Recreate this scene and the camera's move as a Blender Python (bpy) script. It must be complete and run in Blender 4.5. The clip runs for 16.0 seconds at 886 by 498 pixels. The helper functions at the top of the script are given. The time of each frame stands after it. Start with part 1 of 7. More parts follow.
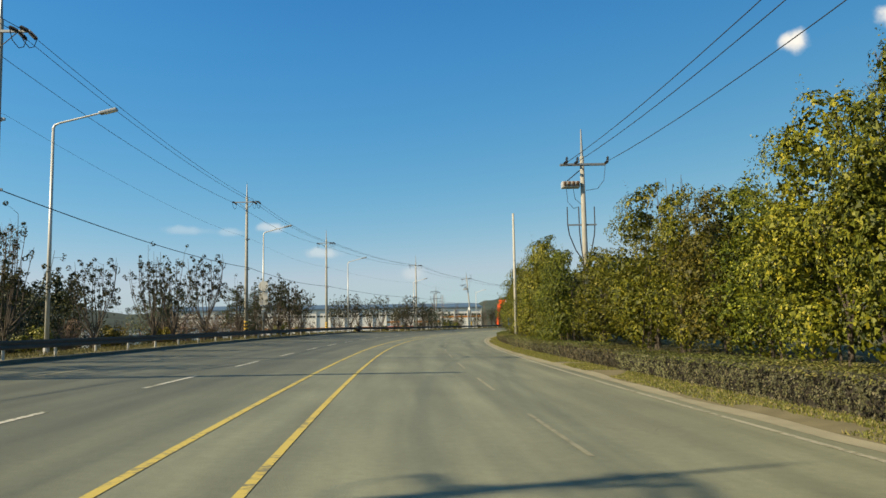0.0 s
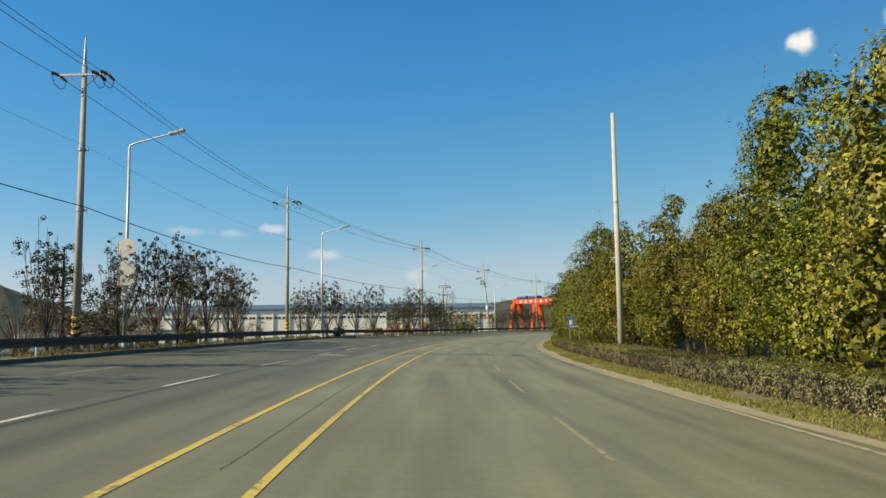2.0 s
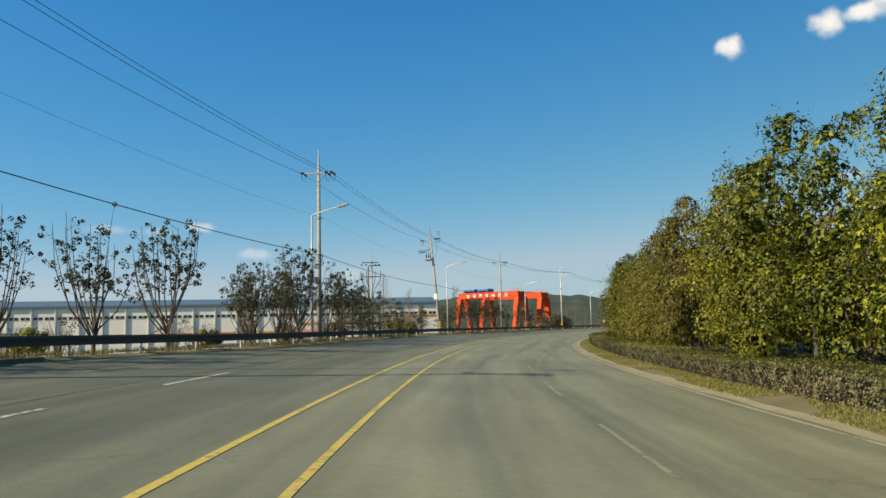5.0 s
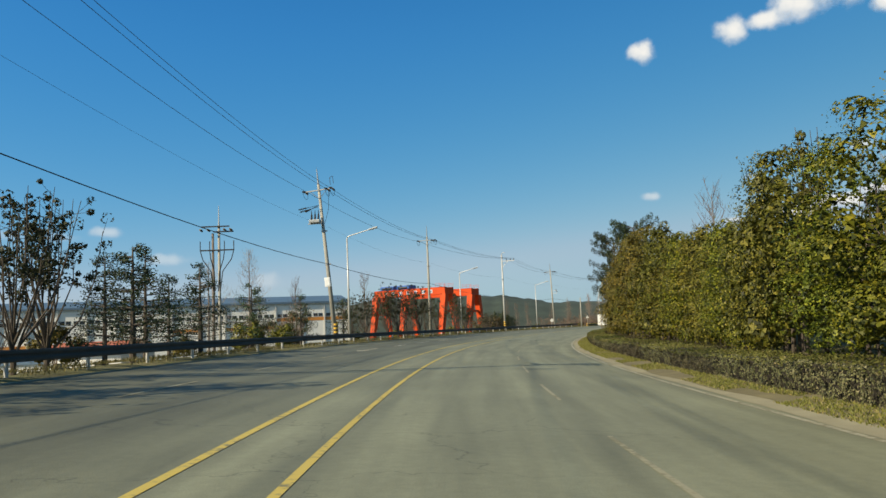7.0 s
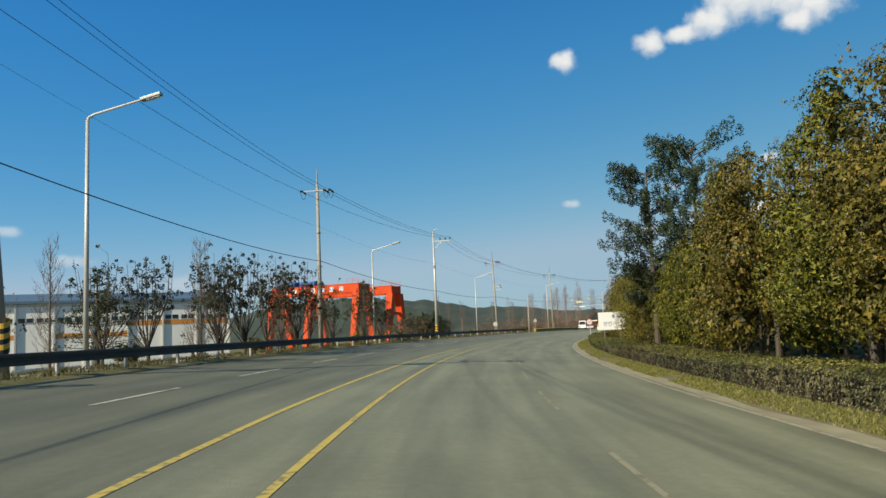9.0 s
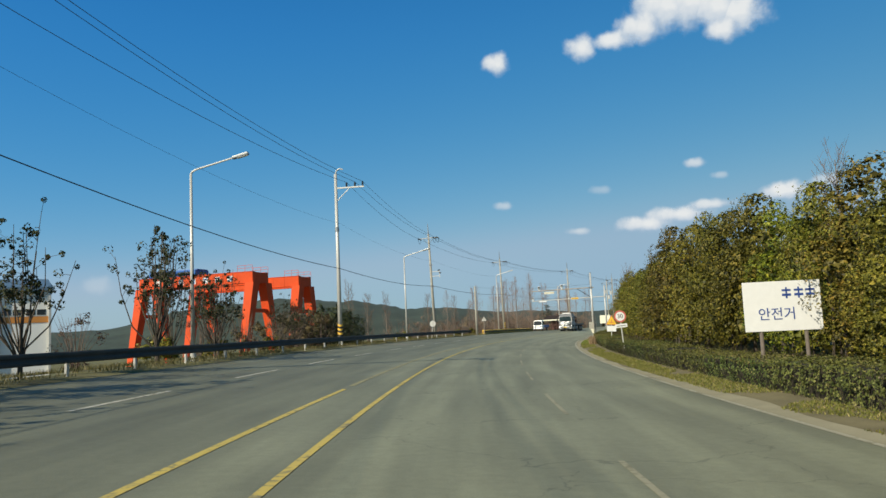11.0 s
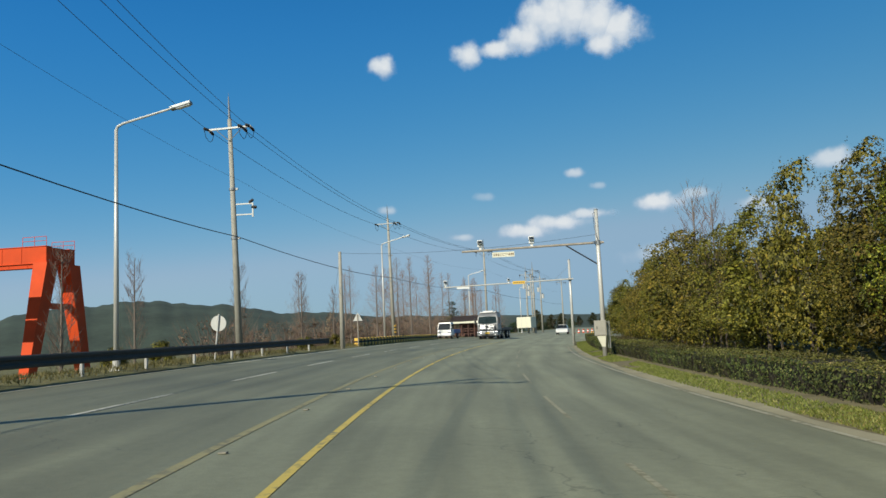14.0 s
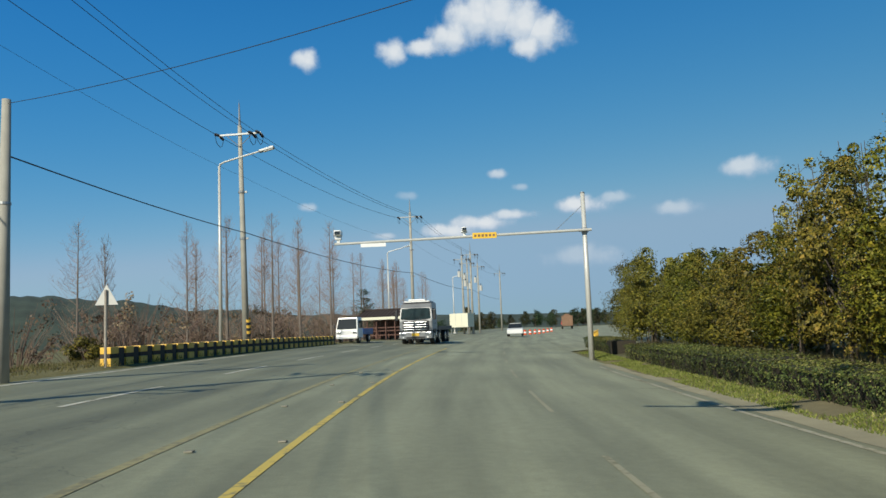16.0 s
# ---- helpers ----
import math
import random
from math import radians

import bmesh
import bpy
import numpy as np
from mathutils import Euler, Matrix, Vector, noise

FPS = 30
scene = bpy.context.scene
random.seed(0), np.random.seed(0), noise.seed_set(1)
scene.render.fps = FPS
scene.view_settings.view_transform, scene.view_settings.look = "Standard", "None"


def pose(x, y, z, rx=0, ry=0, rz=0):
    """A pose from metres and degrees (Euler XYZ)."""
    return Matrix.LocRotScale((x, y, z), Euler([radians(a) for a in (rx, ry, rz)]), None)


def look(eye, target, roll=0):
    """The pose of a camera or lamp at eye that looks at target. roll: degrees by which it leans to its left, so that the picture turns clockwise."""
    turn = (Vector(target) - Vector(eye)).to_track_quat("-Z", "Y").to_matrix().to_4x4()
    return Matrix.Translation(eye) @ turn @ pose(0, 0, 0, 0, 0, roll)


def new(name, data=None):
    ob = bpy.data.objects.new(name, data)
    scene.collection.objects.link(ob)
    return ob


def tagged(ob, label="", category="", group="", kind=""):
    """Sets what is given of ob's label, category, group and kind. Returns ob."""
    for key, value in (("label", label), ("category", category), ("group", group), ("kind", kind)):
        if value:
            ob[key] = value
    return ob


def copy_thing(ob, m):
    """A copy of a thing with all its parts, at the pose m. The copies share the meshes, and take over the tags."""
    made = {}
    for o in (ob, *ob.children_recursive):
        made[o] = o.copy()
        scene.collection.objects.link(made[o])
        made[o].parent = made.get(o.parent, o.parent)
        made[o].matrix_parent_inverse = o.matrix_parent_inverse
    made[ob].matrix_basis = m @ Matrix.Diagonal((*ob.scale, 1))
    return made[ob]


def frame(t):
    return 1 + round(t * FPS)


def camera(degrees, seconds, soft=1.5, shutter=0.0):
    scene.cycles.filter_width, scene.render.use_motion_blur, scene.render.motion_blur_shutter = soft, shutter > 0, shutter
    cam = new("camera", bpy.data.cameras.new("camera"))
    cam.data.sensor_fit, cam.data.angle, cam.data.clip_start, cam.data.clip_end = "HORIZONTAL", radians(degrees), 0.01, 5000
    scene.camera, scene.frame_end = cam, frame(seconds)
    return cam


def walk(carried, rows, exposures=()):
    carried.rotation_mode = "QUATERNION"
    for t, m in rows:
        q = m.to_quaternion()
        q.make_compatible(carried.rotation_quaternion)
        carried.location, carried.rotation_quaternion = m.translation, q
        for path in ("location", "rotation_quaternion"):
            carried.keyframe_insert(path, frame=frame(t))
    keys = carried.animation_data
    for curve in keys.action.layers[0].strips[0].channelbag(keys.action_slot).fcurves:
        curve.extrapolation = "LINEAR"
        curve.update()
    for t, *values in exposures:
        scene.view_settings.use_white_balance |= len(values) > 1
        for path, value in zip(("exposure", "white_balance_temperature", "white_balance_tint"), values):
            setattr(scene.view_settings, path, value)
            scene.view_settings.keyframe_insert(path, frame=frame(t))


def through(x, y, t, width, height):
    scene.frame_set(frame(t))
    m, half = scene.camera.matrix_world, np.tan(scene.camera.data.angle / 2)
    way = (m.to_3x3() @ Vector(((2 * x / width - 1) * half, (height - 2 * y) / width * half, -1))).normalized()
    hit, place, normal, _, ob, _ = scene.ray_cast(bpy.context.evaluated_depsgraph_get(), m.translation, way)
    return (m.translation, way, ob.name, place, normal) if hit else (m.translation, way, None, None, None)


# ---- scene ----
cam = camera(60.0, 16.0)
PATH = [
    (0.0, (0.000, 0.000, 1.433), (0.005, 9.951, 2.426), -1.07),
    (0.5, (-0.458, 9.014, 1.394), (-0.477, 18.962, 2.407), -1.19),
    (1.0, (-0.925, 17.952, 1.375), (-0.950, 27.899, 2.405), -1.22),
    (1.5, (-1.334, 27.123, 1.389), (-1.383, 37.070, 2.413), -1.02),
    (2.0, (-1.692, 36.270, 1.405), (-1.728, 46.217, 2.435), -0.87),
    (2.5, (-2.023, 45.331, 1.404), (-2.033, 55.278, 2.432), -0.79),
    (3.0, (-2.195, 54.373, 1.409), (-2.148, 64.318, 2.448), -0.72),
    (3.5, (-2.157, 63.449, 1.401), (-2.003, 73.394, 2.437), -0.65),
    (4.0, (-1.858, 72.589, 1.399), (-1.529, 82.529, 2.441), -0.76),
    (4.5, (-1.384, 81.736, 1.398), (-0.829, 91.667, 2.432), -0.96),
    (5.0, (-0.720, 90.917, 1.396), (0.093, 100.832, 2.419), -1.24),
    (5.5, (0.135, 100.151, 1.390), (1.214, 110.040, 2.405), -1.59),
    (6.0, (1.179, 109.453, 1.384), (2.504, 119.312, 2.404), -2.04),
    (6.5, (2.443, 118.858, 1.383), (4.021, 128.679, 2.414), -2.36),
    (7.0, (4.067, 128.239, 1.384), (5.918, 138.012, 2.417), -2.48),
    (7.5, (5.964, 137.578, 1.394), (8.072, 147.296, 2.454), -2.63),
    (8.0, (7.946, 146.828, 1.404), (10.301, 156.491, 2.441), -2.60),
    (8.5, (10.142, 155.974, 1.421), (12.727, 165.577, 2.462), -2.57),
    (9.0, (12.577, 165.012, 1.427), (15.417, 174.542, 2.489), -2.44),
    (9.5, (15.185, 173.872, 1.412), (18.250, 183.333, 2.454), -2.38),
    (10.0, (18.095, 182.518, 1.406), (21.373, 191.908, 2.448), -2.44),
    (10.5, (21.211, 190.987, 1.410), (24.693, 200.302, 2.455), -2.54),
    (11.0, (24.458, 199.301, 1.420), (28.141, 208.539, 2.469), -2.63),
    (11.5, (27.724, 207.499, 1.420), (31.605, 216.655, 2.473), -2.64),
    (12.0, (31.144, 215.509, 1.386), (35.239, 224.573, 2.414), -2.55),
    (12.5, (34.580, 223.350, 1.379), (38.912, 232.301, 2.428), -2.50),
    (13.0, (38.335, 230.968, 1.403), (42.922, 239.791, 2.457), -2.46),
    (13.5, (42.273, 238.488, 1.413), (47.066, 247.200, 2.479), -2.53),
    (14.0, (46.435, 245.934, 1.408), (51.476, 254.505, 2.466), -2.63),
    (14.5, (50.768, 253.355, 1.402), (56.035, 261.791, 2.443), -2.63),
    (15.0, (55.295, 260.596, 1.409), (60.790, 268.888, 2.427), -2.57),
    (15.5, (59.904, 267.563, 1.386), (65.611, 275.712, 2.400), -2.39),
    (16.0, (64.557, 274.325, 1.367), (70.448, 282.343, 2.379), -2.26),
]
walk(cam, [(t, look(eye, target, roll)) for t, eye, target, roll in PATH], [(0.0, 0.45, 7400, 10), (9.0, 0.22, 6640, 9), (16.0, 0.05, 6130, 8)])

# ---- world, sun ----
SUN_AZ, SUN_EL = 245.3, 31.8          # degrees, clockwise from +y; above the horizon
world = bpy.data.worlds.new("sky")
scene.world = world
world.use_nodes = True
wn, wl = world.node_tree.nodes, world.node_tree.links
sky_node = wn.new("ShaderNodeTexSky")
sky_node.sky_type, sky_node.sun_disc = "NISHITA", False
sky_node.sun_elevation, sky_node.sun_rotation = radians(SUN_EL), radians(SUN_AZ)
sky_node.air_density, sky_node.dust_density, sky_node.ozone_density = 1.0, 0.4, 5.5
split = wn.new("ShaderNodeSeparateColor")
join = wn.new("ShaderNodeCombineColor")
wl.new(sky_node.outputs[0], split.inputs[0])
# clear winter sky: deep azure above, pale towards the horizon
for k, (power, gain, most) in enumerate(((1.95, 0.43, 4.2), (0.87, 1.47, 6.2), (0.36, 3.9, 8.2))):
    p_node = wn.new("ShaderNodeMath"); p_node.operation = "POWER"
    p_node.inputs[1].default_value = power
    g_node = wn.new("ShaderNodeMath"); g_node.operation = "MULTIPLY"
    g_node.inputs[1].default_value = gain
    wl.new(split.outputs[k], p_node.inputs[0])
    wl.new(p_node.outputs[0], g_node.inputs[0])
    m_node = wn.new("ShaderNodeMath"); m_node.operation = "SMOOTH_MIN"
    m_node.inputs[1].default_value, m_node.inputs[2].default_value = most, 1.2
    wl.new(g_node.outputs[0], m_node.inputs[0])
    wl.new(m_node.outputs[0], join.inputs[k])
way = wn.new("ShaderNodeTexCoord")
axes = wn.new("ShaderNodeSeparateXYZ")
wl.new(way.outputs["Generated"], axes.inputs[0])
high = wn.new("ShaderNodeMapRange"); high.interpolation_type = "SMOOTHSTEP"
for key, x in zip(("From Min", "From Max"), (0.34, 0.85)):
    high.inputs[key].default_value = x
wl.new(axes.outputs[2], high.inputs["Value"])
veil = wn.new("ShaderNodeMix"); veil.data_type = "RGBA"
veil.inputs["A"].default_value, veil.inputs["B"].default_value = (1, 1, 1, 1), (0.85, 0.52, 0.32, 1)
wl.new(high.outputs[0], veil.inputs["Factor"])
west = wn.new("ShaderNodeMath"); west.operation = "MULTIPLY_ADD"
west.inputs[1].default_value, west.inputs[2].default_value = -0.19, 1.03
wl.new(axes.outputs[0], west.inputs[0])
shade = wn.new("ShaderNodeVectorMath"); shade.operation = "MULTIPLY"
wl.new(join.outputs[0], shade.inputs[0]); wl.new(veil.outputs["Result"], shade.inputs[1])
tone = wn.new("ShaderNodeVectorMath"); tone.operation = "SCALE"
wl.new(shade.outputs[0], tone.inputs[0]); wl.new(west.outputs[0], tone.inputs["Scale"])
wl.new(tone.outputs[0], wn["Background"].inputs[0])
wn["Background"].inputs[1].default_value = 0.072
sun_data = bpy.data.lights.new("sun", "SUN")
sun_data.energy, sun_data.angle, sun_data.color = 4.8, radians(0.5), (1.0, 0.91, 0.72)
sun = new("sun", sun_data)
az, el = radians(SUN_AZ), radians(SUN_EL)
sun.matrix_world = look((0, 0, 50), Vector((0, 0, 50)) - Vector((math.sin(az) * math.cos(el), math.cos(az) * math.cos(el), math.sin(el))))


# ---- materials ----
def mat(name, color, rough=0.7, metal=0.0, vary=0.15, scale=6.0, fine=60.0, bump=0.2, spread=0.0):
    """Paint, metal or stone with stains, grain and fine relief. spread: shift between objects."""
    m = bpy.data.materials.new(name)
    m.use_nodes = True
    n, l = m.node_tree.nodes, m.node_tree.links
    b = n["Principled BSDF"]
    b.inputs["Roughness"].default_value, b.inputs["Metallic"].default_value = rough, metal
    co = n.new("ShaderNodeTexCoord")
    big, small = n.new("ShaderNodeTexNoise"), n.new("ShaderNodeTexNoise")
    big.inputs["Scale"].default_value, small.inputs["Scale"].default_value = scale, fine
    big.inputs["Detail"].default_value, small.inputs["Detail"].default_value = 5, 3
    for t in (big, small):
        l.new(co.outputs["Object"], t.inputs["Vector"])
    add = n.new("ShaderNodeMath"); add.operation = "MULTIPLY_ADD"
    l.new(small.outputs["Fac"], add.inputs[0]); add.inputs[1].default_value = 0.5
    l.new(big.outputs["Fac"], add.inputs[2])
    rng = n.new("ShaderNodeMapRange")
    rng.inputs["From Min"].default_value, rng.inputs["From Max"].default_value = 0.35, 1.15
    rng.inputs["To Min"].default_value, rng.inputs["To Max"].default_value = 1 - vary, 1 + vary
    l.new(add.outputs[0], rng.inputs["Value"])
    val = rng.outputs[0]
    if spread:
        info = n.new("ShaderNodeObjectInfo")
        r2 = n.new("ShaderNodeMapRange")
        r2.inputs["To Min"].default_value, r2.inputs["To Max"].default_value = 1 - spread, 1 + spread
        l.new(info.outputs["Random"], r2.inputs["Value"])
        mul = n.new("ShaderNodeMath"); mul.operation = "MULTIPLY"
        l.new(val, mul.inputs[0]); l.new(r2.outputs[0], mul.inputs[1])
        val = mul.outputs[0]
    mix = n.new("ShaderNodeVectorMath"); mix.operation = "SCALE"
    mix.inputs[0].default_value = color
    l.new(val, mix.inputs["Scale"])
    l.new(mix.outputs[0], b.inputs["Base Color"])
    if bump:
        bp = n.new("ShaderNodeBump")
        bp.inputs["Strength"].default_value, bp.inputs["Distance"].default_value = bump, 0.01
        l.new(small.outputs["Fac"], bp.inputs["Height"]); l.new(bp.outputs[0], b.inputs["Normal"])
    return m


def leaf_mat(name, dark, light, other, share=0.2, through=0.25, rough=0.55):
    """Foliage: each leaf takes a tone between dark and light, some of them another one."""
    m = bpy.data.materials.new(name)
    m.use_nodes = True
    n, l = m.node_tree.nodes, m.node_tree.links
    b = n["Principled BSDF"]
    b.inputs["Roughness"].default_value, b.inputs["Specular IOR Level"].default_value = rough, 0.28
    geo, info = n.new("ShaderNodeNewGeometry"), n.new("ShaderNodeObjectInfo")
    ramp = n.new("ShaderNodeValToRGB")
    cr = ramp.color_ramp
    cr.elements[0].position, cr.elements[0].color = 0.0, (*dark, 1)
    cr.elements[1].position, cr.elements[1].color = 1 - share, (*light, 1)
    e = cr.elements.new(1.0); e.color = (*other, 1)
    l.new(geo.outputs["Random Per Island"], ramp.inputs[0])
    hue = n.new("ShaderNodeHueSaturation")
    rng = n.new("ShaderNodeMapRange")
    rng.inputs["To Min"].default_value, rng.inputs["To Max"].default_value = 0.62, 1.3
    l.new(info.outputs["Random"], rng.inputs["Value"]); l.new(rng.outputs[0], hue.inputs["Value"])
    turned = n.new("ShaderNodeMath"); turned.operation = "MULTIPLY"; turned.inputs[1].default_value = 7.31
    cut = n.new("ShaderNodeMath"); cut.operation = "FRACT"
    tint = n.new("ShaderNodeMapRange"); tint.inputs["To Min"].default_value, tint.inputs["To Max"].default_value = 0.478, 0.522
    l.new(info.outputs["Random"], turned.inputs[0]); l.new(turned.outputs[0], cut.inputs[0])
    l.new(cut.outputs[0], tint.inputs["Value"]); l.new(tint.outputs[0], hue.inputs["Hue"])
    l.new(ramp.outputs[0], hue.inputs["Color"]); l.new(hue.outputs[0], b.inputs["Base Color"])
    tr, mix = n.new("ShaderNodeBsdfTranslucent"), n.new("ShaderNodeMixShader")
    l.new(hue.outputs[0], tr.inputs[0]); mix.inputs[0].default_value = through
    l.new(b.outputs[0], mix.inputs[1]); l.new(tr.outputs[0], mix.inputs[2])
    l.new(mix.outputs[0], n["Material Output"].inputs[0])
    return m


def asphalt_mat():
    """Worn asphalt; the UV map holds metres across (u) and along (v) the road."""
    m = bpy.data.materials.new("asphalt")
    m.use_nodes = True
    n, l = m.node_tree.nodes, m.node_tree.links
    b = n["Principled BSDF"]
    b.inputs["Roughness"].default_value = 0.66
    co, uv = n.new("ShaderNodeTexCoord"), n.new("ShaderNodeUVMap")
    sep = n.new("ShaderNodeSeparateXYZ"); l.new(uv.outputs[0], sep.inputs[0])

    def noise_tex(scale, detail, vec, out="Fac"):
        t = n.new("ShaderNodeTexNoise")
        t.inputs["Scale"].default_value, t.inputs["Detail"].default_value = scale, detail
        l.new(vec, t.inputs["Vector"])
        return t.outputs[out]

    def mrange(v, a, b2, c, d):
        r = n.new("ShaderNodeMapRange")
        for key, x in zip(("From Min", "From Max", "To Min", "To Max"), (a, b2, c, d)):
            r.inputs[key].default_value = x
        l.new(v, r.inputs["Value"])
        return r.outputs[0]

    def times(a, c):
        r = n.new("ShaderNodeMath"); r.operation = "MULTIPLY"
        l.new(a, r.inputs[0]); l.new(c, r.inputs[1])
        return r.outputs[0]

    stretch = n.new("ShaderNodeMapping"); stretch.inputs["Scale"].default_value = (1.0, 0.06, 1.0)
    l.new(uv.outputs[0], stretch.inputs["Vector"])
    streak = noise_tex(1.6, 4, stretch.outputs[0])
    blot = noise_tex(0.25, 5, co.outputs["Object"])
    grain = noise_tex(45.0, 3, co.outputs["Object"])
    coarse = noise_tex(7.0, 4, co.outputs["Object"])
    # wheel tracks: two dark bands a lane, 3.5 m apart from the lane's edge
    wave = n.new("ShaderNodeMath"); wave.operation = "COSINE"
    ph = n.new("ShaderNodeMath"); ph.operation = "MULTIPLY_ADD"
    l.new(sep.outputs[0], ph.inputs[0]); ph.inputs[1].default_value = 2 * math.pi / 1.75; ph.inputs[2].default_value = 5.4
    l.new(ph.outputs[0], wave.inputs[0])
    v = times(mrange(streak, 0.3, 0.7, 0.80, 1.20), mrange(blot, 0.3, 0.7, 0.89, 1.11))
    v = times(v, mrange(grain, 0.3, 0.7, 0.92, 1.08))
    v = times(v, mrange(coarse, 0.3, 0.7, 0.93, 1.07))
    v = times(v, mrange(wave.outputs[0], -1, 1, 1.07, 0.93))
    # darker asphalt towards the guard rail, partly tree shade put into the colour
    left_dark = mrange(sep.outputs[0], -4.6, -2.2, 1.0, 0.0)
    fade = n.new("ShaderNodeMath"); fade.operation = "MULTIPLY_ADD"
    l.new(times(left_dark, mrange(sep.outputs[1], 170.0, 260.0, 0.42, 0.27)), fade.inputs[0]); fade.inputs[1].default_value, fade.inputs[2].default_value = -1.0, 1.0
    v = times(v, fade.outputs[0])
    # darkest near 45 m along, lighter before and beyond
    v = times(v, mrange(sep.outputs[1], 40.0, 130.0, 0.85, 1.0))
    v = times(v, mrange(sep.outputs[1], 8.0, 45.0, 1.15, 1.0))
    # lighter stretch before the junction
    v = times(v, mrange(sep.outputs[1], 280.0, 312.0, 1.0, 1.2))
    # cracks
    vor = n.new("ShaderNodeTexVoronoi"); vor.feature = "DISTANCE_TO_EDGE"; vor.inputs["Scale"].default_value = 0.22
    warp = n.new("ShaderNodeVectorMath"); warp.operation = "MULTIPLY_ADD"
    l.new(noise_tex(1.3, 5, co.outputs["Object"], "Color"), warp.inputs[0])
    warp.inputs[1].default_value = (1.6, 1.6, 0.0); l.new(co.outputs["Object"], warp.inputs[2])
    l.new(warp.outputs[0], vor.inputs["Vector"])
    crack = mrange(vor.outputs["Distance"], 0.0, 0.004, 0.62, 1.0)
    gate = mrange(noise_tex(0.07, 2, co.outputs["Object"]), 0.52, 0.56, 1.0, 0.0)
    mx = n.new("ShaderNodeMath"); mx.operation = "MAXIMUM"
    l.new(crack, mx.inputs[0]); l.new(gate, mx.inputs[1])
    v = times(v, mx.outputs[0])
    sc = n.new("ShaderNodeVectorMath"); sc.operation = "SCALE"; sc.inputs[0].default_value = (0.221, 0.223, 0.143)
    l.new(v, sc.inputs["Scale"]); l.new(sc.outputs[0], b.inputs["Base Color"])
    bp = n.new("ShaderNodeBump"); bp.inputs["Strength"].default_value, bp.inputs["Distance"].default_value = 0.5, 0.008
    l.new(grain, bp.inputs["Height"]); l.new(bp.outputs[0], b.inputs["Normal"])
    return m


def paint_mat(name, color, wear):
    """Road paint, worn through to the asphalt in flecks."""
    m = bpy.data.materials.new(name)
    m.use_nodes = True
    n, l = m.node_tree.nodes, m.node_tree.links
    b = n["Principled BSDF"]; b.inputs["Roughness"].default_value = 0.7
    co = n.new("ShaderNodeTexCoord")
    t1, t2 = n.new("ShaderNodeTexNoise"), n.new("ShaderNodeTexNoise")
    t1.inputs["Scale"].default_value, t1.inputs["Detail"].default_value = 9.0, 8
    t2.inputs["Scale"].default_value, t2.inputs["Detail"].default_value = 0.6, 3
    for t in (t1, t2):
        l.new(co.outputs["Object"], t.inputs["Vector"])
    s = n.new("ShaderNodeMath"); s.operation = "MULTIPLY_ADD"; s.inputs[1].default_value = 0.7
    l.new(t2.outputs["Fac"], s.inputs[0]); l.new(t1.outputs["Fac"], s.inputs[2])
    r = n.new("ShaderNodeMapRange")
    r.inputs["From Min"].default_value, r.inputs["From Max"].default_value = 0.55 + wear, 0.75 + wear
    l.new(s.outputs[0], r.inputs["Value"])
    mx = n.new("ShaderNodeMix"); mx.data_type = "RGBA"
    mx.inputs["A"].default_value, mx.inputs["B"].default_value = (0.20, 0.185, 0.11, 1), (*color, 1)
    l.new(r.outputs[0], mx.inputs["Factor"]); l.new(mx.outputs["Result"], b.inputs["Base Color"])
    return m


def soil_mat():
    """Ground: dry grass, soil and green patches."""
    m = bpy.data.materials.new("soil")
    m.use_nodes = True
    n, l = m.node_tree.nodes, m.node_tree.links
    b = n["Principled BSDF"]; b.inputs["Roughness"].default_value = 0.95
    co = n.new("ShaderNodeTexCoord")
    a, c = n.new("ShaderNodeTexNoise"), n.new("ShaderNodeTexNoise")
    a.inputs["Scale"].default_value, a.inputs["Detail"].default_value = 0.35, 6
    c.inputs["Scale"].default_value, c.inputs["Detail"].default_value = 14.0, 4
    for t in (a, c):
        l.new(co.outputs["Object"], t.inputs["Vector"])
    s = n.new("ShaderNodeMath"); s.operation = "MULTIPLY_ADD"; s.inputs[1].default_value = 0.5
    l.new(c.outputs["Fac"], s.inputs[0]); l.new(a.outputs["Fac"], s.inputs[2])
    ramp = n.new("ShaderNodeValToRGB"); cr = ramp.color_ramp
    cr.elements[0].position, cr.elements[0].color = 0.5, (0.055, 0.045, 0.022, 1)
    cr.elements[1].position, cr.elements[1].color = 1.0, (0.24, 0.20, 0.085, 1)
    e = cr.elements.new(0.72); e.color = (0.13, 0.125, 0.04, 1)
    l.new(s.outputs[0], ramp.inputs[0]); l.new(ramp.outputs[0], b.inputs["Base Color"])
    bp = n.new("ShaderNodeBump"); bp.inputs["Strength"].default_value, bp.inputs["Distance"].default_value = 0.8, 0.05
    l.new(c.outputs["Fac"], bp.inputs["Height"]); l.new(bp.outputs[0], b.inputs["Normal"])
    return m


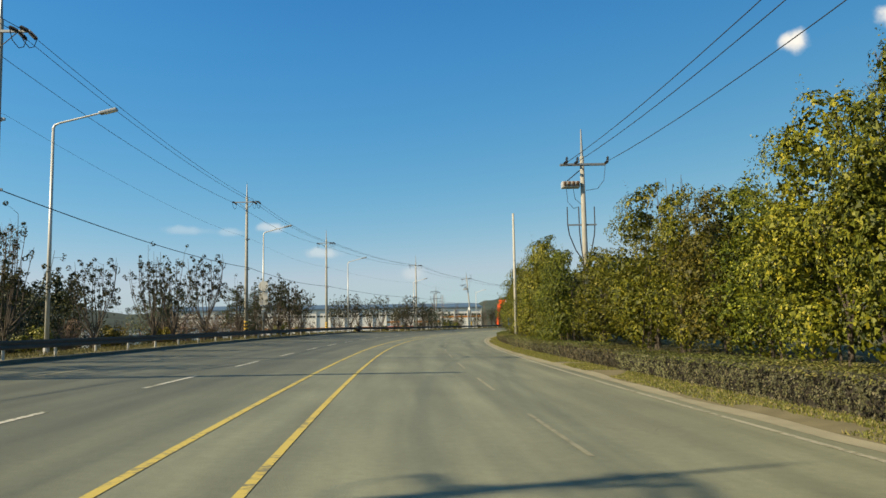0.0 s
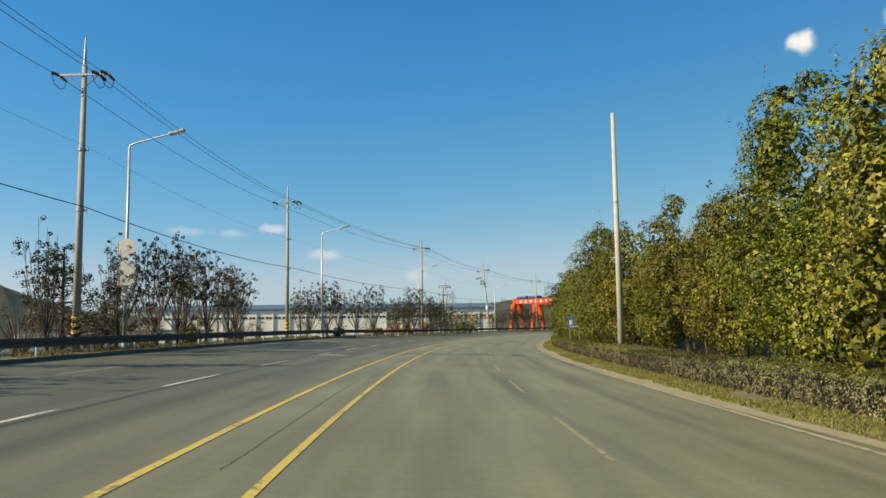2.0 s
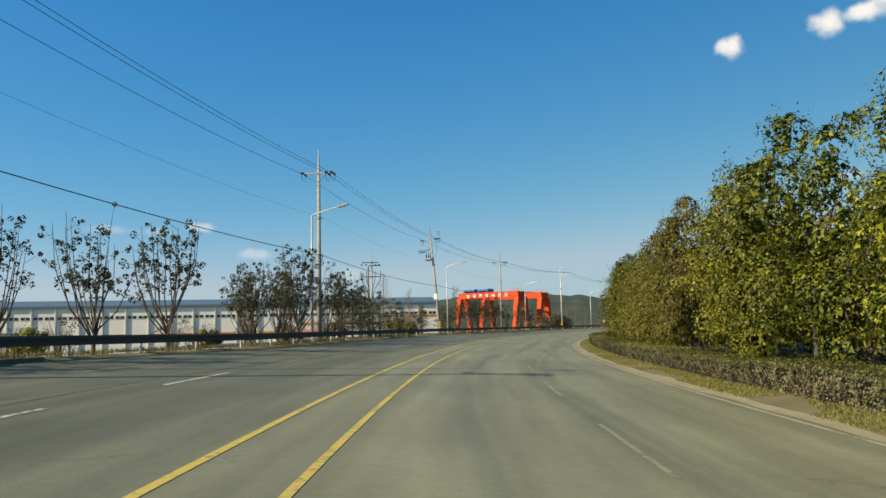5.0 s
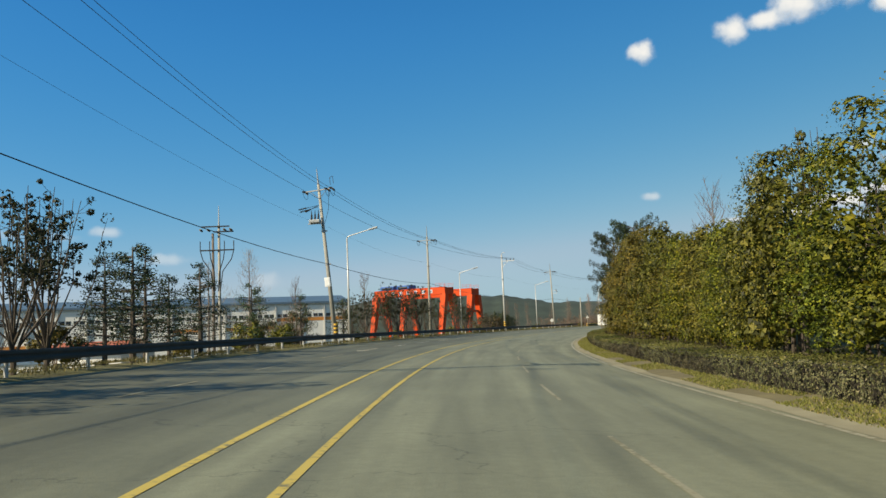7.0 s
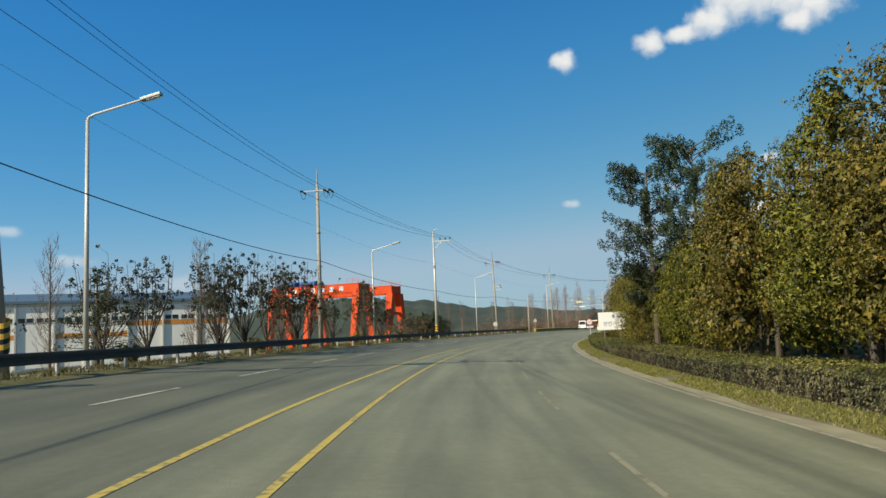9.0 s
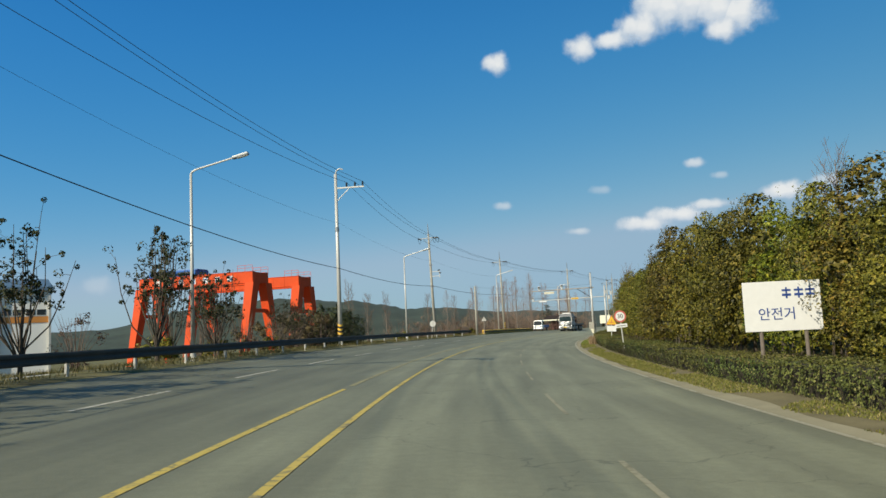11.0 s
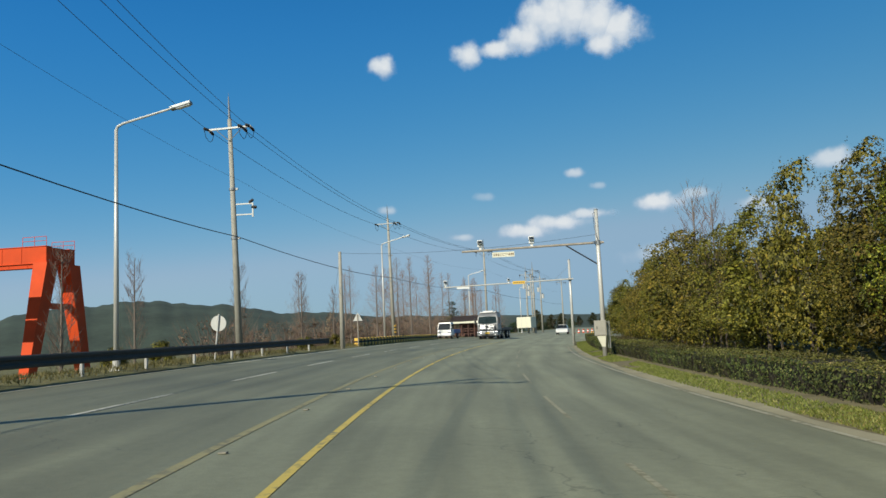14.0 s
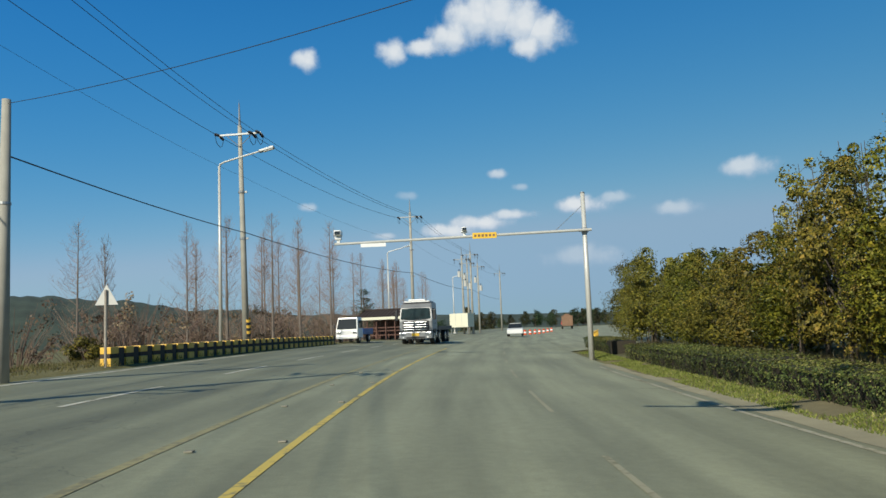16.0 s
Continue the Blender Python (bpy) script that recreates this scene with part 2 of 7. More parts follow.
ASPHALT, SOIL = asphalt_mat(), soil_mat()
YELLOW = paint_mat("yellow_road_paint", (0.60, 0.455, 0.10), 0.07)
FADED = paint_mat("faded_yellow_road_paint", (0.32, 0.285, 0.14), 0.1)
WHITE = paint_mat("white_road_paint", (0.60, 0.57, 0.47), 0.12)
FAINT = paint_mat("faint_road_paint", (0.34, 0.315, 0.21), 0.13)
PALE_PATCH = mat("pale_repair", (0.25, 0.232, 0.18), 0.9, vary=0.2, scale=3)
SAND = mat("dusty_gravel", (0.30, 0.27, 0.175), 0.95, vary=0.25, scale=1.2, fine=40, bump=0.5)
VERGE = mat("dry_verge_soil", (0.165, 0.14, 0.07), 0.95, vary=0.4, scale=1.6, fine=30, bump=0.6)
EDGE = paint_mat("dusty_white_road_paint", (0.40, 0.37, 0.27), 0.10)
CONCRETE = mat("concrete", (0.335, 0.318, 0.27), 0.85, vary=0.2, scale=2.5)
PALECONCRETE = mat("pale_concrete", (0.44, 0.42, 0.355), 0.85, vary=0.15, scale=2.5)
STEEL = mat("galvanised_steel", (0.30, 0.31, 0.31), 0.45, 0.6, vary=0.15)
RAIL = mat("weathered_rail_steel", (0.07, 0.064, 0.054), 0.75, 0.1, vary=0.3, scale=1.5)
LAMP = mat("pale_lamp_paint", (0.54, 0.53, 0.49), 0.4, 0.2, vary=0.08)
DARK = mat("dark_metal", (0.03, 0.03, 0.032), 0.5, 0.3)
CABLE = mat("black_cable", (0.015, 0.015, 0.017), 0.6, bump=0)
WIRE = mat("wire_metal", (0.045, 0.05, 0.055), 0.5, 0.3, bump=0)
PORCELAIN = mat("porcelain", (0.42, 0.42, 0.40), 0.25)
ORANGE = mat("orange_crane_paint", (0.62, 0.062, 0.003), 0.8, vary=0.22, scale=0.5)
BLUE = mat("blue_paint", (0.015, 0.11, 0.38), 0.45)
BLACK = mat("black_paint", (0.02, 0.02, 0.02), 0.5)
HAZARD = mat("hazard_yellow_paint", (0.78, 0.47, 0.06), 0.5, vary=0.2)
SIGNWHITE = mat("white_sign_sheet", (0.75, 0.75, 0.73), 0.4, vary=0.06)
SIGNRED = mat("red_sign_sheet", (0.55, 0.02, 0.02), 0.4, vary=0.06)
FADEDRED = mat("faded_red_sign_sheet", (0.52, 0.13, 0.10), 0.5, vary=0.12)
SIGNYELLOW = mat("amber_sign_sheet", (0.74, 0.46, 0.04), 0.4, vary=0.06)
WALLSHEET = mat("pale_wall_sheet", (0.80, 0.78, 0.73), 0.6, vary=0.06, scale=0.2)
ROOFSHEET = mat("blue_grey_roof_sheet", (0.10, 0.16, 0.23), 0.5, vary=0.1, scale=0.2)
ORANGEBAND = mat("orange_wall_sheet", (0.60, 0.24, 0.05), 0.6, vary=0.08, scale=0.3)
GLASSDARK = mat("dark_glass", (0.02, 0.025, 0.03), 0.08, vary=0.05, bump=0)
BARK = mat("bark", (0.085, 0.067, 0.05), 0.9, vary=0.35, scale=9, bump=0.6)
GREYBARK = mat("grey_bark", (0.17, 0.14, 0.115), 0.9, vary=0.3, scale=9, bump=0.6)
REDTWIG = mat("reddish_bare_twigs", (0.25, 0.165, 0.12), 0.9, vary=0.3, bump=0)
TWIG = mat("twigs", (0.15, 0.105, 0.08), 0.9, vary=0.3, bump=0)
EVERGREEN = leaf_mat("evergreen_leaves", (0.020, 0.031, 0.004), (0.16, 0.168, 0.013), (0.295, 0.262, 0.024), 0.24, 0.09)
OLIVE = leaf_mat("olive_leaves", (0.026, 0.028, 0.006), (0.18, 0.165, 0.02), (0.295, 0.228, 0.036), 0.24, 0.09)
HEDGELEAF = leaf_mat("hedge_leaves", (0.058, 0.07, 0.016), (0.18, 0.185, 0.042), (0.27, 0.23, 0.09), 0.2, 0.2)
DARKLEAF = leaf_mat("dark_leaves", (0.022, 0.028, 0.012), (0.06, 0.065, 0.024), (0.09, 0.06, 0.03), 0.2)
NEEDLE = leaf_mat("pine_needles", (0.014, 0.028, 0.014), (0.05, 0.08, 0.035), (0.09, 0.11, 0.04), 0.2, 0.1)
DRYLEAF = leaf_mat("reddish_twigs", (0.07, 0.045, 0.03), (0.16, 0.11, 0.07), (0.12, 0.12, 0.05), 0.25, 0.1)
THICKET = leaf_mat("dry_brown_leaves", (0.12, 0.078, 0.05), (0.27, 0.185, 0.12), (0.2, 0.17, 0.085), 0.2, 0.15)
THICKOLIVE = leaf_mat("dry_olive_leaves", (0.05, 0.045, 0.02), (0.14, 0.115, 0.045), (0.2, 0.13, 0.06), 0.25, 0.12)
GRASS = leaf_mat("grass_blades", (0.075, 0.072, 0.022), (0.18, 0.16, 0.055), (0.28, 0.225, 0.11), 0.35, 0.3)
WOODS = mat("wooded_slope", (0.042, 0.058, 0.042), 0.95, vary=0.5, scale=0.03, fine=0.2, bump=0)
CARWHITE = mat("white_car_paint", (0.70, 0.70, 0.69), 0.25, vary=0.03, bump=0)
CHROME = mat("bright_trim", (0.38, 0.39, 0.40), 0.25, 0.8, bump=0)
RUBBER = mat("rubber", (0.02, 0.02, 0.02), 0.85)
WORNSTEEL = mat("worn_painted_steel", (0.34, 0.30, 0.25), 0.7, 0.2, vary=0.45, scale=3)
RUST = mat("rusty_steel", (0.22, 0.13, 0.08), 0.75, 0.3, vary=0.5, scale=4)
BRICKRED = mat("red_brown_timber", (0.11, 0.05, 0.035), 0.7, vary=0.2)


# ---- mesh helpers ----
def box(bm, x0, x1, y0, y1, z0, z1, m=None, bevel=0.0):
    made = bmesh.ops.create_cube(bm, size=1)["verts"]
    place = Matrix.Translation(((x0 + x1) / 2, (y0 + y1) / 2, (z0 + z1) / 2)) @ Matrix.Diagonal((x1 - x0, y1 - y0, z1 - z0, 1))
    bmesh.ops.transform(bm, matrix=(m @ place) if m else place, verts=made)
    if bevel:
        edges = list({e for v in made for e in v.link_edges})
        bmesh.ops.bevel(bm, geom=edges, offset=bevel, segments=2, affect="EDGES", profile=0.6)
    return made


def tube(bm, p, q, r0, r1=None, seg=10, caps=True):
    """A tapered rod from p to q."""
    p, q = Vector(p), Vector(q)
    d = q - p
    made = bmesh.ops.create_cone(bm, cap_ends=caps, segments=seg, radius1=r0, radius2=r0 if r1 is None else r1, depth=d.length)["verts"]
    bmesh.ops.transform(bm, matrix=Matrix.Translation((p + q) / 2) @ d.to_track_quat("Z", "Y").to_matrix().to_4x4(), verts=made)
    return made


def bent(bm, points, r0, r1=None, seg=8):
    """A rod along several points."""
    r1 = r0 if r1 is None else r1
    k = len(points) - 1
    for i in range(k):
        tube(bm, points[i], points[i + 1], r0 + (r1 - r0) * i / k, r0 + (r1 - r0) * (i + 1) / k, seg)


def mesh_of(name, bm, material, smooth=False):
    me = bpy.data.meshes.new(name)
    bm.to_mesh(me)
    bm.free()
    me.materials.append(material)
    if smooth:
        for f in me.polygons:
            f.use_smooth = True
    return me


def part(name, bm, material, parent, label="", smooth=False):
    """Links a bmesh, or a ready mesh, as one mesh object under a thing or a part."""
    me = mesh_of(name, bm, material, smooth) if isinstance(bm, bmesh.types.BMesh) else bm
    ob = new(name, me)
    ob.parent = parent
    return tagged(ob, label)


def thing(name, label, category, group="", m=None):
    ob = new(name)
    if m is not None:
        ob.matrix_world = m
    return tagged(ob, label, category, group)


def from_arrays(name, verts, faces, material):
    me = bpy.data.meshes.new(name)
    me.from_pydata([tuple(v) for v in verts], [], [tuple(f) for f in faces])
    me.materials.append(material)
    return me


def leaf_mesh(name, centres, normals, length, width, rng, material, corners=4):
    """Many small folded leaves; each is an island of its own."""
    n = len(centres)
    nrm = normals + rng.normal(0, 0.32, (n, 3))
    nrm /= np.linalg.norm(nrm, axis=1, keepdims=True) + 1e-9
    side = np.cross(nrm, rng.normal(0, 1, (n, 3)))
    side /= np.linalg.norm(side, axis=1, keepdims=True) + 1e-9
    up = np.cross(side, nrm)
    s = rng.uniform(0.65, 1.35, (n, 1))
    a = centres - up * length * s / 2
    c = centres + up * length * s / 2
    b = centres + side * width * s / 2 + nrm * width * 0.18
    d = centres - side * width * s / 2 + nrm * width * 0.18
    verts = np.stack([a, b, c, d] if corners == 4 else [b, c, d], 1).reshape(-1, 3)
    me = bpy.data.meshes.new(name)
    me.vertices.add(corners * n); me.vertices.foreach_set("co", verts.astype(np.float32).ravel())
    me.loops.add(corners * n); me.loops.foreach_set("vertex_index", np.arange(corners * n, dtype=np.int32))
    me.polygons.add(n); me.polygons.foreach_set("loop_start", np.arange(0, corners * n, corners, dtype=np.int32))
    me.update(calc_edges=True)
    me.materials.append(material)
    return me


# ---- the road's line and the lie of the land ----
KNOTS = (0, 40, 80, 120, 160, 200, 240, 280, 320, 380, 520)
TURNS = (-4.04, -1.66, 3.04, 8.58, 14.66, 21.5, 26.94, 33.8, 39.91, 43.0, 46.0)   # heading, clockwise from +y
SS = np.arange(-120.0, 620.0, 1.0)
HH = np.radians(np.interp(SS, KNOTS, TURNS))
LX = np.r_[0, np.cumsum((np.sin(HH)[1:] + np.sin(HH)[:-1]) / 2)]
LY = np.r_[0, np.cumsum((np.cos(HH)[1:] + np.cos(HH)[:-1]) / 2)]
LX += 0.21 - np.interp(0, SS, LX)
LY += 0.0 - np.interp(0, SS, LY)


def bank(s):
    return np.interp(s, (40, 115, 330, 380), (0.03, 0.05, 0.05, 0.03))


def left_edge(s):
    return np.interp(s, (30, 62, 106, 129, 165, 190, 236, 300), (-13.6, -14.0, -14.1, -11.0, -10.85, -10.8, -10.3, -9.9))


def ground_z(s, d):
    """Height of the finished ground at s metres along and d metres to the right of the road's line."""
    e = left_edge(s)
    k = bank(s)
    z = -k * np.clip(d, e, 5.8)
    z = z + np.interp(d, (5.8, 6.4, 8, 40, 80, 190), (0, 0.04, 0.15, 0.3, 0.0, -4.5)) * (d > 5.8)
    out = e - d
    z = z + np.interp(out, (0, 0.4, 1.5, 6, 14, 30), (0, 0.10, 0.15, -0.1, -3.0, -4.6)) * (out > 0)
    return z


def spot(s, d, up=0.0):
    h = np.interp(s, SS, HH)
    return Vector((float(np.interp(s, SS, LX) + d * np.cos(h)), float(np.interp(s, SS, LY) - d * np.sin(h)), float(ground_z(s, d) + up)))


def turn(s):
    """Rotation about z that lays +y along the road at s."""
    return -math.degrees(float(np.interp(s, SS, HH)))


def put(s, d, up=0.0, rz=0.0):
    p = spot(s, d, up)
    return pose(p.x, p.y, p.z, 0, 0, turn(s) + rz)


def along(x, y):
    i = int(np.argmin((LX - x) ** 2 + (LY - y) ** 2))
    h = HH[i]
    return SS[i] + (x - LX[i]) * math.sin(h) + (y - LY[i]) * math.cos(h), (x - LX[i]) * math.cos(h) - (y - LY[i]) * math.sin(h)


def strip(name, s0, s1, step, offsets, lift, material, thick=0.0):
    """A ribbon that follows the road; offsets: functions of s, or numbers, from left to right."""
    ss = np.arange(s0, s1 + step * 0.5, step)
    verts, faces, uvs = [], [], []
    w = len(offsets)
    for s in ss:
        for o in offsets:
            d = float(o(s)) if callable(o) else o
            p = spot(s, d, lift)
            verts.append(p); uvs.append((d, s))
    for i in range(len(ss) - 1):
        for j in range(w - 1):
            a = i * w + j
            faces.append((a, a + 1, a + w + 1, a + w))
    me = bpy.data.meshes.new(name)
    me.from_pydata(verts, [], faces)
    layer = me.uv_layers.new(name="UVMap")
    idx = np.empty(len(me.loops), np.int32); me.loops.foreach_get("vertex_index", idx)
    layer.data.foreach_set("uv", np.array(uvs, np.float32)[idx].ravel())
    me.materials.append(material)
    for f in me.polygons:
        f.use_smooth = True
    return me


# ---- ground, road, markings ----
def build_ground():
    ds = (-90, -60, -44, -36, -30, -26, -22, -19, -17, -16, -15.2)
    offs = list(ds) + [lambda s, k=k: left_edge(s) - k for k in (0.8, 0.3, 0.0)] + [-4, 0, 4, 5.8, 6.2, 6.7, 7.4, 8.2, 10, 13, 18, 25, 40, 60, 90, 125, 160, 195]
    me = strip("ground", -100, 560, 2.0, offs, -0.03, SOIL)
    n0 = len(me.vertices)
    bm = bmesh.new(); bm.from_mesh(me)
    ring = bmesh.ops.create_circle(bm, cap_ends=True, segments=64, radius=4800)["verts"]
    bmesh.ops.translate(bm, vec=(50, 200, -4.75), verts=ring)
    bm.to_mesh(me); bm.free()
    return tagged(new("ground", me), "dry grass and bare soil beside the road", "ground", kind="structure")


build_ground()
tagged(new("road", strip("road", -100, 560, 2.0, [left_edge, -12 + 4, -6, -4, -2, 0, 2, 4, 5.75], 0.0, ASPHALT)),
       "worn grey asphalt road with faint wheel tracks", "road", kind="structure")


tagged(new("side_road", strip("side_road", 332, 520, 4.0, [5.7, 7.5, 10, 14, 19, 26], 0.012, ASPHALT)), "pale dusty asphalt apron of the side road", "road", kind="structure")


def marking(name, label, s0, s1, d, width, material, step=1.0):
    f = d if callable(d) else (lambda s, d=d: d)
    me = strip(name, s0, s1, step, [lambda s: f(s) - width / 2, lambda s: f(s) + width / 2], 0.006, material)
    return tagged(new(name, me), label, "road marking", kind="structure")


def left_line(s):
    return np.interp(s, (0, 70, 118, 140, 160, 180, 221, 260, 290), (-2.72, -2.76, -2.62, -2.7, -2.85, -2.95, -2.66, -2.7, -2.85))


tagged(new("shoulder", strip("shoulder", -60, 318, 2.0, [lambda s: 5.56 + 0.08 * math.sin(s * 0.31) + 0.05 * math.sin(s * 1.7), 5.75, lambda s: 6.05 + 0.15 * math.sin(s * 0.23 + 1) + 0.08 * math.sin(s * 1.1)], 0.005, SAND)),
       "pale dusty gravel shoulder beside the edge line", "shoulder", kind="structure")
tagged(new("verge", strip("verge", -60, 318, 1.0, [lambda s: 5.98 + 0.10 * math.sin(s * 0.23 + 1) + 0.07 * math.sin(s * 1.1), 6.4, 7.3], 0.009, VERGE)),
       "dry tan strip of thin grass beside the hedge", "verge", kind="structure")
marking("yellow_line", "solid yellow centre line, slightly worn", -90, 335, -1.5, 0.105, YELLOW)
marking("yellow_line", "solid yellow centre line, slightly worn", -90, 221, left_line, 0.115, YELLOW)
marking("yellow_line", "faded yellow centre line", 222, 335, left_line, 0.13, FADED)
marking("edge_line", "dusty white edge line", -90, 316, lambda s: np.interp(s, (20, 58, 125, 160, 228, 260, 293), (5.2, 5.5, 5.4, 5.4, 5.55, 5.6, 5.25)), 0.12, EDGE)
marking("edge_line", "faded white edge line beside the guard rail", 124, 284, lambda s: left_edge(s) + 0.25, 0.12, EDGE)
marking("edge_line", "white edge line that ends at the barrier", 284, 322, lambda s: left_edge(s) + 0.45, 0.14, WHITE)
DASH_I, DASH_S = (-14, 0, 4, 11, 17, 22, 30, 44), (-100, 26.6, 62.7, 125.2, 180.6, 224.6, 292.2, 412)
for i in range(-12, 44):
    s = float(np.interp(i, DASH_I, DASH_S))
    marking("lane_dash", "worn white lane dash", s, s + 4.3, lambda q: np.interp(q, (26, 60, 130, 185, 240, 270), (-5.8, -6.15, -6.6, -6.65, -6.4, -6.1)), 0.12, FAINT if 112 < s < 176 else WHITE, 1.43)
    marking("lane_dash", "faint worn white lane dash", s + 0.2, s + 4.6, 2.0, 0.075, FAINT, 1.4)
    if s < 130:
        marking("lane_dash", "faint worn white lane dash", s + 3.0, s + 7.2, lambda q: 0.5 * (-6.15 + left_edge(q)), 0.12, FAINT, 1.4)
stud_bm = bmesh.new(); box(stud_bm, -0.05, 0.05, -0.045, 0.045, 0.0, 0.02, None, 0.01)
stud_me = mesh_of("road_stud", stud_bm, PALE_PATCH)
for s, d in [(249.0 + 4.75 * i, -2.5) for i in range(14)] + [(287.7 + 4.8 * i, -1.66) for i in range(6)]:
    o = new("road_stud", stud_me); o.matrix_world = put(s, d, 0.004)
    tagged(o, "small white reflective stud on the road", "road stud", "road studs")


def repair_patch(s0, s1, d0, d1, material, label):
    me = strip("repair_patch", s0, s1, (s1 - s0) / 6, [d0, (d0 + d1) / 2, d1], 0.004, material)
    rg = np.random.default_rng(int(s0))
    for v in me.vertices:
        v.co.x += rg.uniform(-0.25, 0.25); v.co.y += rg.uniform(-0.25, 0.25)
    return tagged(new("repair_patch", me), label, "road repair", kind="structure")


repair_patch(72.7, 74.4, -6.3, -4.9, PALE_PATCH, "pale irregular repair patch in the asphalt")
def lane_arrow(s0, s1, d):
    """Worn arrow on the lane of the oncoming traffic; its tip is at s0."""
    half = lambda s: float(np.interp(s, (s0, s0 + 1.5, s0 + 1.52, s1), (0.01, 0.38, 0.085, 0.085)))
    me = strip("lane_arrow", s0, s1, 0.1, [lambda s: d - half(s), lambda s: d + half(s)], 0.006, EDGE)
    return tagged(new("lane_arrow", me), "worn white arrow painted on the lane", "road marking", kind="structure")


lane_arrow(170.9, 176.3, -6.87)
repair_patch(262.0, 266.0, -9.2, -7.7, PALE_PATCH, "pale irregular repair patch in the asphalt")


# cracks that wander between the yellow lines
TAR = mat("asphalt_crack", (0.10, 0.092, 0.06), 0.9, vary=0.3, scale=8)
for s0, s1, d0, w in ((44, 66, -2.1, 0.02), (233, 243, -1.75, 0.016)):
    marking("asphalt_crack", "thin jagged crack in the asphalt", s0, s1, lambda q, d0=d0, s0=s0: d0 + 0.06 * np.sin(q * 0.17 + s0) + 0.03 * noise.noise(Vector((q * 2.3, s0, 0))) + 0.035 * noise.noise(Vector((q * 7.0, 3, s0))), w * (0.55 + 0.4 * math.sin(s0)), TAR, 0.12)


# low dark kerb under the guard rail
def build_kerb(s0, s1):
    ss = np.arange(s0, s1, 2.0)
    verts, faces = [], []
    for q in ss:
        e = float(left_edge(q))
        for off, up in ((0.02, -0.05), (0.0, 0.10), (-0.04, 0.12), (-0.25, 0.12), (-0.40, -0.05)):
            p = spot(q, e + off)
            verts.append((p.x, p.y, spot(q, e).z + up + 0.012 * math.sin(q * 1.9)))
    for i in range(len(ss) - 1):
        for j in range(4):
            a = 5 * i + j
            faces.append((a, a + 1, a + 6, a + 5))
    return tagged(new("kerb", from_arrays("kerb", verts, faces, OLDKERB)), "low dark weathered kerb under the guard rail", "kerb", kind="structure")


OLDKERB = mat("weathered_kerb", (0.16, 0.135, 0.09), 0.9, vary=0.4, scale=1.5)
build_kerb(-20, 116)


# ---- guard rail ----
def build_rail(s0, s1):
    rail = thing("guard_rail", "long dark weathered steel guard rail beside the road", "guard rail")
    prof = ((0.0, 0.0), (0.045, 0.03), (0.045, 0.10), (0.0, 0.14), (0.0, 0.19), (0.045, 0.23), (0.045, 0.30), (0.0, 0.33))
    ss = np.arange(s0, s1 + 0.1, 4.0)
    for a, b in zip(ss[:-1], ss[1:]):
        bm = bmesh.new()
        rows = []
        for s in (a, (a + b) / 2, b):
            rows.append([bm.verts.new(spot(s, left_edge(s) - 0.55 + x, 0) + Vector((0, 0, 0.34 + z))) for x, z in prof])
            rows[-1] += [bm.verts.new(spot(s, left_edge(s) - 0.553 + x - 0.006, 0) + Vector((0, 0, 0.34 + z))) for x, z in reversed(prof)]
        for r0, r1 in zip(rows[:-1], rows[1:]):
            for j in range(len(r0)):
                k = (j + 1) % len(r0)
                bm.faces.new((r0[j], r0[k], r1[k], r1[j]))
        bmesh.ops.recalc_face_normals(bm, faces=bm.faces)
        part("beam", bm, RAIL, rail)
        bm = bmesh.new()
        p = spot(a, left_edge(a) - 0.68)
        tube(bm, p + Vector((0, 0, -0.1)), p + Vector((0, 0, 0.66)), 0.06, seg=8)
        box(bm, -0.05, 0.1, -0.06, 0.06, 0.42, 0.60, Matrix.Translation(p))
        part("post", bm, LAMP, rail)
    return rail


build_rail(-60, 304)


# ---- utility poles, wires, lamps ----
def insulator(bm, p, q):
    p, q = Vector(p), Vector(q)
    tube(bm, p, q, 0.035, seg=6)
    for i in range(4):
        c = p.lerp(q, 0.2 + 0.2 * i); d = (q - p).normalized() * 0.02
        tube(bm, c - d, c + d, 0.085, seg=8)


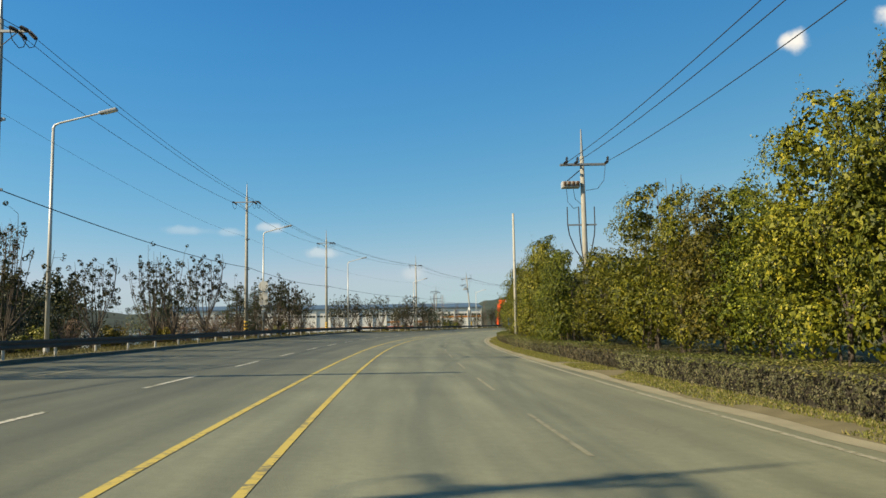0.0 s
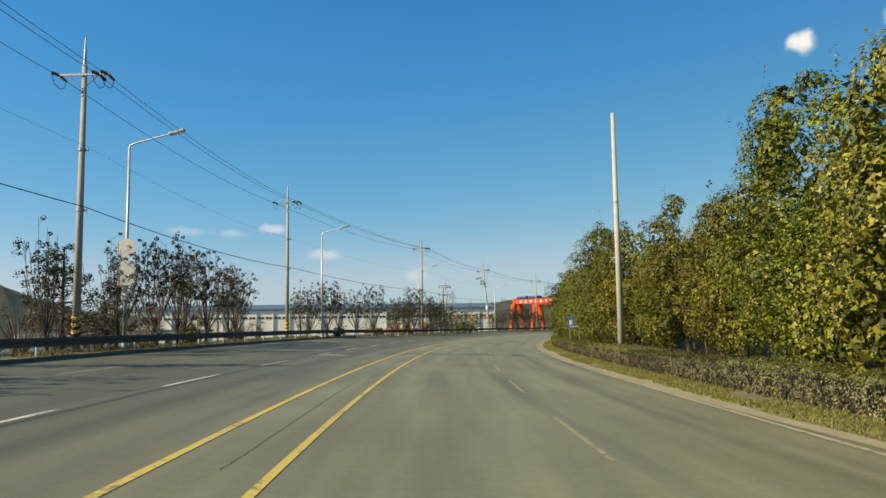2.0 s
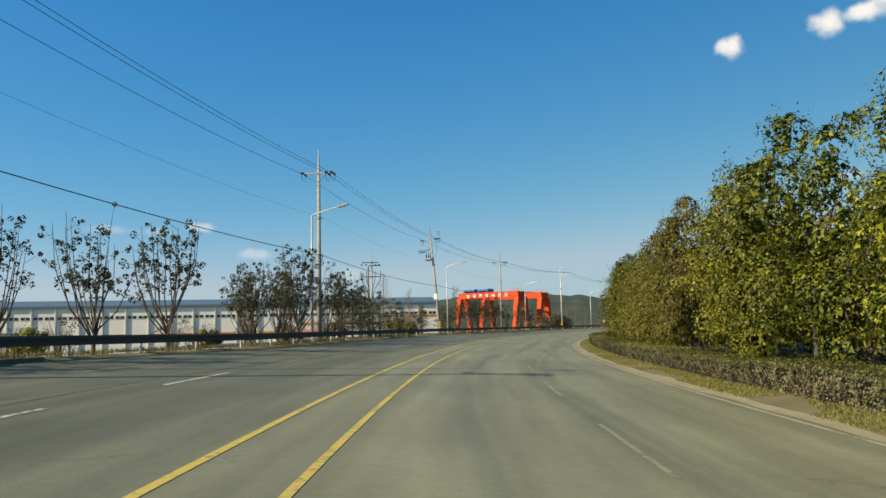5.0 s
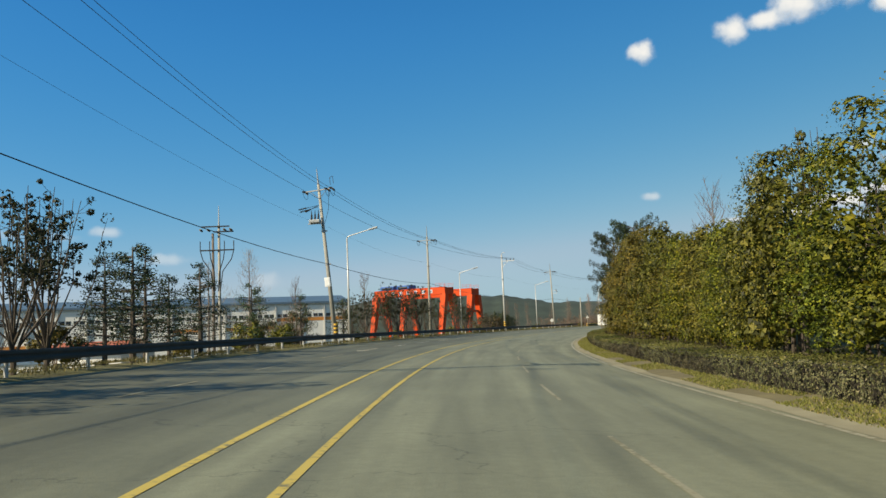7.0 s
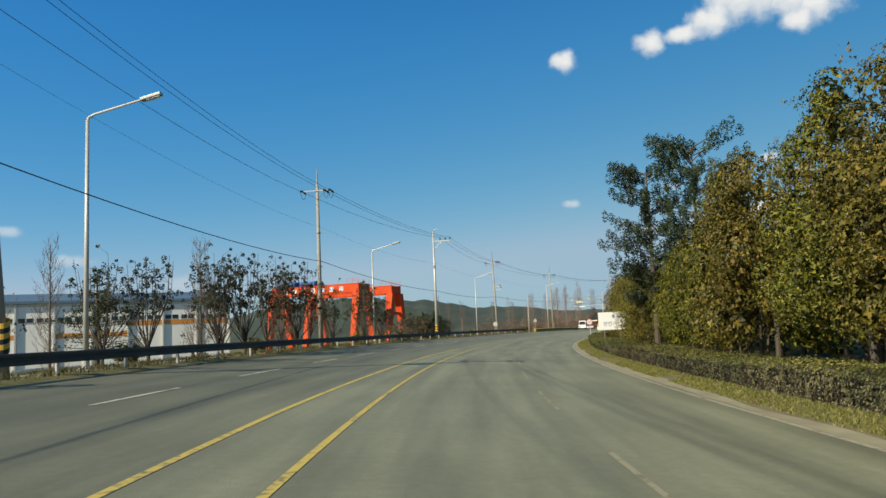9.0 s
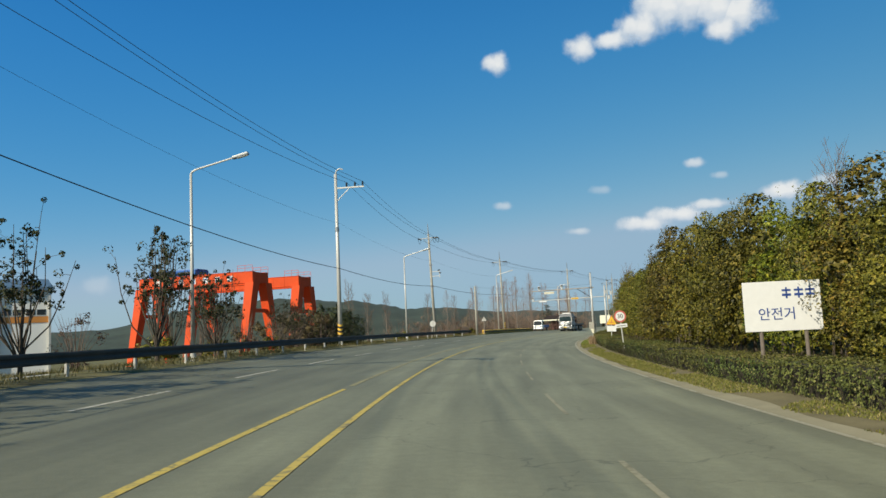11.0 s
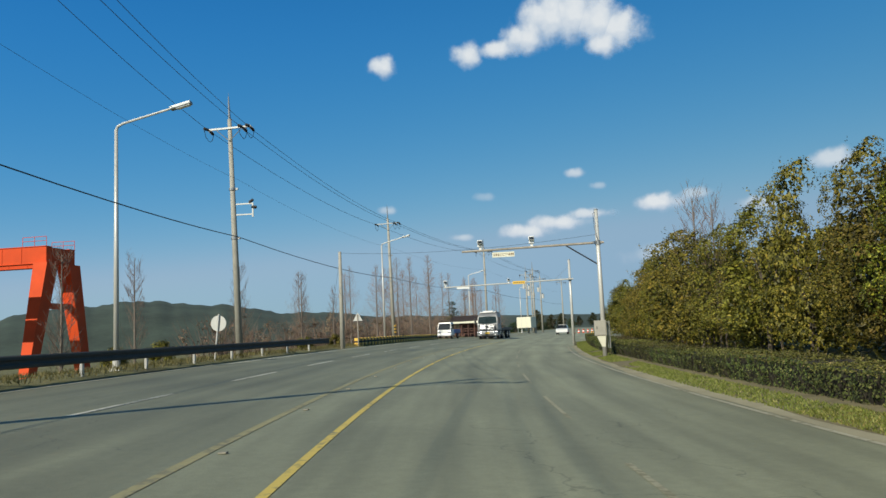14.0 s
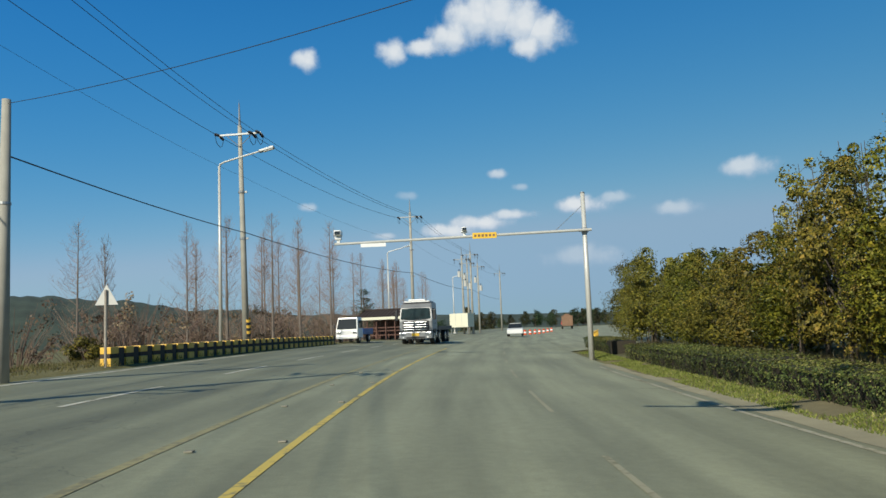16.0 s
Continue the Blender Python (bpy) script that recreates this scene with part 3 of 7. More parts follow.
def utility_pole(x, y, z0, arm_z, lean=0.0, label="tall grey concrete utility pole with steel cross arm", double=True, extra=""):
    s, d = along(x, y)
    t = thing("utility_pole", label, "utility pole", "utility poles along the road", pose(x, y, z0, 0, lean, turn(s)))
    h = arm_z - z0
    bm = bmesh.new(); tube(bm, (0, 0, -0.3), (0, 0, h + 0.5), 0.19, 0.105, 14)
    part("pole", bm, CONCRETE, t, smooth=True)
    bm = bmesh.new(); tube(bm, (0, 0, h + 0.5), (0, 0, h + 1.75), 0.075, 0.03, 8); tube(bm, (0, 0, h + 1.75), (0, 0, h + 1.95), 0.01, 0.01, 5)
    part("top_rod", bm, STEEL, t)
    bm = bmesh.new()
    box(bm, -1.2, 1.2, -0.16, -0.07, h - 0.045, h + 0.045)
    bent(bm, [(-0.75, -0.12, h), (0, -0.14, h - 0.7), (0.75, -0.12, h)], 0.022, seg=5)
    part("cross_arm", bm, STEEL, t)
    for ax in (-1.12, 0.72, 1.12):
        bm = bmesh.new()
        insulator(bm, (ax, -0.15, h), (ax, -0.75, h - 0.08))
        insulator(bm, (ax, -0.05, h), (ax, 0.55, h - 0.08))
        bent(bm, [(ax, -0.75, h - 0.08), (ax, -0.5, h - 0.5), (ax, 0.0, h - 0.62), (ax, 0.35, h - 0.45), (ax, 0.55, h - 0.08)], 0.016, seg=5)
        part("insulator", bm, DARK, t)
    for bz in (h * 0.5, h * 0.72):
        bm = bmesh.new(); tube(bm, (0, 0, bz), (0, 0, bz + 0.12), 0.185, 0.185, 12); box(bm, 0.1, 0.3, -0.05, 0.05, bz, bz + 0.1)
        part("band", bm, STEEL, t)
    return t


def hazard_wrap(x, y, z0, h0=0.9, h1=1.8):
    """Black and yellow slanted bands round the foot of a pole, as part of a sleeve."""
    t = thing("pole_sleeve", "black and yellow hazard sleeve round a pole", "hazard sleeve", m=pose(x, y, z0 + h0))
    n, seg = 6, 16
    for k in range(n):
        bm = bmesh.new()
        r = 0.196
        lo = (h1 - h0) * k / n; hi = (h1 - h0) * (k + 1) / n
        rows = []
        for i in range(seg):
            a = 2 * math.pi * i / seg
            tilt = 0.09 * math.sin(a)
            rows.append((bm.verts.new((r * math.cos(a), r * math.sin(a), lo + tilt)), bm.verts.new((r * math.cos(a), r * math.sin(a), hi + tilt))))
        for i in range(seg):
            a, b = rows[i], rows[(i + 1) % seg]
            bm.faces.new((a[0], b[0], b[1], a[1]))
        part("stripe", bm, HAZARD if k % 2 else BLACK, t)
    return t


def sagging(name, label, points, sag, radius, material, category="cable"):
    """One wire over several supports, hanging between them."""
    cu = bpy.data.curves.new(name, "CURVE")
    cu.dimensions, cu.bevel_depth, cu.bevel_resolution = "3D", radius, 0
    pts = []
    for p, q in zip(points[:-1], points[1:]):
        p, q = Vector(p), Vector(q)
        for i in range(12):
            u = i / 12
            pts.append(p.lerp(q, u) - Vector((0, 0, 4 * sag * u * (1 - u))))
    pts.append(Vector(points[-1]))
    sp = cu.splines.new("POLY"); sp.points.add(len(pts) - 1)
    for a, p in zip(sp.points, pts):
        a.co = (*p, 1)
    cu.materials.append(material)
    return tagged(new(name, cu), label, category)


POLES = (  # x, y, foot, height of the arm, lean
    (-18.0, -1.5, 0.45, 13.0, 0.0), (-16.9, 28.6, 0.6, 13.0, 0.0), (-18.0, 70.1, 0.6, 13.1, 0.0), (-16.1, 105.7, 0.8, 13.1, 0.0),
    (-5.25, 148.0, 0.75, 13.1, 0.0), (6.8, 189.4, 0.75, 12.9, -5.0), (20.2, 224.1, 0.75, 12.65, 0.0),
    (57.35, 285.5, 0.7, 12.55, -1.6), (80.2, 313.5, 0.7, 12.2, -1.0), (106.9, 337.3, 0.5, 12.4, 0.0), (137.0, 366.0, 0.4, 12.2, 0.0), (170.0, 398.0, 0.4, 12.2, 0.0))
pole_obs = []
for i, (x, y, z0, za, lean) in enumerate(POLES):
    pole_obs.append(utility_pole(x, y, z0, za, lean, label="leaning grey utility pole with transformers and cross arm" if i == 5 else "tall grey concrete utility pole with steel cross arm"))
# the white steel pole with a one-sided arm
SIDE = (38.4, 255.7, 0.6, 12.5)


def side_arm_pole():
    x, y, z0, za = SIDE
    t = thing("utility_pole", "white steel pole with one-sided wire arm and hazard bands", "utility pole", "utility poles along the road", pose(x, y, z0, 0, 0, turn(along(x, y)[0])))
    h = za - z0
    bm = bmesh.new(); tube(bm, (0, 0, -0.3), (0, 0, h + 1.1), 0.17, 0.11, 14); part("pole", bm, LAMP, t, smooth=True)
    bm = bmesh.new(); bent(bm, [(0, 0, h + 1.1), (0.08, 0, h + 1.35), (0.3, 0, h + 1.5), (0.6, 0, h + 1.42)], 0.05); part("top_hook", bm, LAMP, t)
    bm = bmesh.new(); box(bm, 0, 2.2, -0.05, 0.05, h - 0.05, h + 0.05); bent(bm, [(1.1, 0, h), (0.12, 0, h - 0.95)], 0.035); part("side_arm", bm, LAMP, t)
    for ax in (0.85, 1.5, 2.1):
        bm = bmesh.new(); insulator(bm, (ax, 0, h + 0.04), (ax, 0, h + 0.42)); part("insulator", bm, DARK, t)
    bm = bmesh.new(); tube(bm, (0, 0, h * 0.72), (0, 0, h * 0.72 + 0.35), 0.16, 0.16, 12); part("band", bm, STEEL, t)
    return t


side_arm_pole()
chain = [(x, y, za, turn(along(x, y)[0]), lean) for x, y, z0, za, lean in POLES]
chain.insert(7, (SIDE[0], SIDE[1], SIDE[3] + 0.45, turn(along(*SIDE[:2])[0]), 0))
for ax, side_ax in ((-1.12, 0.85), (0.72, 1.5), (1.12, 2.1)):
    pts = []
    for i, (x, y, za, rz, lean) in enumerate(chain):
        off = side_ax if i == 7 else ax
        c = math.radians(rz)
        sh = math.tan(math.radians(lean)) * 12
        pts.append((x + (off + sh) * math.cos(c), y + (off + sh) * math.sin(c), za - 0.05))
    sagging("power_line", "thin dark overhead power line", pts, 0.55, 0.015, WIRE, "power line")
pts = []
CABLE_Z = (7.0, 6.85, 7.05, 7.15, 6.95, 6.85, 7.15, 6.35, 6.75, 6.8, 6.8, 6.8, 6.8)
for (x, y, za, rz, lean), cz in zip(chain, CABLE_Z):
    c = math.radians(rz)
    sh = 0.2 + math.tan(math.radians(lean)) * 6
    pts.append((x + sh * math.cos(c), y + sh * math.sin(c), cz))
sagging("telephone_cable", "thick black overhead telephone cable", pts, 0.38, 0.022, CABLE, "cable")
for z in (9.75,):
    sagging("power_line", "thin dark overhead power line", [(p[0] + 0.1, p[1], z) for p in pts], 0.5, 0.006, WIRE, "power line")
t = thing("pole_bracket", "white steel bracket with insulators on the pole", "bracket", m=pose(57.25, 285.5, 0, 0, 0, turn(along(57.35, 285.5)[0])))
bm = bmesh.new(); box(bm, 0.05, 0.95, -0.03, 0.03, 8.43, 8.49); box(bm, 0.05, 0.95, -0.03, 0.03, 7.87, 7.93); box(bm, 0.90, 0.97, -0.03, 0.03, 7.75, 8.5); part("frame", bm, LAMP, t)
for p, q in (((0.72, 0, 8.5), (0.98, 0, 8.68)), ((0.85, 0, 8.28), (1.15, 0, 8.25))):
    bm = bmesh.new(); insulator(bm, p, q); part("insulator", bm, DARK, t)


def street_lamp(x, y, z0, zt, reach=2.6, label="pale steel street lamp with one curved arm"):
    s, d = along(x, y)
    t = thing("street_lamp", label, "street lamp", "street lamps along the road", pose(x, y, z0, 0, 0, turn(s)))
    h = zt - z0
    bm = bmesh.new(); tube(bm, (0, 0, 0), (0, 0, h), 0.10, 0.06, 12); part("pole", bm, LAMP, t, smooth=True)
    bm = bmesh.new(); box(bm, -0.2, 0.2, -0.2, 0.2, -0.2, 0.04); tube(bm, (0, 0, 0.04), (0, 0, 0.5), 0.13, 0.12, 12); part("base", bm, LAMP, t)
    bm = bmesh.new()
    bent(bm, [(0, 0, h - 0.05), (0.05, 0, h + 0.1), (0.25, 0, h + 0.2), (reach - 0.5, 0, h + 0.66)], 0.055, 0.04); part("arm", bm, LAMP, t)
    bm = bmesh.new()
    m = Matrix.Translation((reach - 0.2, 0, h + 0.72)) @ pose(0, 0, 0, 0, -14, 0)
    box(bm, -0.42, 0.36, -0.13, 0.13, -0.05, 0.07, m, 0.03)
    head = part("lamp_head", bm, STEEL, t)
    bm = bmesh.new(); box(bm, -0.2, 0.3, -0.1, 0.1, -0.075, -0.052, m); part("lens", bm, SIGNWHITE, head)
    return t


LAMPS = ((-17.0, 33.0, 0.5, 10.4), (-17.2, 73.3, 0.6, 10.5), (-13.65, 109.9, 0.75, 10.6), (-5.7, 147.1, 0.7, 9.7), (8.2, 194.4, 0.65, 9.5),
         (26.7, 235.9, 0.65, 9.1), (50.1, 274.7, 0.6, 9.05), (77.7, 310.4, 0.6, 9.6), (108.0, 343.5, 0.4, 9.4), (141.0, 376.0, 0.4, 9.4))
for x, y, z0, zt in LAMPS:
    street_lamp(x, y, z0, zt)


# ---- trees ----
def crown_points(rng, height, width, base, clumps, per, clump_r, flat=0.75):
    """Leaf places and normals: clumps gathered on lobes round an egg, with gaps and a ragged top."""
    c, nn = [], []
    lobes = []
    count = max(7, clumps // 5)
    for i in range(count):
        a = 2.4 * i + rng.uniform(-0.5, 0.5); u = ((i + rng.uniform(0, 1)) / count) ** 1.05
        prof = math.sin(math.pi * min(1, 0.2 + 0.72 * u)) ** 0.7
        rad = width / 2 * prof * rng.uniform(0.4, 0.85)
        size = width * rng.uniform(0.12, 0.2) * (1.15 - 0.4 * u)
        lobes.append((a, rad, base + (height - base - 0.6 * size) * (0.06 + 0.94 * u), size))
    for i in range(clumps):
        a, rad, z, size = lobes[i % count]
        v = rng.normal(0, 1, 3) + np.array([0.9 * math.cos(a), 0.9 * math.sin(a), 0.45]); v /= np.linalg.norm(v)
        ctr = np.array([rad * math.cos(a), rad * math.sin(a), z]) + v * size * rng.uniform(0.45, 1.1)
        r = clump_r * rng.uniform(0.5, 1.15)
        ctr[2] = max(ctr[2], 0.3)
        w = rng.normal(0, 1, (per, 3)); w /= np.linalg.norm(w, axis=1, keepdims=True)
        k = rng.uniform(0.5, 1.0, (per, 1))
        c.append(ctr + w * r * k * (1, 1, flat)); nn.append(w + 0.9 * v + np.array([0, 0, 0.2]))
    return np.concatenate(c), np.concatenate(nn)


def limbs(bm, rng, height, spread, count, r0, base, seg=6):
    tube(bm, (0, 0, -0.2), (0.05, 0.03, height * 0.55), r0, r0 * 0.55, 8)
    for i in range(count):
        a = rng.uniform(0, 2 * math.pi); z = rng.uniform(base, height * 0.55)
        e = Vector((math.cos(a) * spread * rng.uniform(0.5, 1), math.sin(a) * spread * rng.uniform(0.5, 1), z + (height - z) * rng.uniform(0.4, 0.9)))
        p = Vector((0.03, 0.02, z)); mid = p.lerp(e, 0.5) + Vector((rng.uniform(-.2, .2), rng.uniform(-.2, .2), 0.25))
        bent(bm, [p, mid, e], r0 * 0.5, r0 * 0.12, 4)


def crown_shell(rng, height, width, base, count, seed):
    """Leaf places and normals over a lumpy egg; most of them on the -x side, which faces the road."""
    side = rng.uniform(0, 1, count) < 0.72
    a = np.where(side, math.pi + rng.uniform(-1.75, 1.75, count), rng.uniform(0, 2 * math.pi, count))
    u = rng.uniform(0, 1, count) ** 0.92
    prof = np.sin(math.pi * np.clip(0.15 + 0.84 * u, 0, 1)) ** 0.75
    p = np.stack([np.cos(a) * prof * width / 2, np.sin(a) * prof * width / 2, base + (height - base) * u], 1)
    n1 = np.array([noise.noise(Vector(q) * 0.55 + Vector((seed, 0, 0))) for q in p])
    n2 = np.array([noise.noise(Vector(q) * 1.35 + Vector((0, seed, 0))) for q in p])
    n3 = np.array([noise.noise(Vector(q) * 3.1 + Vector((0, 0, seed))) for q in p])
    gap = np.clip(-n3 - 0.10, 0, 0.5) * 1.8 + np.clip(-n2 - 0.15, 0, 0.5) * 1.8
    k = 1 + 0.45 * n1 + 0.42 * n2
    inward = np.abs(rng.normal(0, 0.10, count)) + gap
    r = np.maximum(prof * width / 2 * k - inward, 0.12)
    c = np.stack([np.cos(a) * r, np.sin(a) * r, p[:, 2] + 0.9 * n2 * (u > 0.5) + rng.normal(0, 0.05, count)], 1)
    nn = np.stack([np.cos(a), np.sin(a), 1.5 * (u - 0.40) + 0.15], 1) + 0.9 * np.stack([n2, n3, n1], 1)
    return c, nn


def lumpy_crown(rng, height, width, base, count, seed):
    """Leaf places and normals over many round boughs that build up an egg-shaped crown; most boughs on the -x side, which faces the road."""
    bows = []
    for i in range(27):
        u = ((i + 0.5) / 27) ** 1.05
        prof = math.sin(math.pi * min(1.0, 0.24 + 0.68 * u)) ** 0.7
        a = math.pi + rng.uniform(-1.6, 1.6) if rng.uniform() < 0.86 else rng.uniform(0, 2 * math.pi)
        r = width * rng.uniform(0.12, 0.23) * (1.1 - 0.4 * u)
        d = max(0.0, prof * width / 2 * rng.uniform(0.75, 1.18) - 0.6 * r)
        if u < 0.2 and rng.uniform() < 0.25:
            continue
        bows.append((d * math.cos(a), d * math.sin(a), base + r * 0.8 + (height - base - 1.4 * r) * u, r))
    bows = np.array(bows)
    pick = rng.choice(len(bows), int(count * 1.9), p=bows[:, 3] ** 2 / (bows[:, 3] ** 2).sum())
    v = rng.normal(0, 1, (len(pick), 3))
    v[:, 0] -= 0.3
    v[:, 2] += 0.5
    v /= np.linalg.norm(v, axis=1)[:, None]
    b = bows[pick]
    n = np.array([noise.noise(Vector(q) * 2.1 + Vector((seed, 0, 0))) for q in b[:, :3] + v * b[:, 3:4]])
    r = b[:, 3] * (1 + 0.45 * n) - np.abs(rng.normal(0, 0.07, len(pick)))
    c = b[:, :3] + v * r[:, None] * np.array([1, 1, 0.82])
    inside = np.zeros(len(c), bool)
    for x, y, z, q in bows:
        inside |= ((c[:, 0] - x) ** 2 + (c[:, 1] - y) ** 2 + ((c[:, 2] - z) / 0.82) ** 2) < (0.8 * q) ** 2
    keep = np.nonzero(~inside)[0][:count]
    return c[keep], v[keep] + np.array([0, 0, 0.25])


def broad_tree(seed, height, width, material, leaf=0.099, count=8700, base=0.3, label="dense evergreen tree with sunlit yellow-green leaves"):
    rng = np.random.default_rng(seed)
    t = thing("tree", label, "tree", "evergreen trees behind the hedge", pose(0, 0, -50))
    bm = bmesh.new(); limbs(bm, rng, height * 0.8, width * 0.26, 8, 0.085, 0.8)
    for i in range(2):
        x, y = rng.uniform(-0.7, 0.7, 2)
        tube(bm, (x, y, -0.2), (x * 0.5, y * 0.5, height * 0.5), 0.05, 0.03, 6)
    part("trunk", bm, BARK, t)
    c, nn = lumpy_crown(rng, height, width, base, count, seed * 1.7)
    count = len(c)
    # sparse shoots that stand out of the crown
    for i in range(26):
        f = int(rng.integers(count)); m = 12
        d = nn[f] / (np.linalg.norm(nn[f]) + 1e-9) + np.array([0, 0, 0.7])
        k = np.linspace(0.05, rng.uniform(0.2, 0.5), m)[:, None]
        c = np.concatenate([c, c[f] + d * k + rng.normal(0, 0.06, (m, 3))]); nn = np.concatenate([nn, rng.normal(0, 1, (m, 3))])
    deep = rng.choice(count, count // 4, replace=False)
    size = np.ones((len(c), 1)); size[deep] = 2.3
    axis = np.stack([0 * c[deep, 0], 0 * c[deep, 0], c[deep, 2]], 1)
    c[deep] = axis + (c[deep] - axis) * 0.72
    part("crown", leaf_mesh("crown", c, nn, leaf * size, leaf * 0.8 * size, rng, material, 3), None, t)
    return t


def clump_tree(seed, height, label="slender tree with dark leaf bunches on upright branches", leaves=None, group="slender roadside trees", full=1.0):
    """Upright branches that end in bunches of dark leaves."""
    rng = np.random.default_rng(seed)
    t = thing("tree", label, "tree", group, pose(0, 0, -50))
    bm = bmesh.new(); c, nn = [], []
    fork = 0.7
    tube(bm, (0, 0, -0.2), (0, 0, fork), 0.1, 0.09, 8)
    for i in range(18):
        a = rng.uniform(0, 2 * math.pi); r = rng.uniform(0.2, 2.0); top = height * rng.uniform(0.6, 1.0) * (1.06 - 0.09 * r)
        f = Vector((0, 0, fork * rng.uniform(0.5, 1.6)))
        e = Vector((r * math.cos(a), r * math.sin(a), top))
        k1 = Vector((e.x * 0.5 + rng.uniform(-.12, .12), e.y * 0.5 + rng.uniform(-.12, .12), f.z + (top - f.z) * 0.28))
        k2 = Vector((e.x * 0.85 + rng.uniform(-.15, .15), e.y * 0.85 + rng.uniform(-.15, .15), f.z + (top - f.z) * 0.62))
        bent(bm, [f, k1, k2, e], 0.038, 0.010, 5)
        for k in range(6):
            u = rng.uniform(0.25, 1.0); p = k1.lerp(k2, u / 0.6) if u < 0.6 else k2.lerp(e, (u - 0.6) / 0.4)
            q = p + Vector((rng.uniform(-.55, .55), rng.uniform(-.55, .55), rng.uniform(0.0, 0.55)))
            bent(bm, [p, q], 0.011, 0.005, 4)
            m = int(rng.integers(12, 26) * full); v = rng.normal(0, 1, (m, 3)); v /= np.linalg.norm(v, axis=1, keepdims=True)
            c.append(np.array(q) + v * rng.uniform(0.06, 0.2) * full ** 0.5); nn.append(v)
    part("trunk", bm, BARK, t)
    part("crown", leaf_mesh("crown", np.concatenate(c), np.concatenate(nn), 0.17, 0.13, rng, leaves or DARKLEAF, 3), None, t)
    return t


def bare_tree(seed, height, spread=0.9, label="bare slender poplar with fine upright twigs", group="bare poplars"):
    rng = np.random.default_rng(seed)
    t = thing("tree", label, "tree", group, pose(0, 0, -50))
    bm = bmesh.new(); tube(bm, (0, 0, -0.2), (0.04, 0, height), 0.12, 0.02, 7); part("trunk", bm, GREYBARK, t)
    bm = bmesh.new()
    for i in range(105):
        z = height * rng.uniform(0.10, 0.97); a = rng.uniform(0, 2 * math.pi); ln = spread * (1.3 - z / height) * rng.uniform(0.5, 1.4) + 0.2
        p = Vector((0.04 * z / height, 0, z)); e = p + Vector((math.cos(a) * ln, math.sin(a) * ln, ln * rng.uniform(0.9, 2.0)))
        mid = p.lerp(e, 0.5) + Vector((math.cos(a) * 0.08, math.sin(a) * 0.08, -0.08))
        bent(bm, [p, mid, e], 0.014, 0.005, 3)
        for k in range(4):
            q = mid.lerp(e, rng.uniform(0, 0.8)); f = q + Vector((rng.uniform(-.3, .3), rng.uniform(-.3, .3), rng.uniform(.2, .6)))
            tube(bm, q, f, 0.008, 0.004, 3, False)
    tagged(part("twig", bm, TWIG, t), kind="stuff")
    return t


def fan_tree(seed, height, label="tall bare redwood tree with a brown fan of twigs", twigs=None, spread=0.27, group="bare redwoods"):
    """A straight mast with many fine twigs that lean upwards in a cone."""
    rng = np.random.default_rng(seed)
    t = thing("tree", label, "tree", group, pose(0, 0, -50))
    bm = bmesh.new(); tube(bm, (0, 0, -0.2), (0.05, 0, height), 0.13, 0.015, 7); part("trunk", bm, GREYBARK, t)
    bm = bmesh.new()
    for i in range(150):
        z = height * rng.uniform(0.06, 0.97); a = rng.uniform(0, 2 * math.pi)
        ln = (spread * height * (1 - z / height) ** 0.8 + 0.12) * rng.uniform(0.55, 1.1)
        p = Vector((0.05 * z / height, 0, z)); e = p + Vector((math.cos(a) * ln, math.sin(a) * ln, ln * rng.uniform(0.35, 0.95)))
        mid = p.lerp(e, 0.5) + Vector((0, 0, -0.12 * ln))
        bent(bm, [p, mid, e], 0.011, 0.004, 3)
        for k in range(4):
            q = mid.lerp(e, rng.uniform(-0.4, 0.9)); f = q + Vector((rng.uniform(-.35, .35), rng.uniform(-.35, .35), rng.uniform(.15, .6)))
            tube(bm, q, f, 0.006, 0.003, 3, False)
    tagged(part("twig", bm, twigs or REDTWIG, t), kind="stuff")
    return t


def conifer(seed, height, width, label="dark green pine with tufted needles", pine=True):
    rng = np.random.default_rng(seed)
    t = thing("tree", label, "tree", "pines", pose(0, 0, -50))
    bm = bmesh.new(); tube(bm, (0, 0, -0.2), (0, 0, height * 0.97), 0.16, 0.03, 8); c, nn = [], []
    for i in range(84 if pine else 60):
        z = height * rng.uniform(0.16 if pine else 0.12, 0.97); a = rng.uniform(0, 2 * math.pi)
        ln = width / 2 * ((1.25 - z / height) if not pine else math.sin(math.pi * min(1, 0.25 + 0.7 * (1 - z / height)))) * rng.uniform(0.6, 1.1)
        e = Vector((math.cos(a) * ln, math.sin(a) * ln, z + ln * (0.35 if pine else 0.1))); p = Vector((0, 0, z))
        tube(bm, p, e, 0.03, 0.01, 4)
        for u in np.linspace(0.45, 1.0, 4):
            q = p.lerp(e, u); m = 64 if pine else 10
            v = rng.normal(0, 1, (m, 3)); v /= np.linalg.norm(v, axis=1, keepdims=True)
            c.append(np.array(q) + np.array([rng.uniform(-.15, .15), rng.uniform(-.15, .15), 0.05]) + v * (0.15, 0.15, 0.27) if pine else np.array(q) + v * 0.2); nn.append(v)
    part("trunk", bm, BARK, t)
    part("crown", leaf_mesh("crown", np.concatenate(c), np.concatenate(nn), 0.26, 0.05 if pine else 0.075, rng, NEEDLE, 3), None, t)
    return t


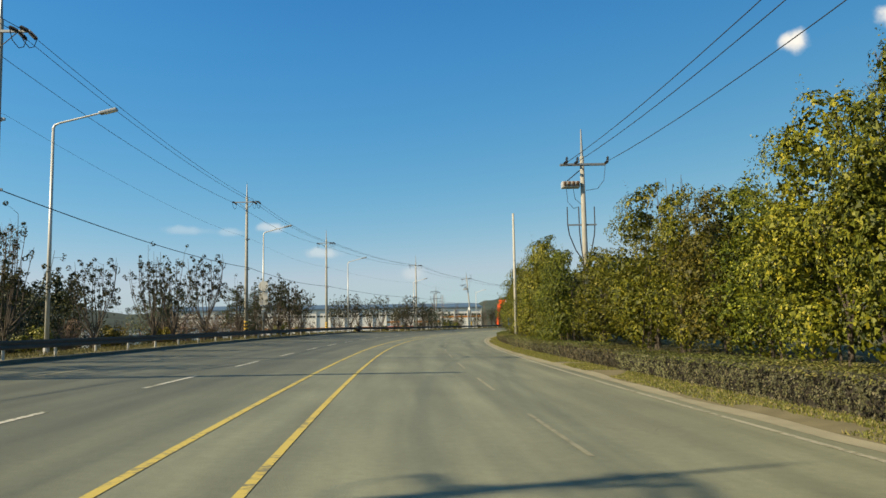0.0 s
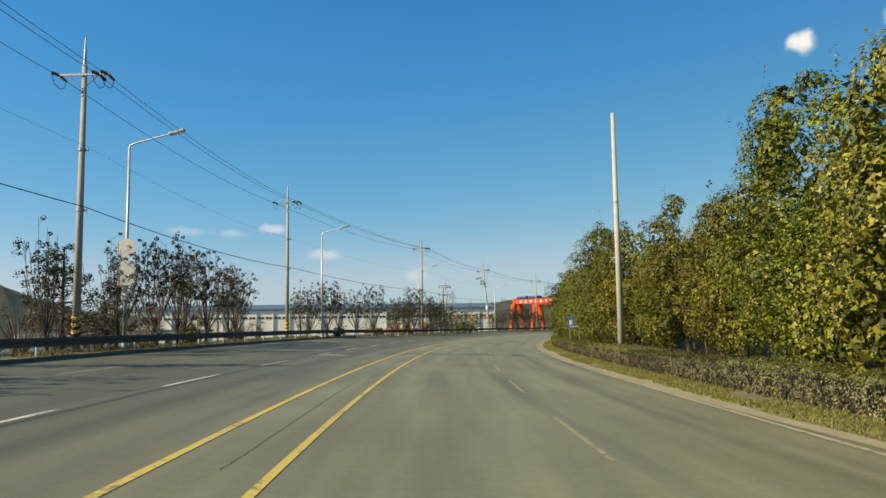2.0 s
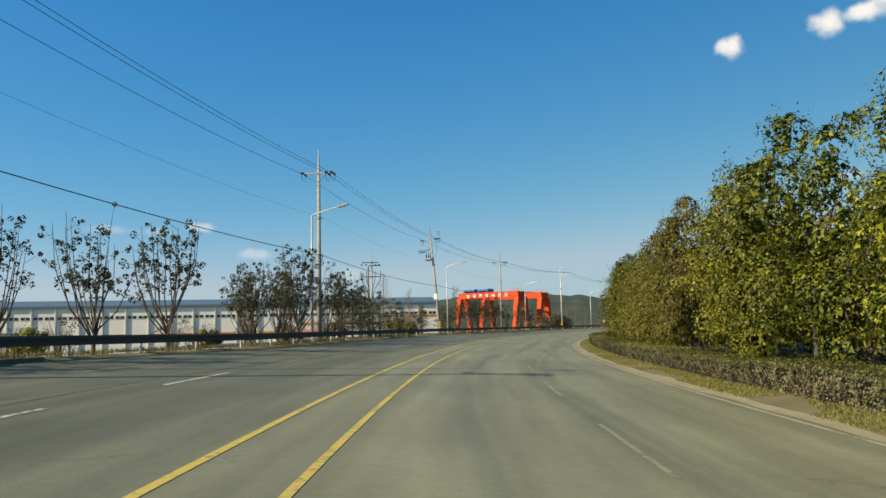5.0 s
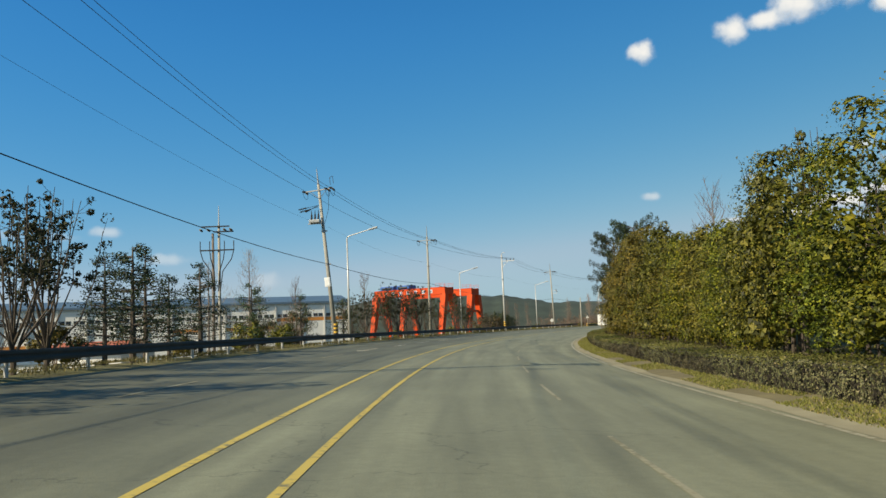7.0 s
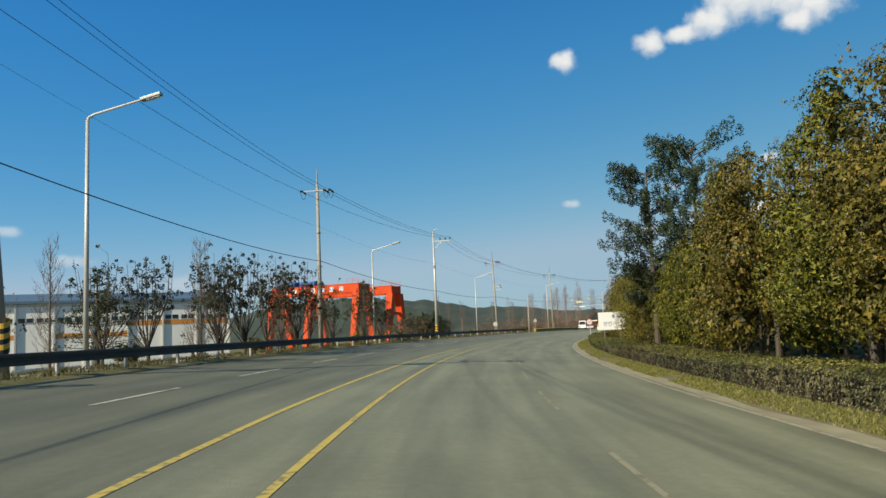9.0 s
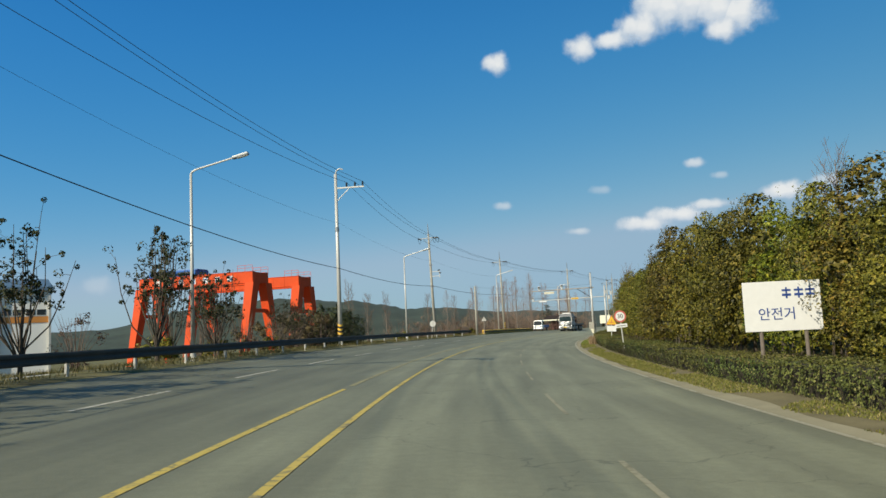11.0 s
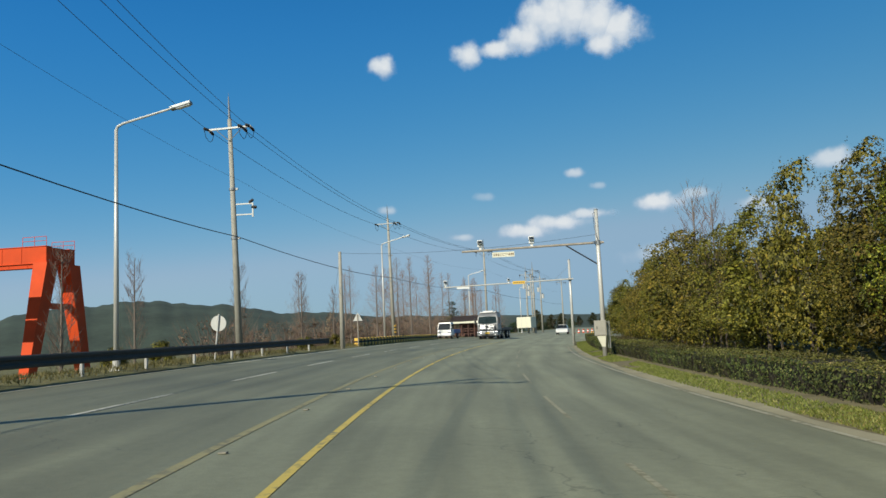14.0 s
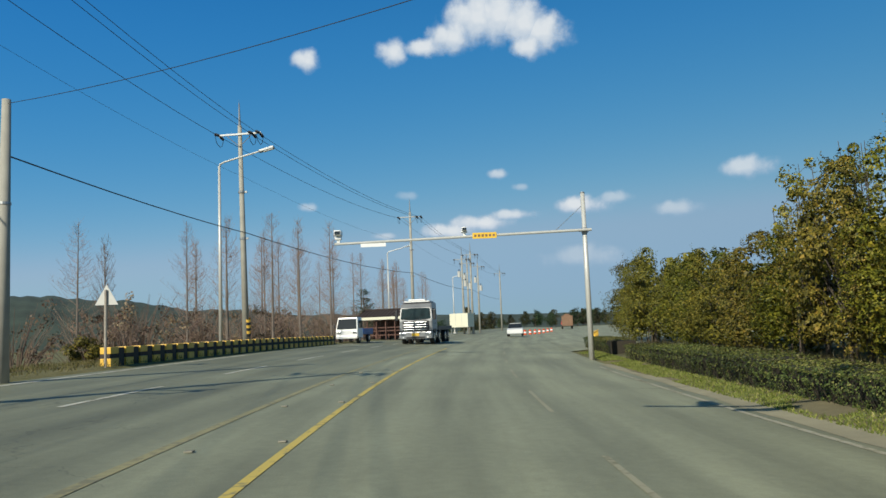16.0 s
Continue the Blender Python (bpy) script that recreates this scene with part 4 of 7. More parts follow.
def shrub(seed, height, width, material, label="tangled roadside shrub with sparse dry leaves", twiggy=True, stems=26):
    rng = np.random.default_rng(seed)
    t = thing("shrub", label, "shrub", "roadside shrubs", pose(0, 0, -50))
    bm = bmesh.new()
    for i in range(stems if twiggy else 8):
        a = rng.uniform(0, 2 * math.pi); r = width / 2 * rng.uniform(0.2, 1)
        e = Vector((r * math.cos(a), r * math.sin(a), height * rng.uniform(0.55, 1.05)))
        bent(bm, [(0.1 * math.cos(a), 0.1 * math.sin(a), -0.2), e * 0.5 + Vector((0, 0, 0.15)), e], 0.025, 0.006, 4)
    part("stem", bm, TWIG, t)
    c, nn = crown_points(rng, height, width, 0.15, 22 if twiggy else 30, 28 if twiggy else 90, 0.4)
    part("crown", leaf_mesh("crown", c, nn, 0.15, 0.11, rng, material, 3), None, t)
    return t


rng = np.random.default_rng(7)
EVER = [broad_tree(11 + i, h, w, EVERGREEN) for i, (h, w) in enumerate(((7.0, 4.2), (6.2, 4.3), (7.8, 4.1), (5.4, 4.2)))]
OLIV = [broad_tree(31 + i, h, w, OLIVE, label="dense olive-brown evergreen tree behind the hedge") for i, (h, w) in enumerate(((6.3, 4.2), (7.4, 4.1), (5.2, 4.3)))]
BACK = [broad_tree(41 + i, 7.0, 5.4, m, 0.33, 1050, 0.1) for i, m in enumerate((EVERGREEN, OLIVE))]
# heights of the tree row along the road
ROW_S = (0, 17, 21.7, 25, 26.5, 29, 33, 36.3, 37.5, 40.8, 43, 46.5, 51, 53, 60, 62, 67.4, 72, 74, 75.7, 78.7, 80.7, 82, 84.4, 86, 88.3, 90.8, 92.6, 95.6, 99, 104, 115.7, 120, 128.4, 131, 136.7, 139.3, 141.5, 143.5, 146.3, 149, 152, 156, 160, 165.5, 174.7, 178.6, 183, 187.5, 193, 198, 203, 209, 220, 232, 236, 238.6, 240.4, 242.5, 244.5, 246.8, 251.3, 256, 264, 268, 272, 277.5, 281, 285, 288.8, 292, 295, 300.8, 304, 307, 309.7, 311.5, 313, 316, 323, 331, 337.7, 345)
ROW_H = (5, 7.2, 6.6, 5.4, 5.6, 7, 6.8, 6, 4.8, 4.9, 5.3, 5.5, 6.3, 7.2, 7.2, 6.1, 6.1, 7.1, 6.6, 4.3, 6.2, 7.3, 6.9, 7.3, 7.5, 7.7, 7.9, 6.5, 5.8, 6.3, 6.9, 7.1, 6.8, 6.2, 5.4, 4.9, 4.3, 6, 6.8, 5.2, 6, 5.4, 5.2, 5, 5.3, 6.5, 7, 7.7, 7.7, 7, 7, 5.4, 4.6, 5, 5.6, 5.7, 5.7, 6.3, 6.4, 5.6, 5.3, 4.5, 5.2, 5.3, 5.4, 5.5, 6.1, 5.3, 5.2, 5, 5.5, 5.9, 5.7, 4.4, 5.3, 5.6, 5, 4.2, 4, 4.2, 4.1, 6, 5.6)
ever_top = {o.name: float(np.percentile([v.co.z for ch in o.children for v in ch.data.vertices], 99)) for o in EVER + OLIV + BACK}
belt = {0: [], 1: []}
s = 2.0
while s < 345:
    for d in (11.2, 14.2, 17.0):
        d2 = d + rng.uniform(-0.6, 0.6); s2 = s + rng.uniform(-0.7, 0.7)
        if d < 12:
            d2 -= float(np.interp(s2, (70, 84, 98, 102, 104, 138, 165, 230), (0.0, 0.9, 0.9, 0.3, 2.1, 1.7, 0.5, 0.0)))
        if d < 12 and 36 < s2 < 60:
            d2 = float(np.interp(s2, (36, 41, 50, 60), (10.6, 8.9, 8.9, 10.4))) + rng.uniform(-0.3, 0.3)
        green = rng.uniform() < (0.9 if s2 < 120 else 0.5 if s2 < 170 else 0.2)
        want = float(np.interp(s2, ROW_S, ROW_H)) * rng.choice((0.95, 1.0, 1.03, 1.07)) * (1.0 if d < 12 else 0.88) * float(np.interp(s2, (96, 102, 130, 138), (1.0, 0.9, 0.9, 1.0)))
        src = BACK[0 if green else 1] if d > 12 else (EVER if green else OLIV)[int(rng.integers(3))]
        size = want / ever_top[src.name]
        wide = 0.5 * (1 + size) * rng.uniform(0.78, 1.08)
        if d > 12:
            belt[0 if green else 1].append((spot(s2, d2), math.radians(turn(s2)) + rng.uniform(-0.6, 0.6), wide, size))
            continue
        copy_thing(src, put(s2, d2, 0, rng.uniform(-45, 45))).scale = (wide, wide, size)
    s += 2.8
for s2, d2, k in ((44.6, 8.9, 0.93), (42.2, 8.6, 0.86)):
    copy_thing(EVER[1], put(s2, d2, 0, -12)).scale = (0.8, 0.8, k)
for s2, d2, k in ((218.4, 9.5, 0.62), (213.5, 9.7, 0.7)):
    copy_thing(OLIV[0], put(s2, d2, 0, 15)).scale = (0.75 * k + 0.2, 0.75 * k + 0.2, k)
# the deeper rows that close the view behind the front one
for k, places in belt.items():
    crown = [o for o in BACK[k].children if o.name.startswith("crown")][0].data
    co = np.empty(3 * len(crown.vertices)); crown.vertices.foreach_get("co", co); co = co.reshape(-1, 3)
    rows = []
    for p, a, wide, size in places:
        x, y = co[:, 0] * wide, co[:, 1] * wide
        rows.append(np.stack([x * math.cos(a) - y * math.sin(a) + p.x, x * math.sin(a) + y * math.cos(a) + p.y, co[:, 2] * size + p.z], 1))
    verts = np.concatenate(rows).astype(np.float32); n = len(verts)
    me = bpy.data.meshes.new("tree_belt")
    me.vertices.add(n); me.vertices.foreach_set("co", verts.ravel())
    me.loops.add(n); me.loops.foreach_set("vertex_index", np.arange(n, dtype=np.int32))
    me.polygons.add(n // 3); me.polygons.foreach_set("loop_start", np.arange(0, n, 3, dtype=np.int32))
    me.update(calc_edges=True)
    me.materials.append((EVERGREEN, OLIVE)[k])
    tagged(new("tree_belt", me), "dense evergreen foliage behind the front row of trees", "trees", kind="stuff")
for src in EVER + OLIV + BACK:
    for o in (*src.children, src):
        bpy.data.objects.remove(o)

# pine and bare crowns that rise above the row
pine = conifer(51, 9.0, 5.0)
for s, d, k in ((211.5, 9.8, 1.16), (208.5, 11.8, 1.24), (246.0, 13.0, 0.7)):
    copy_thing(pine, put(s, d, 0, 40 * k)).scale = (k, k, k)
bare = bare_tree(61, 9.0, 1.3, "bare tree with fine grey twigs rising over the evergreens", "bare trees behind the hedge")
for s, d, k in ((22.0, 15.0, 0.95), (153.0, 15.5, 0.95), (158.0, 16.0, 0.8), (199.0, 13.5, 0.9), (232.0, 14.0, 0.8), (291.0, 10.6, 0.8), (289.3, 11.0, 0.74), (177.0, 14.2, 1.0), (276.0, 15.0, 0.75)):
    copy_thing(bare, put(s, d, 0, 77 * k)).scale = (k, k, k)
sparse = [clump_tree(65 + i, 7.0, "open-crowned tree with sparse olive leaves over the evergreens", OLIVE, "open trees behind the hedge", 2.4) for i in range(2)]
for i, (s, d, h) in enumerate(((17.5, 11.6, 7.9), (31.0, 11.2, 7.7), (129.0, 9.6, 6.9), (152.6, 11.0, 7.5), (187.0, 11.0, 8.4), (194.6, 11.2, 7.8), (242.5, 11.4, 7.2), (247.0, 12.2, 6.4), (305.5, 11.8, 6.2), (309.9, 11.8, 6.5), (313.5, 12.2, 6.8))):
    k = h / 7.2
    copy_thing(sparse[i % 2], put(s, d, 0, 61 * i)).scale = (0.9, 0.9, k)
for src in (pine, bare, *sparse):
    for o in (*src.children, src):
        bpy.data.objects.remove(o)


# ---- hedge and grass ----
def hedge_piece(seed, side_mat, length=5.0, wide=1.5, high=0.64):
    """Clipped box of small leaves: an even green top, a side of twigs and dusty leaves with dark gaps."""
    rg = np.random.default_rng(seed)
    t = thing("hedge", "long clipped low hedge with dusty green leaves", "hedge", "hedge sections along the verge", pose(0, 0, -50))
    n = 2500
    y, z = rg.uniform(-0.05, length + 0.05, n), high * rg.uniform(0.02, 1, n)
    lump = np.array([noise.noise(Vector((0, b * 2.2, c * 2.6 + seed))) for b, c in zip(y, z)])
    hole = np.array([noise.noise(Vector((9, b * 5.5, c * 5.0 + seed))) for b, c in zip(y, z)])
    x = 0.05 - 0.13 * lump + np.clip(-hole - 0.1, 0, 1) * 0.5 + 0.10 * (1 - z / high) * (z < 0.3) + np.abs(rg.normal(0, 0.03, n))
    side = np.stack([x, y, z], 1)
    nrm = np.stack([-1 + 0 * y, 0.5 * lump, 0.25 + 0.6 * hole], 1)
    part("side_leaves", leaf_mesh("side_leaves", side, nrm, 0.068, 0.055, rg, side_mat, 3), None, t, "dusty leaves between bare twigs")
    n = 2700
    x, y = wide * rg.uniform(0, 1, n) ** 1.2, rg.uniform(-0.05, length + 0.05, n)
    z = high + np.array([0.07 * noise.noise(Vector((a * 2, b * 1.6, seed))) for a, b in zip(x, y)]) + rg.normal(0, 0.022, n) - 0.06 * (x < 0.1)
    part("leaves", leaf_mesh("leaves", np.stack([x, y, z], 1), np.stack([-0.3 * (x < 0.12), 0 * x, 1 + 0 * x], 1), 0.072, 0.058, rg, HEDGELEAF, 3), None, t)
    # solid core and twigs in near-black: the hedge's inner shade as colour
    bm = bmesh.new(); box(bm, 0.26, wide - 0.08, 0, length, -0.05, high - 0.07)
    part("dense_core", bm, TWIGSHADE, t)
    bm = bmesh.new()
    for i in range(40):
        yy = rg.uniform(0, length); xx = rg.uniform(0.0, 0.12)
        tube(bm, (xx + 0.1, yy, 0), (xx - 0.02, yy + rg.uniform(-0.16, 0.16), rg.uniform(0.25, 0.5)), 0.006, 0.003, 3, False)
    tagged(part("twig", bm, TWIGSHADE, t), kind="stuff")
    return t


HEDGESIDE = leaf_mat("dusty_hedge_leaves", (0.055, 0.053, 0.024), (0.165, 0.155, 0.068), (0.24, 0.19, 0.11), 0.25, 0.1)
HEDGEGREEN = leaf_mat("green_hedge_leaves", (0.042, 0.056, 0.014), (0.13, 0.15, 0.036), (0.21, 0.19, 0.065), 0.2, 0.12)
TWIGSHADE = mat("shaded_twigs", (0.032, 0.026, 0.016), 0.95, vary=0.4, scale=20)
HEDGES = [hedge_piece(71 + i, HEDGESIDE) for i in range(3)] + [hedge_piece(74 + i, HEDGEGREEN) for i in range(2)]
s, k = -30.0, 0
while s < 335:
    if not 318.5 < s < 322.5:
        a, b = (spot(q, float(np.interp(q, (220, 260, 292, 300), (6.75, 7.05, 7.05, 6.75)))) for q in (s, s + 5.0))
        o = copy_thing(HEDGES[k % 3 if s < 215 else 3 + k % 2], pose(a.x, a.y, (a.z + b.z) / 2, 0, 0, -math.degrees(math.atan2(b.x - a.x, b.y - a.y))))
        o.scale = (1, (b - a).length / 5.0, 1.0 + 0.08 * math.sin(k * 1.7))
    s += 5.0; k += 1
for src in HEDGES:
    for o in (*src.children, src):
        bpy.data.objects.remove(o)


def grass(name, label, s0, s1, d_of, density, seed, tall, material, lean_by=0.5):
    """Grass along a stretch of verge; d_of gives the inner and outer edge at s."""
    rg = np.random.default_rng(seed)
    n = int((s1 - s0) * density)
    ss = rg.uniform(s0, s1, n)
    lo, hi = d_of(ss)
    dd = lo + (hi - lo) * rg.uniform(0, 1, n) ** 0.9
    keep = np.array([noise.noise(Vector((a * 0.35, b * 0.9, seed))) > -0.25 for a, b in zip(ss, dd)])
    ss, dd = ss[keep], dd[keep]; n = len(ss)
    h = np.interp(ss, SS, HH)
    x = np.interp(ss, SS, LX) + dd * np.cos(h); y = np.interp(ss, SS, LY) - dd * np.sin(h); z = ground_z(ss, dd) + 0.004
    foot = np.stack([x, y, z], 1)
    a = rg.uniform(0, 2 * math.pi, n); w = 0.014 * rg.uniform(0.6, 1.5, n); t = tall * rg.uniform(0.4, 1.3, n)
    side = np.stack([np.cos(a) * w, np.sin(a) * w, 0 * a], 1)
    lean = np.stack([rg.normal(0, lean_by, n) * t, rg.normal(0, lean_by, n) * t, t], 1)
    verts = np.stack([foot - side, foot + side, foot + lean], 1).reshape(-1, 3)
    me = bpy.data.meshes.new(name)
    me.vertices.add(3 * n); me.vertices.foreach_set("co", verts.astype(np.float32).ravel())
    me.loops.add(3 * n); me.loops.foreach_set("vertex_index", np.arange(3 * n, dtype=np.int32))
    me.polygons.add(n); me.polygons.foreach_set("loop_start", np.arange(0, 3 * n, 3, dtype=np.int32))
    me.update(calc_edges=True); me.materials.append(material)
    return tagged(new(name, me), label, "grass", kind="stuff")


STRAW = leaf_mat("pale_straw", (0.24, 0.18, 0.09), (0.46, 0.36, 0.19), (0.5, 0.4, 0.25), 0.2, 0.2)
GREENGRASS = leaf_mat("green_grass_blades", (0.075, 0.095, 0.02), (0.20, 0.225, 0.045), (0.30, 0.27, 0.09), 0.25, 0.3)
YELLOWGRASS = leaf_mat("yellow_green_grass_blades", (0.085, 0.092, 0.02), (0.215, 0.215, 0.045), (0.34, 0.27, 0.11), 0.28, 0.3)
grass("verge_grass", "short yellow-green grass beside the hedge", -5, 268, lambda s: (5.95 + 0 * s, 6.9 + 0 * s), 520, 81, 0.055, YELLOWGRASS)
grass("verge_grass", "short green grass beside the hedge", 262, 330, lambda s: (5.95 + 0 * s, 6.9 + 0 * s), 560, 82, 0.055, GREENGRASS)
grass("verge_grass", "ragged grass along the guard rail", 20, 330, lambda s: (left_edge(s) - 4.5, left_edge(s) - 0.25), 240, 83, 0.16, GRASS)
# added undergrowth; its near-black tone stands in for shade under the trees
SHADEBLADES = leaf_mat("tree_shade_blades", (0.022, 0.018, 0.007), (0.075, 0.06, 0.022), (0.12, 0.085, 0.04), 0.2, 0.1)
grass("undergrowth", "dry undergrowth coloured dark for the shade beneath the evergreen trees", -5, 330, lambda s: (7.7 + 0 * s, 10.2 + 0 * s), 210, 85, 0.42, SHADEBLADES, 0.4)
grass("dry_reeds", "tall tufts of pale dry grass in front of the hedge", 263.7, 265.5, lambda s: (6.6 + 0 * s, 7.1 + 0 * s), 420, 84, 0.62, STRAW, 0.16)

# ---- trees and shrubs beyond the guard rail ----
CLUMPS = [clump_tree(91 + i, h) for i, h in enumerate((7.0, 6.2, 7.8))]
POPLARS = [bare_tree(101 + i, h, 0.8) for i, h in enumerate((8.0, 9.5))]
PALETWIG = mat("pale_grey_twigs", (0.27, 0.235, 0.205), 0.9, vary=0.3, bump=0)
FANS = [fan_tree(108 + i, 9.0, "bare grey tree with a broad fan of fine twigs", PALETWIG, 0.36, "bare grey trees") for i in range(2)]
REDWOODS = [fan_tree(105 + i, h) for i, h in enumerate((9.0, 11.0, 12.5))]
THICKETS = [shrub(126 + i, 3.0, 4.6, THICKET, "dense reddish brown thicket of bare twigs", True, 60) for i in range(2)]
OLIVES = [shrub(128 + i, 3.2, 3.2, THICKOLIVE, "dry olive-brown shrub beyond the guard rail", False) for i in range(2)]
FIRS = [conifer(111 + i, h, 4.4, "young sparse conifer beyond the guard rail", False) for i, h in enumerate((6.0, 5.2))]
SHRUBS = [shrub(121 + i, h, w, DRYLEAF) for i, (h, w) in enumerate(((3.2, 3.4), (2.4, 2.8)))]


def dense_bush(seed, height, width, material, label="dense dark evergreen bush beyond the guard rail"):
    rg = np.random.default_rng(seed)
    t = thing("shrub", label, "shrub", "roadside shrubs", pose(0, 0, -50))
    bm = bmesh.new(); limbs(bm, rg, height * 0.7, width * 0.3, 6, 0.07, 0.3); part("stem", bm, BARK, t)
    c, nn = crown_shell(rg, height, width, 0.1, 5200, seed * 1.3)
    part("crown", leaf_mesh("crown", c, nn, 0.20, 0.10, rg, material, 3), None, t)
    return t


DARKGREEN = leaf_mat("dark_green_needles", (0.014, 0.020, 0.008), (0.055, 0.065, 0.02), (0.11, 0.095, 0.03), 0.15, 0.08)
DARKS = [dense_bush(131 + i, 3.8, 4.2, DARKGREEN) for i in range(2)]
BUSHES = [shrub(141 + i, 1.2, 1.8, OLIVE, "low olive green bush beyond the guard rail", False) for i in range(2)]


def plant(sources, places, base=None):
    """Copies at (s, d, height of the top)."""
    for i, (s, d, top) in enumerate(places):
        src = sources[i % len(sources)]
        p = spot(s, d)
        have = max(v.co.z for ch in src.children for v in ch.data.vertices)
        k = max(0.3, (top - p.z) / have)
        o = copy_thing(src, put(s, d, 0, rng.uniform(0, 360)))
        w = 0.5 * (1 + k) if k > 1 else k
        o.scale = (w, w, k)


plant(CLUMPS, ((18.5, -16.0, 6.6), (22.6, -16.2, 6.9), (27.0, -15.9, 6.4), (31.5, -16.1, 6.7), (39.5, -15.9, 5.25), (48, -16, 7.05), (52, -16.2, 7.25), (58.2, -16.1, 7.25), (67.4, -16.3, 6.35), (73, -16.1, 6.45), (77.5, -16.1, 6.75), (80.5, -16.2, 7.35), (82.2, -16.6, 7.25), (84.8, -16.2, 6.75)))
plant(CLUMPS, ((88.8, -16.2, 6.35), (90.5, -16.4, 6.05), (106.3, -16.4, 6.2), (108.6, -16.2, 6.1), (111.7, -15.4, 6.4), (114.5, -15.0, 6.5), (119.3, -14.4, 6.5), (124.3, -13.8, 6.6)))
plant(CLUMPS, ((132.7, -13.1, 5.3), (134.2, -13.4, 5.5), (137.3, -13.1, 6.1), (139.2, -13.4, 6.7), (141, -13.0, 7.2), (146.8, -12.8, 6.1), (150.5, -13.0, 6.9), (152.5, -13.2, 6.3), (135.8, -14.6, 5.6), (143.6, -14.4, 6.2)))
plant(CLUMPS, ((194.4, -13.6, 5.2), (196.6, -12.9, 5), (203.5, -12.8, 6.4), (205.0, -13.2, 6.3), (206.9, -12.7, 6.2), (210.3, -12.7, 6.4), (213.2, -12.9, 6.5), (215.6, -12.6, 6.5), (219.5, -13.0, 6.2), (224.5, -12.8, 5.9), (233.5, -12.9, 6.2), (236.0, -13.4, 5.6), (239.3, -12.8, 5.3), (240.9, -13.3, 5.1), (248.8, -12.8, 4.2), (251.2, -12.6, 4.2)))
plant(POPLARS, ((44, -23, 8.0), (100, -20, 7.2), (104.6, -22, 6.0), (207, -24, 8.0), (215.1, -19, 8.7), (282.8, -19, 7.6), (288.6, -19, 6.4), (295.2, -19, 6.8), (301.5, -15.5, 6.6)))
plant(POPLARS, ((310.6, -14.5, 6.6), (320, -15, 6.0), (96.2, -20, 6.8), (90, -22, 6.5), (85, -21, 6.0)))
plant(FANS, ((194.2, -23.0, 9.6), (184.4, -21.8, 7.6)))
plant(REDWOODS, ((334.6, -15, 9.0), (343.8, -15, 10.6), (348, -17, 10.0), (354.5, -16, 11.8), (365.5, -16, 13.0), (330, -22, 8.5), (374, -18, 12.0), (384, -17, 11.5), (392, -20, 12.5), (402, -18, 11.5)))
plant(REDWOODS, ((411, -18, 12.0), (380, -24, 12.5), (396, -26, 12.0), (420, -20, 12.0), (430, -20, 11.0), (338, -19, 9.5), (359, -21, 11.0), (370, -23, 12.0), (388, -15, 11.0), (398, -15, 11.5), (415, -14, 11.0), (425, -15, 11.5), (351, -24, 10.0)))
plant(THICKETS, [(308 + 4.1 * i, -17.5 - 1.8 * ((i * 7) % 5), 3.0 + 0.04 * i + 0.7 * ((i * 3) % 4) / 3) for i in range(32)])
plant(OLIVES, ((253.5, -13.4, 2.9), (256.3, -13.8, 3.0), (259.0, -13.4, 3.2), (261.6, -13.8, 3.4), (255.0, -15.0, 3.2), (258.0, -15.5, 3.4), (249, -14.5, 2.6), (192, -18, 3.6), (186, -18.5, 3.2), (183, -17.6, 2.8)))
plant(OLIVES, ((80, -18, 3.4), (76, -18, 3.2), (86, -17.6, 3.0), (72, -18.2, 3.0)))
plant(FIRS, ((74.8, -17.0, 5.2), (70.5, -17.4, 5.6), (157.2, -13.8, 4.9), (159.4, -13.8, 5.5), (161.3, -14.2, 5.6), (166.4, -13.9, 5.3), (164.0, -14.4, 4.6), (177.6, -15.5, 5.0), (181.5, -13.5, 4.3), (196.5, -15, 4.6), (372, -14, 6.0)))
plant(SHRUBS, ((193.3, -18, 4.0), (260.4, -16, 3.6), (264.3, -16, 3.6), (259.3, -15, 3.2), (255.9, -15.5, 3.3), (251, -16, 3.4), (247, -17, 3.0), (276, -17, 2.8), (208, -16, 2.6), (222, -16, 3.0), (232, -15.5, 2.8), (300, -16, 2.4)))
plant(THICKETS, ((42, -18.5, 2.4), (50, -19, 2.2), (56, -18.5, 2.8), (60, -19, 3.0), (65, -18.5, 3.2), (70, -19, 3.0), (75, -18.5, 2.6), (82, -19, 2.2), (90, -19, 2.4), (99, -19, 2.2), (120, -18.5, 2.0), (136, -17.5, 2.2), (150, -17.5, 2.0), (190, -18, 3.2)))
plant(SHRUBS, ((57, -17, 2.6), (64, -17.4, 3.0), (69, -17, 2.8), (74, -17.5, 3.0), (79, -17.2, 2.6), (97, -17, 2.4), (110, -17, 2.4), (121, -16.8, 2.2), (130, -16.2, 2.4), (139, -15.6, 2.4), (153, -15.4, 2.6), (187, -17, 2.8)))
plant(SHRUBS, ((312, -15, 2.6), (322, -15, 2.8), (331, -15, 3.2), (338, -15, 3.4), (345, -16, 3.6), (352, -17, 3.6), (378, -16, 4.5), (386, -17, 4.5), (394, -18, 5.0), (404, -17, 4.6), (340, -20, 3.6), (328, -19, 3.2)))
